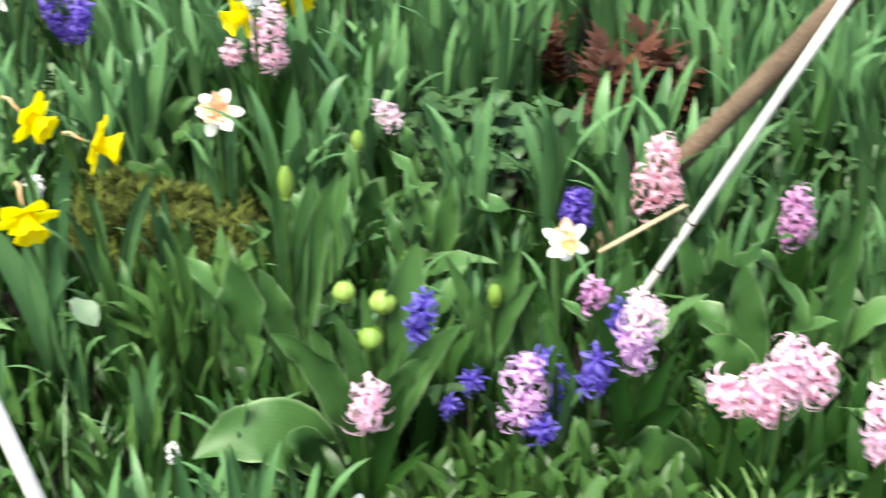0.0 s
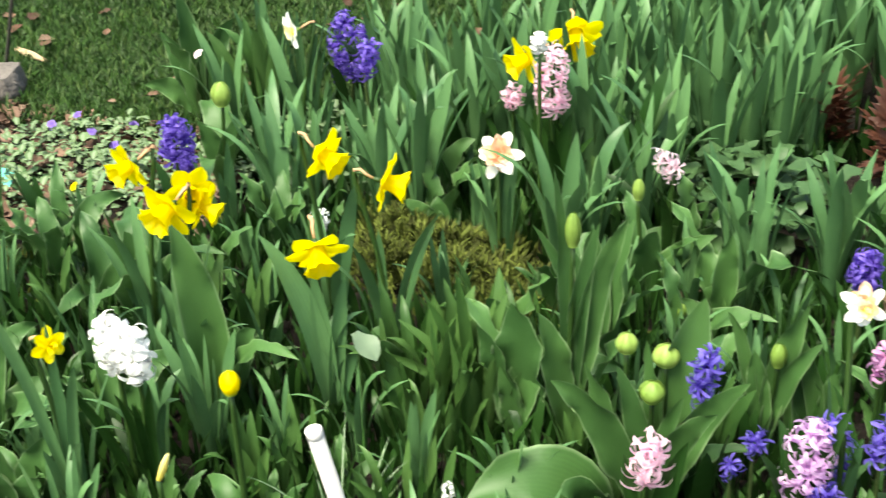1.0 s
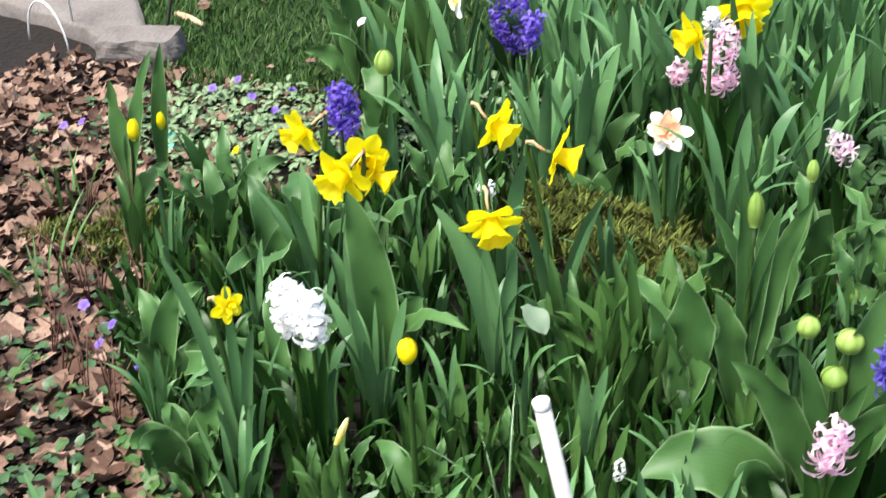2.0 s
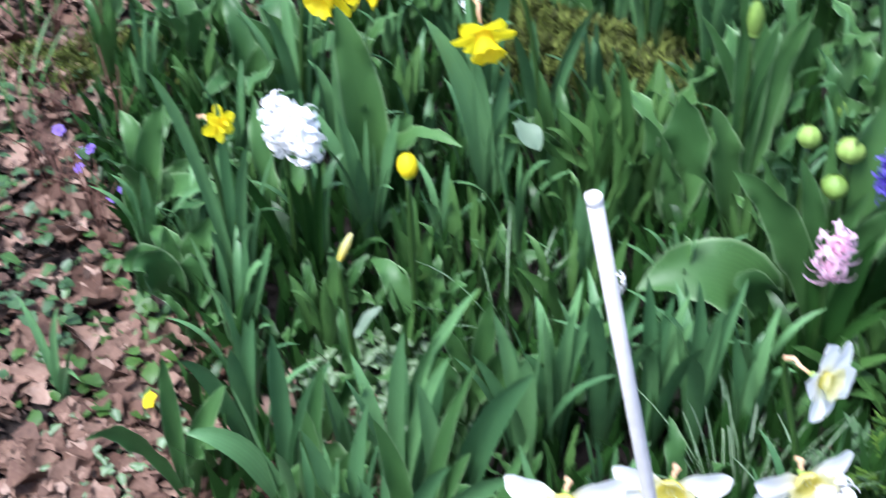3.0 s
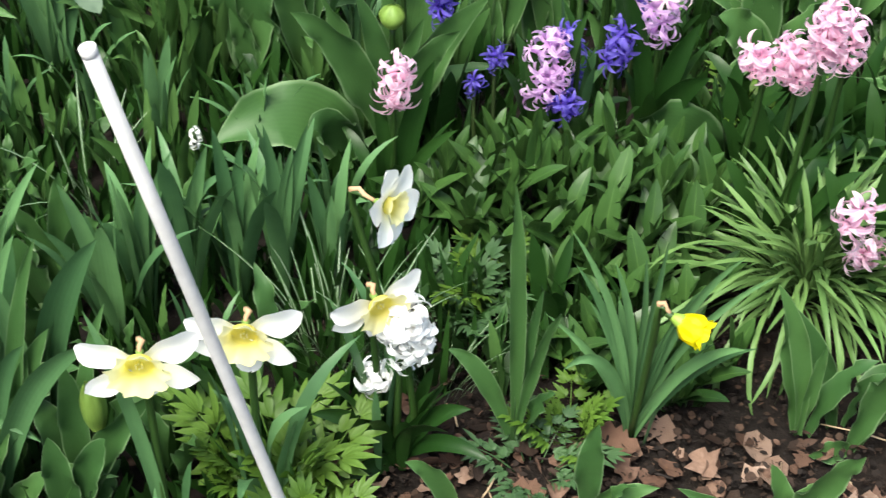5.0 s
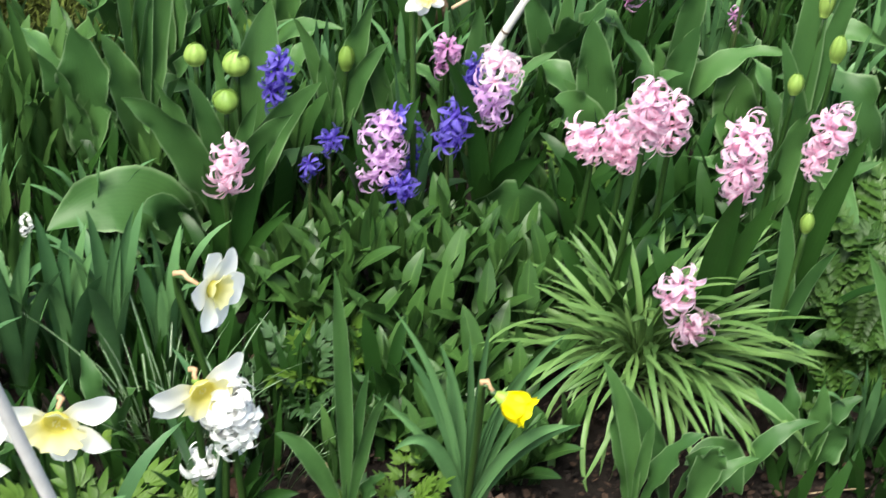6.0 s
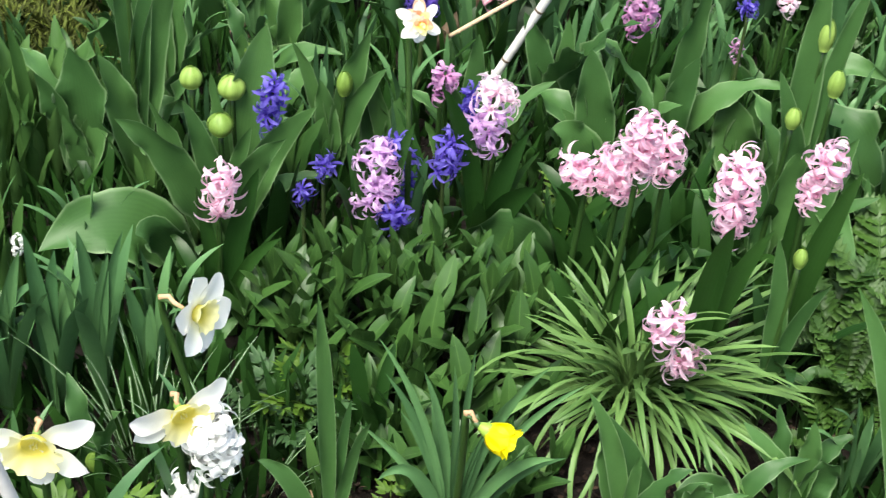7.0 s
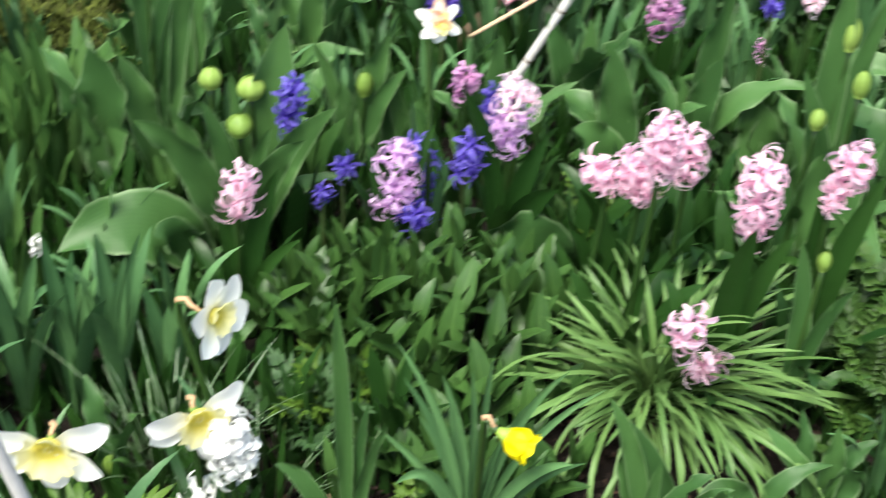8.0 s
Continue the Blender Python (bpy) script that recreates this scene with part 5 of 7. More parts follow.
# hyacinths of the far side
hyacinth(0.124, 2.023, (-0.006, 0.0, 0.18), (0.006, 0.0, 0.318), 0.041, 'rose', leaves=[], extra=6, size=0.24, count=34, floret=0.02, label='full warm pink hyacinth beside a leaning pole')
hyacinth(-0.001, 1.970, (0.001, 0.0, 0.173), (0.002, 0.0, 0.24), 0.029, 'purple', leaves=[], extra=5, size=0.22, count=22)
hyacinth(0.339, 1.976, (0.002, 0.0, 0.167), (-0.002, 0.0, 0.272), 0.031, 'magenta', leaves=[], extra=5, size=0.22, count=24)
hyacinth(0.049, 1.734, (-0.001, 0.0, 0.178), (0.001, 0.0, 0.222), 0.019, 'magenta', leaves=[], extra=0, count=8, floret=0.015)
hyacinth(-0.955, 1.375, (0.004, -0.001, 0.235), (-0.004, 0.001, 0.32), 0.025, 'white', leaves=[(-0.075, -0.054, 0.25, 0.016, 0, 25)], extra=3, size=0.18, count=20, floret=0.023, label='full white hyacinth among blue-green leaves')
hyacinth(-0.918, 1.365, (0.004, -0.001, 0.232), (0.0, 0.001, 0.318), 0.023, 'white', leaves=[(0.05, -0.05, 0.27, 0.015, 0, 25), (0.0, -0.06, 0.25, 0.013, 0, 25), (0.025, -0.06, 0.24, 0.012, 0, 25)], extra=3, size=0.18, count=18, floret=0.023, label='full white hyacinth among blue-green leaves')
hyacinth(-1.140, 2.656, (0.01, 0.004, 0.11), (-0.001, 0.0, 0.263), 0.052, 'purple', leaves=[], extra=5, size=0.24, count=44, label='tall deep violet-blue hyacinth near the lawn')
hyacinth(-1.013, 2.468, (-0.009, -0.003, 0.211), (0.009, 0.003, 0.289), 0.023, 'purple', leaves=[], extra=0, count=14)
hyacinth(-1.241, 2.065, (0.003, 0.002, 0.188), (0.004, 0.003, 0.272), 0.039, 'purple', leaves=[], extra=4, size=0.2, count=30)
hyacinth(-1.291, 2.184, (-0.004, -0.002, 0.105), (0.003, 0.002, 0.135), 0.022, 'purple', leaves=[], extra=0, count=8)
hyacinth(-0.608, 2.400, (-0.007, -0.002, 0.204), (0.002, 0.0, 0.346), 0.037, 'pink', leaves=[(-0.044, -0.011, 0.22, 0.028, 0, 25), (-0.007, -0.002, 0.192, 0.028, 0, 25), (0.033, 0.008, 0.211, 0.027, 0, 25), (-0.074, -0.018, 0.208, 0.026, 0, 25)], extra=4, size=0.24, count=36)
hyacinth(-0.708, 2.464, (-0.002, -0.001, 0.178), (0.002, 0.001, 0.222), 0.022, 'pink', leaves=[], extra=2, size=0.18, count=12)
hyacinth(-0.616, 2.323, (0.0, 0.0, 0.359), (0.0, 0.0, 0.401), 0.012, 'white', leaves=[], extra=0, count=10, floret=0.016)
hyacinth(-0.359, 2.250, (0.014, 0.002, 0.178), (-0.019, -0.003, 0.233), 0.025, 'pale', leaves=[], extra=3, size=0.22, count=14, floret=0.016)
hyacinth(-0.889, 1.922, (0.01, 0.004, 0.171), (-0.01, -0.004, 0.229), 0.016, 'white', leaves=[], extra=2, size=0.15, count=8, floret=0.013, gap=0.2)

# daffodils
daffodil(-1.112, 1.726, [(0.0, 0.0, 0.36, -25, -12, 0.075, 'trumpet')], leaves=[], extra=5, size=0.3)
daffodil(-0.977, 1.604, [(0.0, 0.0, 0.368, -15, -15, 0.088, 'trumpet'), (-0.007, 0.068, 0.36, 45, -5, 0.077, 'trumpet'), (0.014, 0.061, 0.34, 95, -25, 0.069, 'trumpet')], leaves=[], extra=6, size=0.3, label='clump of yellow trumpet daffodils with several flowers')
daffodil(-0.839, 1.841, [(0.0, 0.0, 0.361, 75, -25, 0.085, 'trumpet')], leaves=[], extra=5, size=0.3)
daffodil(-0.735, 1.835, [(0.0, 0.0, 0.328, 100, -14, 0.088, 'trumpet')], leaves=[], extra=5, size=0.3)
daffodil(-0.752, 1.629, [(-0.005, -0.003, 0.321, 35, -35, 0.086, 'trumpet')], leaves=[(-0.081, -0.036, 0.35, 0.037, 0, 25), (-0.014, -0.006, 0.282, 0.028, 0, 25), (0.029, 0.013, 0.271, 0.025, 0, 25), (0.043, 0.019, 0.141, 0.026, 0.02, 25), (-0.036, -0.016, 0.195, 0.025, 0, 25)], extra=2, size=0.28)
daffodil(-1.018, 1.317, [(0.0, 0.0, 0.302, 65, 20, 0.047, 'yellow_double')], leaves=[(-0.062, -0.046, 0.395, 0.017, 0.06, 25), (0.002, 0.002, 0.34, 0.017, 0, 25), (0.06, -0.03, 0.3, 0.016, 0.03, 25), (0.076, -0.068, 0.204, 0.016, 0, 25)], extra=4, size=0.24)
tulip(-0.741, 1.305, [], (0.0, 0.0, 0.287, 0.034, 0.029), extra=2, size=0.2, yellow='round')
daffodil(-0.674, 2.453, [(0.0, 0.0, 0.292, -45, -15, 0.09, 'trumpet')], leaves=[], extra=5, size=0.34)
daffodil(-0.642, 2.683, [(0.0, 0.0, 0.263, 25, -32, 0.115, 'trumpet')], leaves=[], extra=6, size=0.34)
daffodil(-1.175, 2.478, [(0.0, 0.0, 0.291, -45, -5, 0.075, 'white_side')], leaves=[], extra=4, size=0.3)
daffodil(-0.645, 2.159, [(0.0, 0.0, 0.229, 20, 30, 0.083, 'peach')], leaves=[], extra=7, size=0.26)
daffodil(0.010, 1.542, [(0.0, 0.0, 0.403, 19, 20, 0.058, 'amber')], leaves=[], extra=4, size=0.26, label='double white daffodil with orange-yellow centre')
daffodil(-0.384, 0.824, [(0.0, 0.0, 0.309, 12, -2, 0.108, 'white')], leaves=[(-0.05, 0.01, 0.36, 0.015, 0, 4)], extra=2, size=0.2)
daffodil(-0.295, 0.875, [(0.0, 0.0, 0.308, 5, -2, 0.104, 'white')], leaves=[], extra=6, size=0.24)
daffodil(-0.191, 1.102, [(0.0, 0.0, 0.281, 66, 6, 0.09, 'white_side')], leaves=[], extra=3, size=0.22, label='white daffodil seen from the side on a long neck')
daffodil(-0.183, 0.981, [(0.0, 0.0, 0.254, 34, -2, 0.1, 'white')], leaves=[], extra=4, size=0.22)
daffodil(0.099, 1.043, [(0.024, -0.047, 0.25, 74, -22, 0.063, 'nodding')], leaves=[(-0.082, 0.008, 0.264, 0.011, 0, 4), (-0.042, 0.004, 0.275, 0.011, 0, 30), (-0.091, 0.008, 0.313, 0.009, 0, -20), (-0.011, 0.001, 0.289, 0.011, 0, 40), (0.009, -0.001, 0.316, 0.009, 0, 4), (0.087, -0.008, 0.307, 0.011, 0.02, 30), (0.1, -0.048, 0.215, 0.014, 0.04, 4), (0.115, -0.03, 0.2, 0.012, 0.03, 25), (0.028, -0.003, 0.197, 0.011, 0, 4), (-0.064, 0.006, 0.213, 0.01, 0, 4), (-0.111, 0.01, 0.187, 0.011, 0, 4), (0.05, 0.0, 0.25, 0.01, 0.01, 40), (0.13, 0.02, 0.26, 0.01, 0.02, 20), (-0.085, -0.02, 0.13, 0.015, 0.11, 4)], extra=2, size=0.2)

# tulips with buds
tulip(-0.237, 1.511, [(-0.123, -0.055, 0.279, 0.051, 0.05, -1), (0.126, -0.006, 0.289, 0.05, 0, -1), (0.098, -0.083, 0.289, 0.04, 0, -1), (-0.047, -0.009, 0.286, 0.035, 0, -1), (0.045, -0.022, 0.262, 0.029, 0, -1)], (0.0, 0.0, 0.234, 0.03, 0.038), extra=1)
tulip(-0.227, 1.546, [(0.046, 0.009, 0.376, 0.07, 0, -1), (-0.026, -0.005, 0.306, 0.032, 0, -1)], (0.0, 0.0, 0.27, 0.031, 0.04), extra=2)
tulip(-0.282, 1.556, [(-0.056, -0.012, 0.254, 0.037, 0, -1)], (0.0, 0.0, 0.274, 0.029, 0.033), extra=2)
tulip(-0.386, 1.654, [(-0.022, -0.005, 0.485, 0.025, 0, 25), (0.079, 0.017, 0.414, 0.042, 0, 25), (-0.037, -0.029, 0.266, 0.047, 0.03, 25), (0.04, 0.009, 0.403, 0.03, 0, 25)], (0.004, 0.001, 0.366, 0.051, 0.026), extra=1, size=0.26)
tulip(-1.269, 2.289, [(-0.034, -0.018, 0.168, 0.045, 0, 25), (0.041, 0.022, 0.173, 0.038, 0, 25)], (0.012, 0.007, 0.198, 0.049, 0.044), extra=3, size=0.26)
tulip(-0.365, 2.087, [(0.028, -0.046, 0.185, 0.055, 0, 25), (0.118, 0.02, 0.156, 0.046, 0, 25)], (-0.014, -0.002, 0.218, 0.038, 0.024), extra=2)
tulip(-1.630, 1.918, [(0.0, 0.0, 0.293, 0.037, 0.02, 25), (0.065, 0.054, 0.341, 0.031, 0, 25), (0.067, 0.055, 0.107, 0.043, 0, 25)], (0.022, 0.018, 0.166, 0.044, 0.03), extra=0, size=0.2, yellow=True)
tulip(-1.605, 1.998, [(0.026, 0.02, 0.332, 0.032, 0, 25)], (0.011, 0.008, 0.159, 0.04, 0.025), extra=0, size=0.2, yellow=True)
tulip(0.497, 1.547, [(0.031, -0.008, 0.272, 0.044, 0, -1), (-0.027, 0.007, 0.22, 0.03, 0, -1)], (0.003, -0.001, 0.291, 0.029, 0.025), extra=2)
tulip(0.543, 1.557, [(0.047, -0.014, 0.284, 0.044, 0, -1), (-0.067, 0.019, 0.356, 0.036, 0, -1)], (0.003, -0.001, 0.337, 0.037, 0.025), extra=2, size=0.28)
tulip(0.550, 1.680, [(-0.012, 0.003, 0.452, 0.044, 0, -1), (0.045, -0.012, 0.449, 0.029, 0, -1)], (0.003, -0.001, 0.333, 0.046, 0.024), extra=3, size=0.28)
tulip(0.476, 1.290, [(-0.025, 0.008, 0.297, 0.026, 0, -1), (0.035, -0.042, 0.271, 0.019, 0, -1)], (0.004, -0.001, 0.264, 0.026, 0.019), extra=1, size=0.18)
tulip(-0.494, 0.870, [(0.009, 0.005, 0.236, 0.033, 0, 4), (0.1, 0.007, 0.202, 0.034, 0, 4), (0.041, 0.022, 0.071, 0.036, 0, 4), (0.043, 0.057, 0.275, 0.019, 0, 4)], (0.03, 0.008, 0.142, 0.066, 0.03), extra=2, size=0.2)
tulip(-0.277, 1.968, [(-0.01, -0.002, 0.117, 0.036, 0, -1)], (0.0, 0.0, 0.075, 0.025, 0.017), extra=3)
tulip(-0.112, 1.733, [(0.049, 0.005, 0.271, 0.04, 0, -1), (-0.022, -0.002, 0.19, 0.037, 0, -1), (0.074, 0.008, 0.212, 0.032, 0, -1), (-0.062, -0.006, 0.25, 0.021, 0.04, -1)], (0.013, 0.001, 0.167, 0.038, 0.026), extra=0)
tulip(-0.320, 1.092, [], (0.002, 0.001, 0.036, 0.027, 0.02), extra=2, size=0.16)

# tulip leaves
tulip(-0.278, 1.496, [(-0.185, -0.09, 0.095, 0.1, 0.1, -1), (-0.06, -0.07, 0.12, 0.058, 0.06, -1)], None, extra=0)
tulip(-0.467, 1.659, [(-0.005, -0.001, 0.255, 0.085, 0, -1), (0.055, 0.017, 0.21, 0.055, 0, -1), (-0.053, -0.017, 0.219, 0.047, 0, -1), (-0.024, -0.008, 0.147, 0.037, 0, -1), (0.012, 0.004, 0.14, 0.032, 0, -1)], None, extra=2, size=0.24)
tulip(-0.386, 1.835, [(-0.01, -0.002, 0.296, 0.057, 0, -1), (0.05, 0.012, 0.311, 0.049, 0, -1), (-0.047, -0.011, 0.27, 0.036, 0, -1), (-0.098, -0.024, 0.299, 0.024, 0, -1)], None, extra=2, size=0.28)
tulip(0.291, 1.763, [(-0.039, 0.005, 0.254, 0.06, 0, -1), (-0.072, 0.009, 0.148, 0.034, 0, -1), (-0.051, 0.006, 0.219, 0.028, 0, -1), (-0.085, -0.04, 0.144, 0.066, 0.04, -1)], None, extra=2, size=0.26)
tulip(0.381, 1.797, [(0.03, -0.005, 0.368, 0.038, 0, -1), (0.031, -0.005, 0.24, 0.049, 0, -1), (-0.029, 0.005, 0.2, 0.033, 0, -1)], None, extra=2, size=0.26)
tulip(0.510, 1.799, [(-0.047, 0.011, 0.171, 0.078, 0, -1), (-0.081, 0.019, 0.096, 0.043, 0, -1), (-0.002, 0.001, 0.176, 0.034, 0, -1)], None, extra=2, size=0.24)
tulip(0.711, 1.708, [(-0.012, 0.004, 0.276, 0.079, 0.03, -1), (-0.097, -0.007, 0.122, 0.049, 0, -1), (-0.016, 0.006, 0.204, 0.04, 0, -1)], None, extra=3, size=0.26)
tulip(0.563, 1.983, [(-0.099, 0.024, 0.099, 0.055, 0.05, -1), (0.093, -0.022, 0.078, 0.042, 0.04, -1)], None, extra=2, size=0.24)
tulip(0.195, 1.631, [(-0.104, -0.043, 0.089, 0.073, 0.05, -1), (-0.045, -0.057, 0.038, 0.029, 0.03, -1), (-0.034, 0.002, 0.107, 0.027, 0, -1)], None, extra=1, size=0.18)
tulip(-0.032, 1.759, [(0.012, 0.001, 0.152, 0.033, 0.02, -1), (-0.038, -0.002, 0.151, 0.058, 0, -1), (-0.056, -0.003, 0.227, 0.029, 0, -1)], None, extra=0)
tulip(0.082, 1.759, [(-0.04, -0.05, 0.22, 0.032, 0, -1), (0.007, 0.0, 0.269, 0.037, 0, -1)], None, extra=2, size=0.24)
tulip(0.222, 1.919, [(-0.045, 0.003, 0.183, 0.039, 0, -1), (-0.066, 0.005, 0.22, 0.043, 0, -1), (0.004, 0.0, 0.219, 0.031, 0, -1), (-0.051, 0.004, 0.152, 0.044, 0, -1)], None, extra=3, size=0.26)
tulip(0.473, 1.426, [(0.07, -0.019, 0.128, 0.053, 0.02, -1), (0.031, -0.008, 0.111, 0.03, 0, -1)], None, extra=1, size=0.18)
tulip(0.504, 1.145, [(0.037, -0.013, 0.101, 0.046, 0.01, -1), (-0.002, 0.001, 0.153, 0.028, 0, -1), (-0.074, 0.027, 0.119, 0.03, 0, -1)], None, extra=2, size=0.14)
tulip(0.418, 1.110, [(-0.064, -0.002, 0.045, 0.053, 0.05, -1)], None, extra=2, size=0.13)
tulip(0.605, 1.061, [(-0.108, 0.065, 0.369, 0.031, 0, -1)], None, extra=1, size=0.2)
tulip(0.295, 1.073, [(-0.06, 0.012, 0.228, 0.023, 0, -1), (0.005, -0.001, 0.153, 0.016, 0, -1)], None, extra=2, size=0.16)
tulip(0.053, 0.929, [(0.001, 0.0, 0.155, 0.03, 0, 4), (0.074, -0.004, 0.065, 0.024, 0, 4)], None, extra=1, size=0.12)
tulip(0.264, 0.927, [(-0.026, 0.007, 0.11, 0.026, 0, 4), (0.059, -0.016, 0.162, 0.038, 0, 4), (-0.114, 0.031, 0.026, 0.031, 0, 4)], None, extra=1, size=0.12)
tulip(-0.081, 0.893, [(-0.061, -0.025, 0.14, 0.023, 0.04, 4)], None, extra=1, size=0.1)
tulip(0.351, 1.056, [(0.023, -0.007, 0.132, 0.037, 0.05, 4), (-0.05, -0.026, 0.015, 0.032, 0, 4)], None, extra=1, size=0.12)
tulip(0.334, 1.089, [(-0.086, 0.025, 0.18, 0.028, 0, 4), (-0.044, 0.013, 0.069, 0.02, 0, 4)], None, extra=1, size=0.14)
tulip(-0.034, 1.017, [(-0.016, 0.0, 0.394, 0.019, 0, 4), (-0.079, -0.002, 0.156, 0.022, 0.05, 4), (0.02, 0.001, 0.256, 0.014, 0, 4), (0.042, -0.019, 0.244, 0.014, 0.03, 4)], None, extra=1, size=0.16)
tulip(-0.603, 1.185, [(0.054, 0.001, 0.143, 0.041, 0.05, 9), (0.014, 0.006, 0.213, 0.03, 0, 9), (-0.05, -0.021, 0.181, 0.027, 0, 9)], None, extra=1, size=0.22)
tulip(-0.445, 0.984, [(-0.042, -0.015, 0.159, 0.037, 0.06, 9), (0.006, 0.002, 0.096, 0.057, 0, 9)], None, extra=1, size=0.2)
tulip(-0.651, 0.887, [(0.113, 0.01, 0.081, 0.025, 0.1, 9), (-0.026, -0.016, 0.181, 0.036, 0, 9), (0.041, 0.025, 0.068, 0.044, 0, 9), (-0.001, -0.001, 0.196, 0.018, 0, 9)], None, extra=1, size=0.2)
tulip(-0.578, 0.908, [(-0.033, -0.017, 0.281, 0.028, 0, 9), (0.064, 0.033, 0.344, 0.019, 0, 9), (0.057, 0.029, 0.219, 0.03, 0, 9), (0.033, 0.017, 0.193, 0.024, 0, 9)], None, extra=1, size=0.22)
tulip(-0.717, 0.934, [(0.003, 0.002, 0.22, 0.03, 0, 9), (0.06, 0.039, 0.159, 0.038, 0, 9), (0.023, 0.015, 0.285, 0.024, 0, 9)], None, extra=1, size=0.22)
tulip(-0.906, 0.950, [(-0.061, -0.084, 0.156, 0.026, 0.07, 23), (0.002, 0.002, 0.232, 0.023, 0, 23), (0.056, 0.042, 0.169, 0.029, 0, 23)], None, extra=1, size=0.16)
tulip(-1.079, 1.258, [(-0.025, -0.067, 0.126, 0.053, 0.07, 23), (0.057, -0.008, 0.113, 0.062, 0.04, 23), (-0.007, -0.005, 0.162, 0.026, 0, 23)], None, extra=2, size=0.15)
tulip(-1.085, 1.282, [(-0.039, -0.083, 0.114, 0.07, 0.06, 25), (0.047, 0.038, 0.148, 0.048, 0, 25)], None, extra=2, size=0.18)
tulip(-1.233, 1.430, [(-0.011, -0.01, 0.132, 0.06, 0, 25), (0.072, 0.06, 0.107, 0.061, 0, 25), (0.038, 0.031, 0.22, 0.043, 0, 25), (0.112, 0.093, 0.095, 0.035, 0, 25)], None, extra=3, size=0.2)
tulip(-0.918, 1.576, [(0.0, 0.0, 0.24, 0.047, 0.03, 25), (-0.034, -0.019, 0.368, 0.065, 0, 25), (0.056, 0.031, 0.173, 0.051, 0.04, 25), (-0.035, -0.019, 0.112, 0.061, 0, 25)], None, extra=2, size=0.24)
tulip(-1.163, 1.804, [(-0.025, -0.015, 0.196, 0.057, 0, 25), (-0.072, -0.045, 0.203, 0.042, 0, 25), (0.044, 0.028, 0.142, 0.058, 0, 25)], None, extra=3, size=0.26)
tulip(-0.533, 1.797, [(-0.02, -0.006, 0.169, 0.07, 0, 25), (0.083, -0.008, 0.036, 0.053, 0.04, 25), (0.051, 0.015, 0.131, 0.044, 0, 25)], None, extra=2, size=0.24)
tulip(-0.227, 2.026, [(-0.027, -0.003, 0.095, 0.073, 0, 25), (-0.078, -0.008, 0.076, 0.037, 0, 25), (0.015, 0.002, 0.205, 0.044, 0, 25)], None, extra=2, size=0.24)
tulip(-0.308, 2.267, [(-0.093, -0.012, 0.059, 0.071, 0, 25), (0.055, 0.007, 0.076, 0.06, 0, 25), (-0.034, -0.004, 0.054, 0.04, 0, 25)], None, extra=2, size=0.24)
tulip(-1.479, 2.599, [(-0.06, -0.034, 0.223, 0.05, 0, 25), (-0.103, -0.057, 0.1, 0.05, 0.04, 25), (0.081, 0.045, 0.236, 0.062, 0, 25), (-0.021, -0.012, 0.31, 0.049, 0, 25), (0.031, 0.017, 0.135, 0.058, 0, 25)], None, extra=3, size=0.26)
tulip(-0.787, 2.232, [(0.02, 0.007, 0.097, 0.063, 0, 25), (-0.06, -0.02, 0.085, 0.042, 0, 25), (-0.085, -0.029, 0.061, 0.064, 0, 25)], None, extra=2, size=0.22)
tulip(-0.834, 2.335, [(0.081, 0.028, 0.153, 0.039, 0.04, 25), (-0.113, -0.039, 0.1, 0.05, 0, 25), (-0.031, -0.011, 0.087, 0.044, 0, 25)], None, extra=2, size=0.24)
tulip(-1.239, 1.777, [(-0.027, -0.019, 0.098, 0.039, 0, 25), (0.046, 0.031, 0.152, 0.048, 0, 25)], None, extra=3, size=0.22)

# upright shoots
leafy(-0.553, 1.710, 'lily', [(-0.063, -0.019, 0.216, 0.022, 0, 25), (-0.019, -0.006, 0.265, 0.020, 0, 25), (-0.107, -0.033, 0.184, 0.021, 0, 25), (-0.042, -0.013, 0.125, 0.022, 0, 25), (-0.075, -0.023, 0.124, 0.024, 0, 25), (0.039, 0.012, 0.107, 0.022, 0, 25), (0.018, -0.057, 0.039, 0.014, 0, 25), (0.102, -0.073, 0.025, 0.022, 0.04, 25), (-0.063, -0.072, 0.018, 0.024, 0.04, 25), (-0.145, -0.045, 0.127, 0.019, 0, 25)], extra=28, size=0.21, spread=0.08)
leafy(-0.635, 1.679, 'lily', [], extra=18, size=0.2, spread=0.07)
leafy(-0.504, 1.759, 'lily', [], extra=14, size=0.2, spread=0.07)
leafy(-0.585, 1.590, 'lily', [], extra=14, size=0.17, spread=0.07)

# tall strap leaves behind the stake
leafy(-0.503, 1.172, 'narcissus', [(-0.01, -0.004, 0.216, 0.017, 0, 9), (-0.033, -0.012, 0.167, 0.02, 0.03, 9), (0.022, 0.008, 0.238, 0.018, 0, 9), (0.054, 0.019, 0.259, 0.017, 0, 9)], extra=7, size=0.24)
leafy(-0.451, 1.202, 'narcissus', [(-0.008, -0.002, 0.225, 0.019, 0, 9), (0.038, 0.011, 0.255, 0.018, 0, 9), (0.016, 0.005, 0.205, 0.016, 0, 9), (0.068, 0.02, 0.209, 0.016, 0, 9)], extra=7, size=0.24)
leafy(-0.394, 1.213, 'narcissus', [(-0.011, -0.003, 0.283, 0.019, 0, 9), (0.02, 0.005, 0.257, 0.018, 0, 9), (0.045, 0.011, 0.222, 0.017, 0, 9)], extra=7, size=0.25)
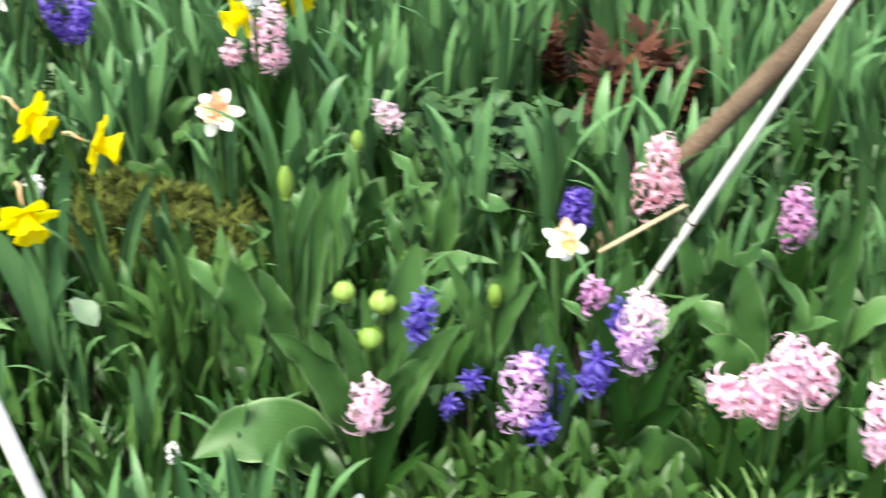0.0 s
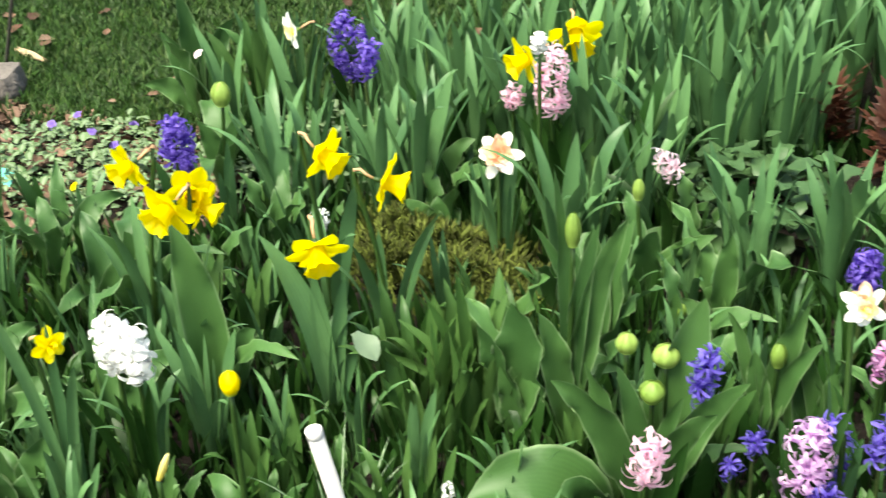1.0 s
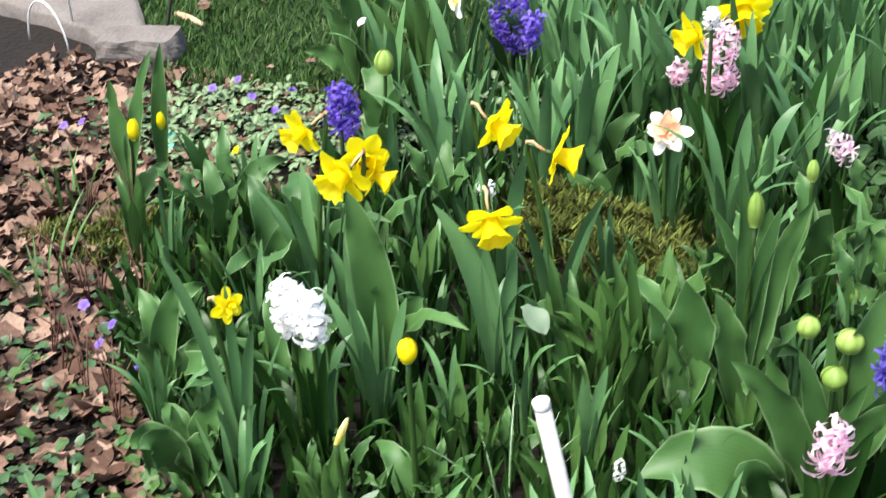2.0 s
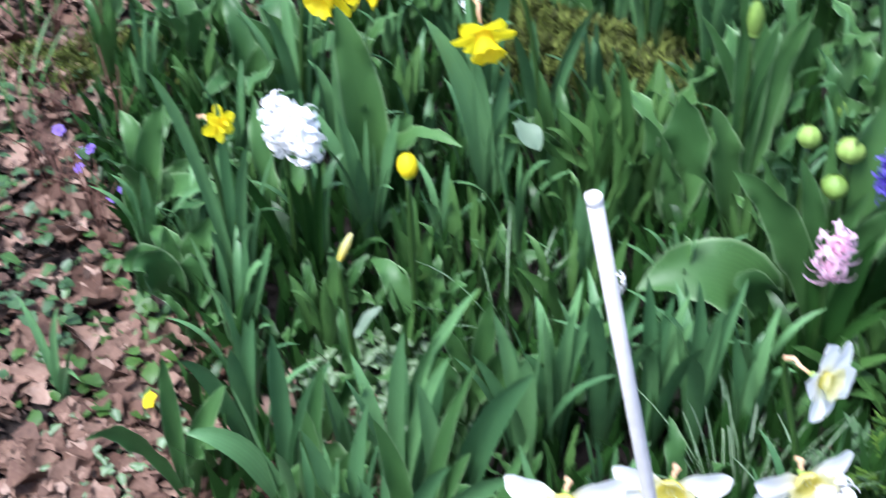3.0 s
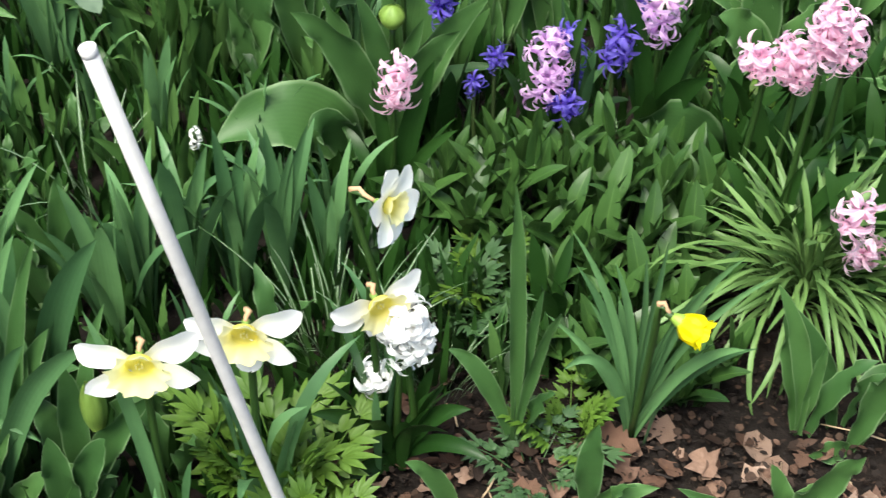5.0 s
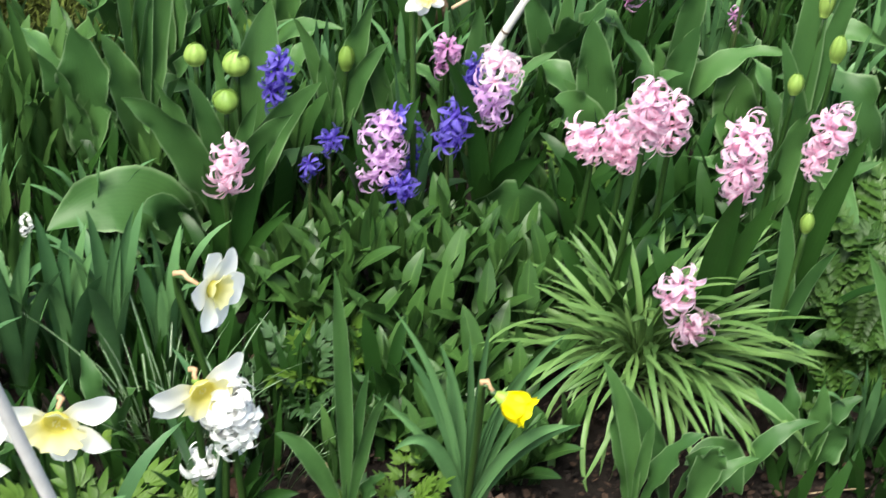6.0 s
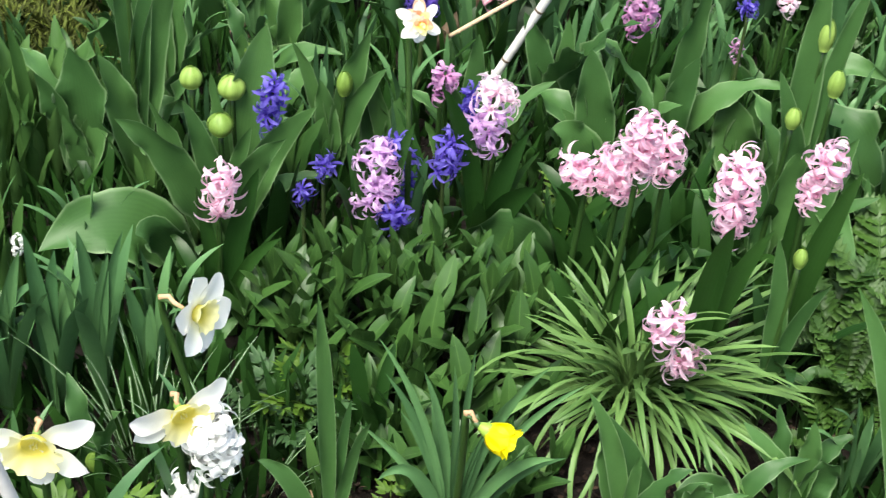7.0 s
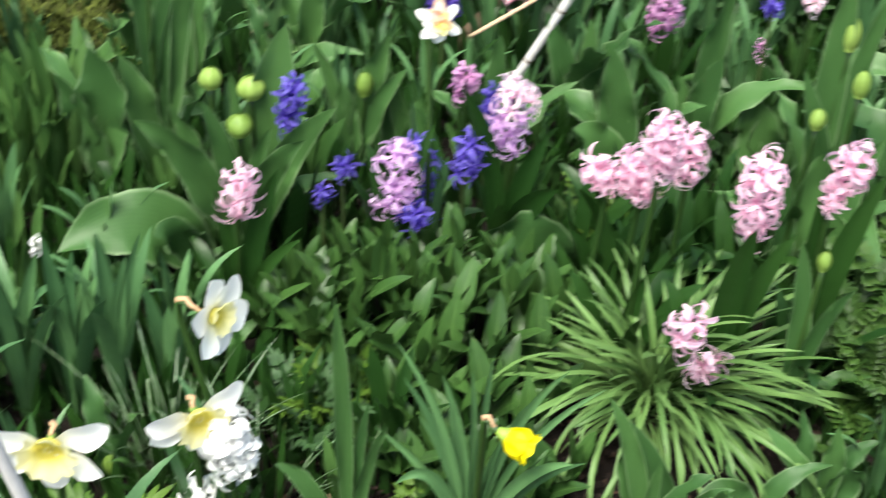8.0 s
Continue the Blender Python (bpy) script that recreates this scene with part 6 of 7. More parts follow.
leafy(-0.338, 1.223, 'narcissus', [(-0.01, -0.002, 0.283, 0.018, 0, 9), (-0.031, -0.006, 0.216, 0.017, 0, 9), (0.022, 0.004, 0.249, 0.018, 0, 9), (0.041, 0.008, 0.282, 0.014, 0, 9)], extra=7, size=0.25)
leafy(-0.282, 1.244, 'narcissus', [(-0.022, -0.004, 0.198, 0.018, 0, 9), (0.005, 0.001, 0.163, 0.018, 0, 9), (0.026, 0.004, 0.117, 0.017, 0, 9)], extra=6, size=0.2)
leafy(-0.524, 1.118, 'narcissus', [(0.01, -0.017, 0.214, 0.029, 0.04, 9), (-0.032, -0.012, 0.27, 0.019, 0, 9), (-0.056, -0.021, 0.206, 0.017, 0, 9)], extra=5, size=0.22)
leafy(-0.676, 1.090, 'narcissus', [(0.012, 0.006, 0.185, 0.02, 0, 9), (0.091, 0.047, 0.273, 0.017, 0, 9), (0.049, 0.026, 0.209, 0.02, 0, 9)], extra=1, size=0.22)
leafy(-0.710, 1.026, 'narcissus', [(-0.006, -0.004, 0.136, 0.019, 0, 9), (-0.022, -0.013, 0.195, 0.016, 0, 9), (0.039, 0.023, 0.119, 0.016, 0, 9)], extra=2, size=0.2)
leafy(-0.673, 0.875, 'narcissus', [(0.02, 0.013, 0.212, 0.015, 0, 9), (0.025, 0.016, 0.103, 0.012, 0, 9), (0.054, 0.034, 0.161, 0.016, 0.04, 9)], extra=4, size=0.18)
tulip(-0.771, 1.178, [], (-0.009, -0.006, 0.24, 0.05, 0.0105), extra=2, size=0.18, yellow='cream')
leafy(-0.896, 1.493, 'narcissus', [(-0.026, -0.015, 0.248, 0.019, 0, 25), (-0.025, -0.014, 0.119, 0.018, 0, 25), (0.018, 0.011, 0.113, 0.018, 0, 25), (0.057, 0.033, 0.077, 0.017, 0, 25)], extra=9, size=0.22)
leafy(-0.935, 1.420, 'narcissus', [(-0.011, -0.007, 0.206, 0.019, 0, 25), (0.004, 0.003, 0.144, 0.02, 0, 25)], extra=8, size=0.2)
tulip(-0.672, 1.730, [(-0.033, -0.065, 0.124, 0.045, 0.05, 25)], None, extra=0)
leafy(-0.786, 1.420, 'lily', [(-0.022, -0.012, 0.115, 0.021, 0, 25), (0.02, 0.01, 0.1, 0.021, 0, 25)], extra=8, size=0.14, spread=0.06)
leafy(-0.713, 1.432, 'lily', [], extra=9, size=0.14, spread=0.06)
leafy(-0.556, 1.398, 'lily', [(-0.064, -0.021, 0.116, 0.02, 0, 9)], extra=9, size=0.15, spread=0.06)

# long arching straps at the near edge
leafy(-0.560, 0.950, 'narcissus', [(0.105, 0.0, 0.34, 0.034, 0.02, 9), (-0.02, -0.01, 0.30, 0.022, 0, 9), (0.04, 0.01, 0.24, 0.02, 0, 9)], extra=4, size=0.24)
leafy(-0.655, 0.890, 'narcissus', [(0.14, -0.04, 0.14, 0.024, 0.12, 9), (-0.03, -0.02, 0.26, 0.02, 0, 9), (0.03, 0.02, 0.28, 0.02, 0, 9)], extra=4, size=0.22)
leafy(-0.590, 0.865, 'narcissus', [(0.075, 0.0, 0.27, 0.022, 0.05, 9), (0.155, -0.02, 0.30, 0.026, 0.06, 9), (-0.03, 0.0, 0.22, 0.018, 0, 9)], extra=3, size=0.2)
leafy(-0.760, 0.960, 'narcissus', [(-0.10, -0.05, 0.16, 0.03, 0.06, 15), (0.0, 0.0, 0.3, 0.022, 0, 15), (0.06, 0.02, 0.26, 0.02, 0.02, 15)], extra=5, size=0.22)
leafy(-0.850, 1.030, 'narcissus', [(-0.05, -0.05, 0.2, 0.024, 0.05, 20), (0.02, 0.01, 0.24, 0.02, 0, 20)], extra=4, size=0.2)
leafy(-0.640, 1.000, 'narcissus', [(0.02, 0.0, 0.31, 0.022, 0, 9), (0.07, 0.01, 0.28, 0.02, 0, 9)], extra=5, size=0.25)

small_flower('grape_hyacinth', 0.549, 1.706, 0.224, 0.02, 'blue', 'small violet-blue flower behind a tulip bud')

leafy(-1.150, 1.050, 'narcissus', [(-0.05, 0.02, 0.15, 0.012, 0, 20), (0.03, 0.0, 0.17, 0.012, 0, 20), (0.08, -0.05, 0.1, 0.013, 0.05, 20)], extra=2, size=0.13, label='thin daffodil shoots coming up through dead leaves')

# broad leaves with their tops cut off
leafy(-0.602, 1.062, 'trimmed', [(-0.01, -0.012, 0.135, 0.062, 0, 12), (-0.062, -0.014, 0.095, 0.07, 0, 20), (0.03, -0.01, 0.11, 0.05, 0, 5)])
leafy(-0.628, 1.150, 'trimmed', [(-0.01, 0.0, 0.14, 0.07, 0, 12), (0.04, 0.0, 0.12, 0.05, 0, 5)])
leafy(-0.720, 0.985, 'trimmed', [(-0.02, -0.01, 0.11, 0.075, 0, 20), (0.05, 0.0, 0.1, 0.06, 0, 12)])

# dark strap leaves under the pink hyacinths
leafy(0.243, 1.489, 'hyacinth', [(-0.041, 0.005, 0.136, 0.023, 0, -1), (-0.003, 0.0, 0.134, 0.024, 0, -1), (0.026, -0.003, 0.11, 0.021, 0, -1)], extra=6, size=0.19)
leafy(0.306, 1.490, 'hyacinth', [(-0.031, 0.005, 0.123, 0.023, 0, -1), (-0.008, 0.001, 0.119, 0.026, 0, -1), (0.017, -0.003, 0.133, 0.023, 0, -1)], extra=7, size=0.19)
leafy(0.370, 1.503, 'hyacinth', [(-0.031, 0.006, 0.108, 0.023, 0, -1), (-0.008, 0.001, 0.104, 0.025, 0, -1), (0.019, -0.004, 0.13, 0.023, 0, -1)], extra=7, size=0.19)
leafy(0.433, 1.492, 'hyacinth', [(-0.03, 0.007, 0.112, 0.024, 0, -1), (0.0, 0.0, 0.111, 0.023, 0, -1), (-0.002, 0.0, 0.081, 0.02, 0, -1)], extra=7, size=0.18)
leafy(0.502, 1.476, 'hyacinth', [(-0.026, 0.007, 0.103, 0.023, 0, -1), (0.0, 0.0, 0.081, 0.023, 0, -1)], extra=6, size=0.17)
leafy(0.573, 1.472, 'hyacinth', [(-0.028, 0.009, 0.101, 0.026, 0, -1)], extra=6, size=0.16)
tulip(0.215, 1.535, [(-0.13, -0.03, 0.085, 0.095, 0.09, -1), (-0.055, -0.035, 0.075, 0.03, 0.03, -1), (0.004, -0.03, 0.05, 0.028, 0.02, -1)], None, extra=0)
leafy(0.219, 1.567, 'hyacinth', [(-0.022, 0.002, 0.098, 0.024, 0, -1)], extra=7, size=0.19)
leafy(0.277, 1.587, 'hyacinth', [(-0.019, 0.002, 0.089, 0.025, 0, -1), (0.006, -0.001, 0.083, 0.024, 0, -1)], extra=8, size=0.2)
leafy(0.339, 1.595, 'hyacinth', [(-0.019, 0.003, 0.078, 0.026, 0, -1), (0.008, -0.001, 0.084, 0.024, 0, -1)], extra=8, size=0.2)
leafy(0.401, 1.596, 'hyacinth', [(-0.013, 0.003, 0.084, 0.026, 0, -1), (0.011, -0.002, 0.08, 0.024, 0, -1)], extra=8, size=0.2)
leafy(0.464, 1.571, 'hyacinth', [(-0.036, 0.009, 0.072, 0.026, 0, -1)], extra=8, size=0.19)
leafy(0.532, 1.592, 'hyacinth', [(-0.022, 0.006, 0.076, 0.026, 0, -1)], extra=8, size=0.19)
hyacinth(-0.482, 1.387, (0.0, 0.0, 0.104), (0.0, 0.0, 0.136), 0.010, 'white', leaves=[], extra=0, count=7, floret=0.008, label='tiny white hyacinth spray between tulip leaves')
tulip(0.068, 1.772, [(0.008, 0.0, 0.105, 0.039, 0, -1), (-0.016, 0.0, 0.088, 0.034, 0, -1), (-0.049, 0.0, 0.105, 0.029, 0, -1)], None, extra=2, size=0.17)
tulip(-0.689, 0.831, [(0.009, 0.006, 0.156, 0.041, 0, 9), (0.048, 0.033, 0.152, 0.036, 0.03, 9), (0.0, 0.0, 0.221, 0.029, 0, 9)], None, extra=1, size=0.17)
tulip(-0.591, 0.834, [(0.011, -0.017, 0.191, 0.04, 0.03, 9), (0.045, 0.026, 0.159, 0.035, 0, 9), (-0.044, -0.026, 0.164, 0.029, 0, 9)], None, extra=1, size=0.17)
tulip(-0.497, 0.843, [(-0.005, -0.003, 0.163, 0.035, 0, 9), (0.053, 0.003, 0.161, 0.032, 0.03, 9)], None, extra=1, size=0.16)
tulip(-0.779, 1.090, [(-0.004, -0.002, 0.127, 0.04, 0, 9), (0.041, 0.025, 0.119, 0.034, 0, 9)], None, extra=1, size=0.18)

# ---- small flowers ----
small_flower('vinca_flower', -1.758, 2.429, 0.030, 0.021, 'violet', 'small violet periwinkle flower over leaf litter')
small_flower('vinca_flower', -1.586, 2.481, 0.030, 0.021, 'violet', 'small violet periwinkle flower over leaf litter')
small_flower('vinca_flower', -1.426, 1.541, 0.030, 0.021, 'violet', 'small violet periwinkle flower over leaf litter')
small_flower('vinca_flower', -1.311, 1.449, 0.030, 0.021, 'violet', 'small violet periwinkle flower over leaf litter')
small_flower('vinca_flower', -1.311, 1.461, 0.030, 0.021, 'violet', 'small violet periwinkle flower over leaf litter')
small_flower('vinca_flower', -1.502, 1.588, 0.030, 0.021, 'violet', 'small violet periwinkle flower over leaf litter')
small_flower('vinca_flower', -1.711, 2.459, 0.05, 0.02, 'violet', 'small violet periwinkle flower over leaf litter')
small_flower('vinca_flower', -1.552, 2.345, 0.05, 0.02, 'violet', 'small violet periwinkle flower over leaf litter')
small_flower('vinca_flower', -1.945, 2.135, 0.05, 0.02, 'violet', 'small violet periwinkle flower over leaf litter')
small_flower('vinca_flower', -1.918, 2.163, 0.05, 0.02, 'violet', 'small violet periwinkle flower over leaf litter')
small_flower('vinca_flower', -1.635, 2.391, 0.05, 0.02, 'violet', 'small violet periwinkle flower over leaf litter')
small_flower('vinca_flower', -1.742, 2.403, 0.05, 0.02, 'violet', 'small violet periwinkle flower over leaf litter')
small_flower('vinca_flower', -1.399, 1.530, 0.05, 0.02, 'violet', 'small violet periwinkle flower over leaf litter')
small_flower('vinca_flower', -1.386, 1.475, 0.05, 0.02, 'violet', 'small violet periwinkle flower over leaf litter')
small_flower('pansy', -1.011, 1.052, 0.04, 0.024, 'gold', 'small orange-yellow flower near the ground')
small_flower('pansy', -1.544, 2.169, 0.04, 0.024, 'gold', 'small orange-yellow flower near the ground')


# ---- foliage that fills the bed ----
rnd = random.Random(11)
taken = [(o.location.x, o.location.y) for o in scene.objects if o.parent is None and o.get("category") in ("tulip", "hyacinth", "daffodil", "plant", "grass clump", "grass")]


def bed_side(y):
    """Where the bed gives way to leaf litter."""
    return float(np.interp(y, [0.7, 1.25, 1.5], [-0.9, -0.92, -1.08])) - 0.62 * (y - 1.0)


def open_soil(x, y):
    if -0.02 < x < 0.45 and y < 1.09:
        return True
    if (x + 0.735) ** 2 + (y - 1.15) ** 2 < 0.009 or x < bed_side(y) and y < 2.3:
        return True
    if x < -1.5 and y > 2.0:
        return True
    if -0.22 < x < 0.75 and y < 1.08 or y < (0.72 if x < -0.25 else 0.82):
        return True
    if (x + 1.5) ** 2 / 0.12 + (y - 2.22) ** 2 / 0.05 < 1 or (x + 0.75) ** 2 / 0.05 + (y - 2.08) ** 2 / 0.028 < 1 or (x - 0.05) ** 2 / 0.03 + (y - 2.64) ** 2 / 0.02 < 1 or (x + 0.14) ** 2 / 0.045 + (y - 2.46) ** 2 / 0.03 < 1 or (x + 0.355) ** 2 + (y - 2.16) ** 2 < 0.006:
        return True
    return (x - 0.03) ** 2 + (y - 1.42) ** 2 < 0.03 or (x - 0.32) ** 2 + (y - 1.26) ** 2 < 0.04 or (x - 0.65) ** 2 + (y - 1.4) ** 2 < 0.02


def clear(x, y, d):
    return all((x - a) ** 2 + (y - b) ** 2 > d * d for a, b in taken)


def before_bloom(x, y, high):
    return any(abs(x - a) < 0.1 and 0 < b - y < 0.32 and high > z + 0.5 * (b - y) - 0.03 for a, b, z in BLOOMS)


STOCK_PLANTS = {}
FAR_STRAPS = []
y = 0.72
while y < 3.7:
    x = -1.9
    while x < 1.5:
        px, py = x + rnd.uniform(-0.05, 0.05), y + rnd.uniform(-0.05, 0.05)
        x += 0.088
        if open_soil(px, py) or py > lawn_edge(px) - 0.12 or px > 0.35 + 0.45 * py or px < -0.42 - 0.72 * py or not clear(px, py, 0.052 if py > 1.9 else 0.07):
            continue
        taken.append((px, py))
        far = py > 2.1
        low = before_bloom(px, py, 0.3 if far else 0.18)
        kind = rnd.choices(("tulip", "narcissus", "hyacinth", "lily"), (0, 12, 1, 0) if py > 2.0 and px > -1.0 else (1, 8, 1, 1) if py > 1.65 and px > -1.3 else (2, 5, 2, 2))[0]
        if -0.75 < px < -0.05 and 1.05 < py < 1.45:
            kind = "narcissus"
        if -0.22 < px < 0.48 and py < 1.32:
            kind = "hyacinth"
        if px < -0.35 and py < 1.05:
            kind = rnd.choice(("narcissus", "narcissus", "narcissus", "tulip"))
        if py > 2.55:
            for k in range(9):
                a = k * 2.4 + rnd.uniform(-0.3, 0.3)
                m = Matrix.Translation((px + 0.02 * math.cos(a), py + 0.02 * math.sin(a), 0)) @ Matrix.Rotation(a, 4, "Z") @ Matrix.Scale((0.15 if low else 0.29) * rnd.uniform(0.7, 1.15), 4)
                leaf = stock_leaf(*KINDS["narcissus"], "narcissus", rnd.randrange(12))
                FAR_STRAPS.append(([m @ v.co for v in leaf.vertices], [tuple(p.vertices) for p in leaf.polygons], [(v.index % 3 / 2, v.index // 3 / 10) for v in leaf.vertices]))
            continue
        variant = (kind, far, low, rnd.randrange(5 if not low else 3))
        spot = pose(px, py, 0, rnd.uniform(-4, 4), rnd.uniform(-4, 4), rnd.uniform(0, 360))
        if variant not in STOCK_PLANTS:
            count = {"tulip": 5, "narcissus": 9, "hyacinth": 6, "lily": 9}[kind]
            STOCK_PLANTS[variant] = leafy(px, py, kind, (), count, (0.14 if low else 0.3 if far else 0.18) * rnd.uniform(0.85, 1.1))
            STOCK_PLANTS[variant].matrix_basis = spot
        else:
            copy_thing(STOCK_PLANTS[variant], spot @ Matrix.Scale(1.0, 4))
    y += 0.088

tagged(new("strap_foliage", gathered("strap_foliage", FAR_STRAPS, NARCISSUS_LEAF)), "dense upright blue-green strap leaves at the bed's far side", "foliage", kind="stuff")

# low shoots in the gaps
y = 1.1
while y < 2.6:
    x = -1.4
    while x < 1.0:
        px, py = x + rnd.uniform(-0.04, 0.04), y + rnd.uniform(-0.04, 0.04)
        x += 0.08
        if open_soil(px, py) or px > 0.35 + 0.45 * py or px < -0.25 - 0.72 * py or not clear(px, py, 0.042):
            continue
        taken.append((px, py))
        variant = ("low", rnd.randrange(6))
        spot = pose(px, py, 0, 0, 0, rnd.uniform(0, 360))
        if variant not in STOCK_PLANTS:
            STOCK_PLANTS[variant] = leafy(px, py, ("tulip", "hyacinth", "lily")[variant[1] % 3], (), 4, rnd.uniform(0.09, 0.13), "low shoots in the bed", "low young bulb shoots with short green leaves")
            STOCK_PLANTS[variant].matrix_basis = spot
        else:
            copy_thing(STOCK_PLANTS[variant], spot)
    y += 0.08


def in_bed(rng):
    while True:
        x, y = rng.uniform(-1.5, 1.2), rng.uniform(0.74, 2.9)
        if not open_soil(x, y) and -0.42 - 0.72 * y < x < 0.35 + 0.45 * y and y < lawn_edge(x) - 0.15:
            return x, y, -0.008


tufts("bulb_foliage", 9000, in_bed, 0.1, 0.013, HYACINTH_LEAF, "dense short dark green bulb leaves between the plants", "foliage", 0.5, 8)

# ---- dead leaves ----
# Soil crumbs, darkened along with the soil for the shade under plants.
DARK_CRUMBS = rough_material("soil_crumbs", [(0.1, (0.0042, 0.002625, 0.0021)), (0.5, (0.01155, 0.006825, 0.004725)), (0.8, (0.0315, 0.01785, 0.01155)), (1.0, (0.08925, 0.0525, 0.03412))], 30.0, 150.0, 0.85, 0.002, island=True)
PALE_LITTER = rough_material("pale_dead_leaf", [(0.05, (0.03468, 0.01734, 0.01156)), (0.4, (0.09248, 0.05086, 0.03468)), (0.7, (0.1676, 0.104, 0.07514)), (1.0, (0.2659, 0.1907, 0.1503))], 30.0, 150.0, 0.75, 0.002, island=True)
chips_at_corner = lambda r: (r.uniform(-2.3, -1.25), r.uniform(2.0, 2.55))
DEAD = []
for i in range(8):
    r = random.Random(i)
    verts, faces, uvs = [], [], []
    curl, bend = r.uniform(0.1, 0.5), r.uniform(-0.3, 0.5)
    for j in range(8):
        t = j / 7
        lobe = 1 + (0.35 if i % 3 else 0.1) * math.cos(t * 19 + i)
        wd = 0.32 * math.sin(math.pi * min(1, 0.06 + t * 0.97)) ** 0.7 * lobe
        for c in range(5):
            u = c / 2 - 1
            verts.append(Vector((t - 0.5, u * wd, curl * u * u * wd + bend * (t - 0.5) ** 2 + 0.03 * math.sin(7 * t + 3 * u + i))))
            uvs.append((c / 4, t))
    for j in range(7):
        for c in range(4):
            a = j * 5 + c
            faces.append((a, a + 1, a + 6, a + 5))
    DEAD.append(meshed("dead_leaf", verts, faces, LITTER, uvs))


def bare_spot(r):
    k = r.random()
    if k < 0.8:
        y = r.uniform(0.8, 2.35)
        return r.uniform(-1.9 - 0.62 * (y - 1.0), bed_side(y) + 0.06), y
    if k < 0.94:
        return r.uniform(-0.25, 0.72), r.uniform(0.84, 1.08)
    if k < 0.965:
        return r.uniform(-0.43, -0.28), r.uniform(2.09, 2.24)
    return r.uniform(-0.9, 0.8), r.uniform(1.0, 2.4)


r = random.Random(4)
for i in range(275):
    x, y = bare_spot(r) if i < 230 else (r.uniform(-0.22, 0.7), r.uniform(0.84, 1.02)) if i < 250 else (r.uniform(-1.1, -0.75), r.uniform(0.8, 1.15))
    m = pose(x, y, 0.002 + 0.008 * r.random(), r.uniform(-14, 14), r.uniform(-14, 14), r.uniform(0, 360)) @ Matrix.Scale(r.uniform(0.035, 0.085) if x < -0.9 else r.uniform(0.028, 0.062), 4)
    part("dead_leaf", DEAD[r.randrange(8)], ground, m)


def chips(name, count, place, sizes, material, label):
    """Broken leaves and bark chips in one mesh."""
    verts, faces = [], []
    for i in range(count):
        x, y = place(r)
        s, z = r.uniform(*sizes), r.uniform(-0.004, 0.012)
        q = pose(x, y, z, r.uniform(-30, 30), r.uniform(-30, 30), r.uniform(0, 360))
        k = len(verts)
        n = r.choice((0.35, 0.6, 0.9, 0.15))
        verts += [q @ Vector(p) for p in ((-s, 0, 0), (-s * 0.3, -s * n, 0.15 * s), (s * 0.6, -s * n * 0.8, 0.3 * s), (s, 0, 0.1 * s), (s * 0.4, s * n, 0.3 * s), (-s * 0.4, s * n * 0.9, 0.1 * s))]
        faces += [(k, k + 1, k + 2, k + 3), (k, k + 3, k + 4, k + 5)]
    return tagged(new(name, meshed(name, verts, faces, material, [(v.x, v.y) for v in verts])), label, "leaf litter", kind="stuff")


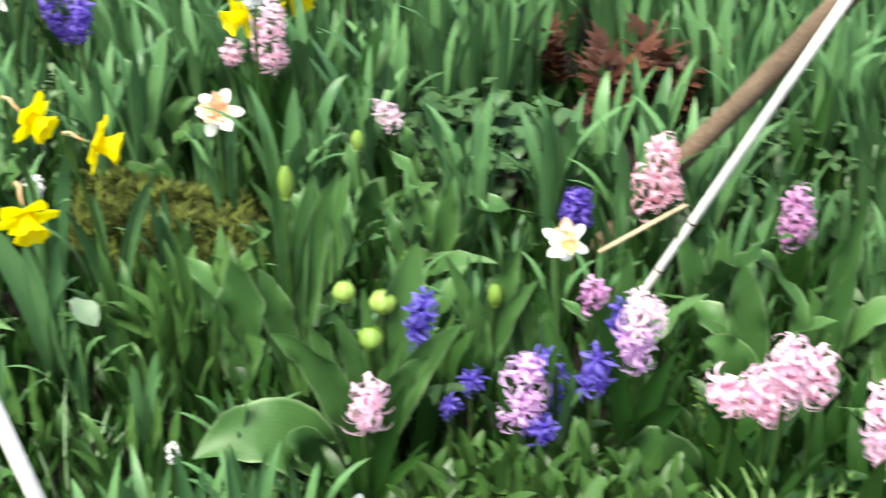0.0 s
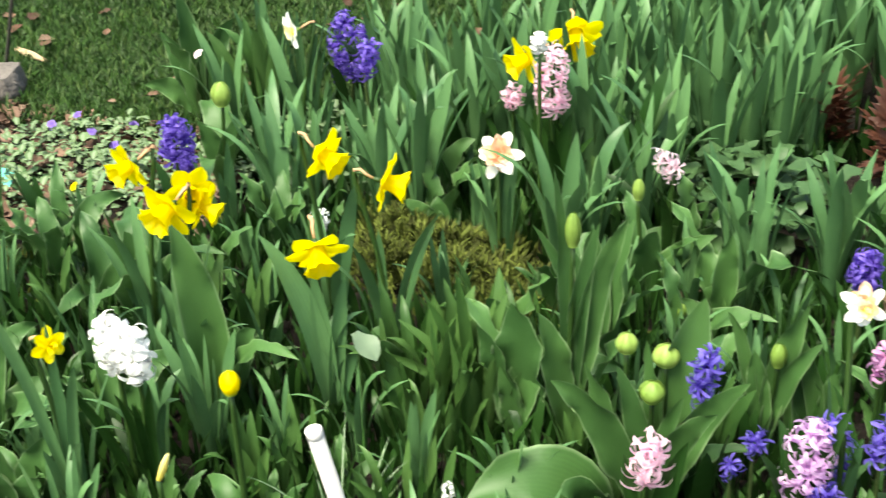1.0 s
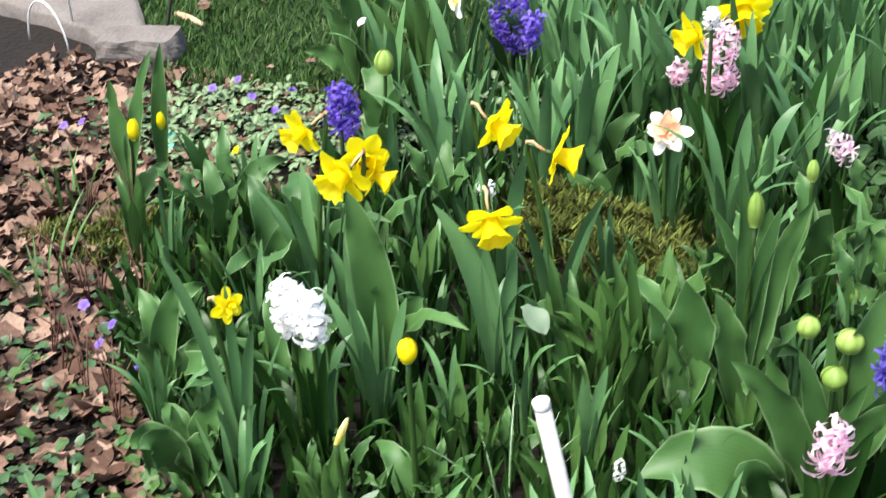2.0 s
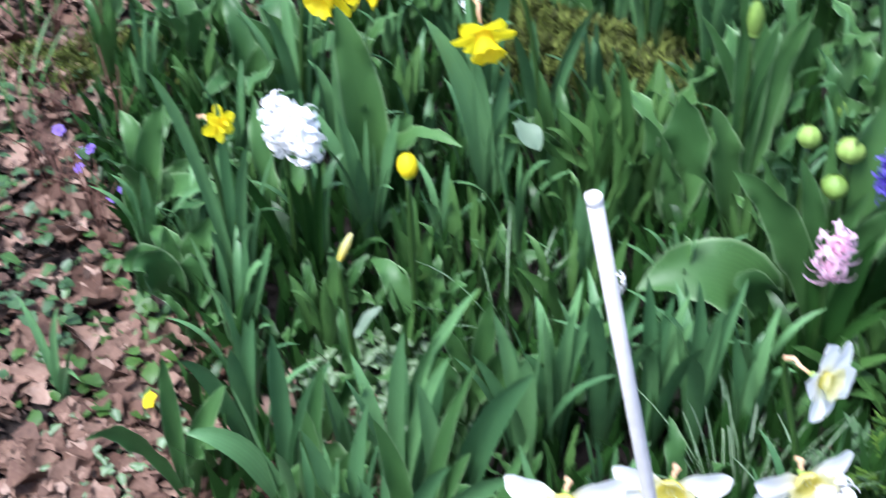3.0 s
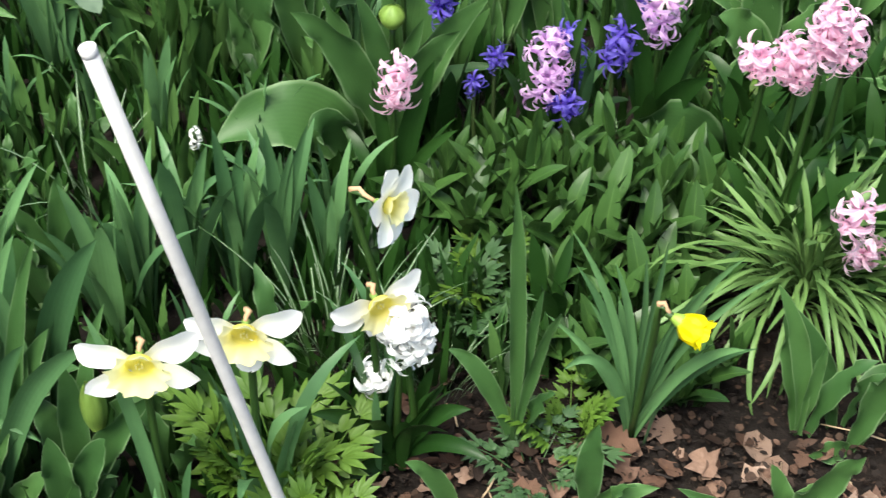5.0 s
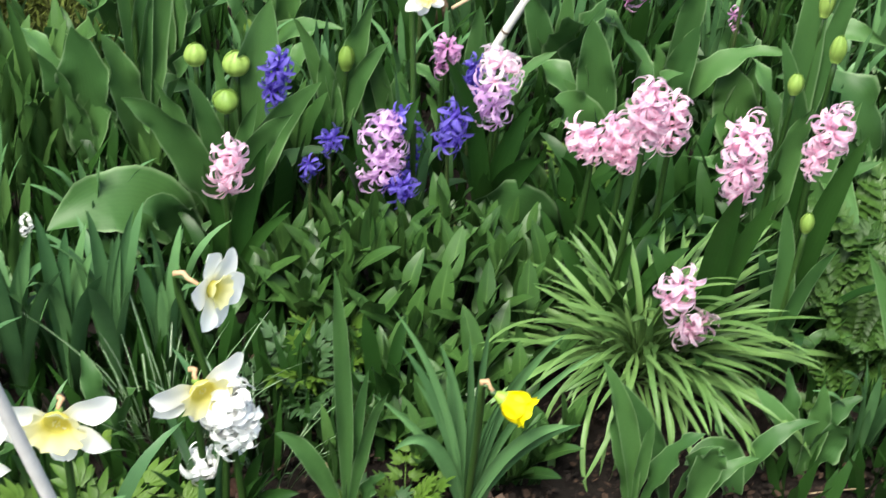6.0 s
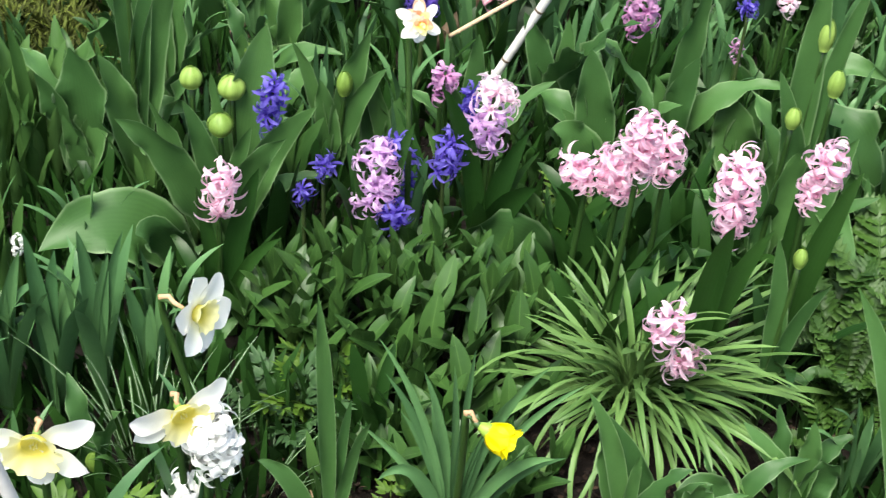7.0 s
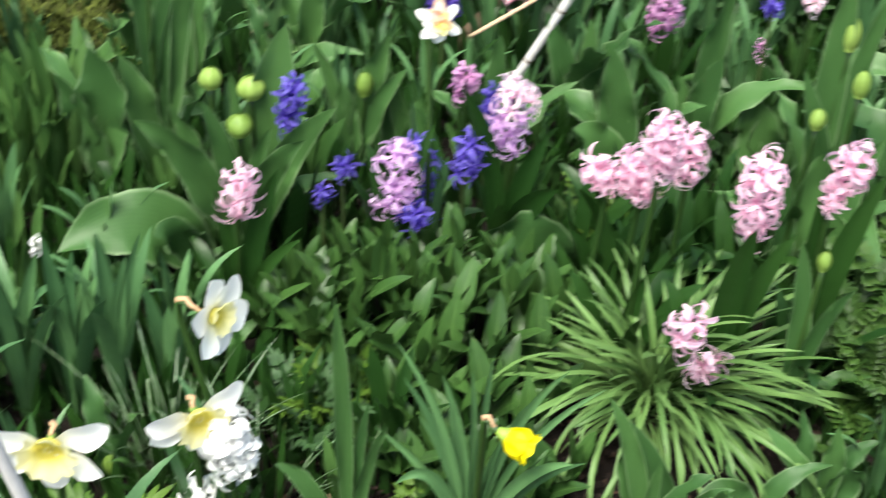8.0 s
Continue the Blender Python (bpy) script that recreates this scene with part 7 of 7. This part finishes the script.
def litter_leaves(count, place, sizes, label):
    """Curled and broken dead leaves lying over one another, in one mesh."""
    shapes = []
    for i in range(10):
        q = random.Random(50 + i)
        curl, bend, lobes = q.uniform(0.15, 0.9), q.uniform(-0.6, 0.8), q.uniform(0.1, 0.5)
        points = []
        for j in range(6):
            t = j / 5
            wd = q.uniform(0.24, 0.42) * math.sin(math.pi * min(1, 0.1 + t * 0.88)) ** 0.6 * (1 + lobes * math.cos(t * 17 + i))
            for u in (-1, -0.1, 1):
                points.append(Vector((t - 0.5, u * wd, curl * u * u * wd + bend * (t - 0.5) ** 2 + 0.05 * math.sin(7 * t + 3 * u + i))))
        shapes.append(points)
    grid = [(j * 3 + c, j * 3 + c + 1, j * 3 + c + 4, j * 3 + c + 3) for j in range(5) for c in range(2)]
    verts, faces = [], []
    for _ in range(count):
        x, y = place(r)
        m = pose(x, y, r.uniform(0.0, 0.018), r.uniform(-38, 38), r.uniform(-38, 38), r.uniform(0, 360)) @ Matrix.Scale(r.uniform(*sizes), 4)
        k = len(verts)
        verts += [m @ p for p in r.choice(shapes)]
        faces += [tuple(q + k for q in f) for f in grid]
    return tagged(new("leaf_litter", meshed("leaf_litter", verts, faces, PALE_LITTER, [(v.x, v.y) for v in verts])), label, "leaf litter", kind="stuff")


def beside_bed(r):
    y = r.uniform(0.78, 2.4)
    x = r.uniform(-1.9 - 0.62 * (y - 1.0), bed_side(y) + 0.08)
    return x - 0.6 * r.random() ** 9, y - 0.5 * r.random() ** 9


chips("soil_crumbs", 9000, lambda r: (r.uniform(-1.6, 1.1), r.uniform(0.75, 2.9)), (0.001, 0.006), DARK_CRUMBS, "dark crumbs of soil and bark")
chips("soil_crumbs", 9000, lambda r: (r.uniform(-0.3, 0.8), r.uniform(0.78, 1.3)), (0.001, 0.006), DARK_CRUMBS, "dark crumbs of soil and bark")
chips("leaf_litter", 11000, beside_bed, (0.003, 0.013), CRUMBS, "brown crumbled leaf litter and bark chips on soil")
litter_leaves(2000, beside_bed, (0.018, 0.06), "curled pale brown dead leaves on soil")
for i in range(60):
    x = r.uniform(-3.0, -0.2)
    y = lawn_edge(x) + r.uniform(0.05, 1.4)
    leaf = tagged(new("fallen_leaf", DEAD[r.randrange(8)]), "dry brown leaf fallen on the lawn", "leaf", "dry leaves on the lawn")
    leaf.matrix_basis = pose(x, y, 0.03, r.uniform(-20, 20), r.uniform(-20, 20), r.uniform(0, 360)) @ Matrix.Scale(r.uniform(0.02, 0.05), 4)
litter_leaves(900, chips_at_corner, (0.015, 0.05), "curled pale brown dead leaves on soil")
litter_leaves(120, lambda r: (r.uniform(-0.3, 0.8), r.uniform(0.8, 1.02)), (0.014, 0.045), "broken brown dead leaves on dark soil")
chips("leaf_litter", 900, lambda r: (r.uniform(-0.3, 0.8), r.uniform(0.8, 1.06)), (0.004, 0.014), CRUMBS, "broken brown dead leaves on dark soil")
litter_leaves(350, lambda r: (r.uniform(-1.15, -0.65), r.uniform(0.8, 1.2)), (0.015, 0.05), "broken brown dead leaves on dark soil")
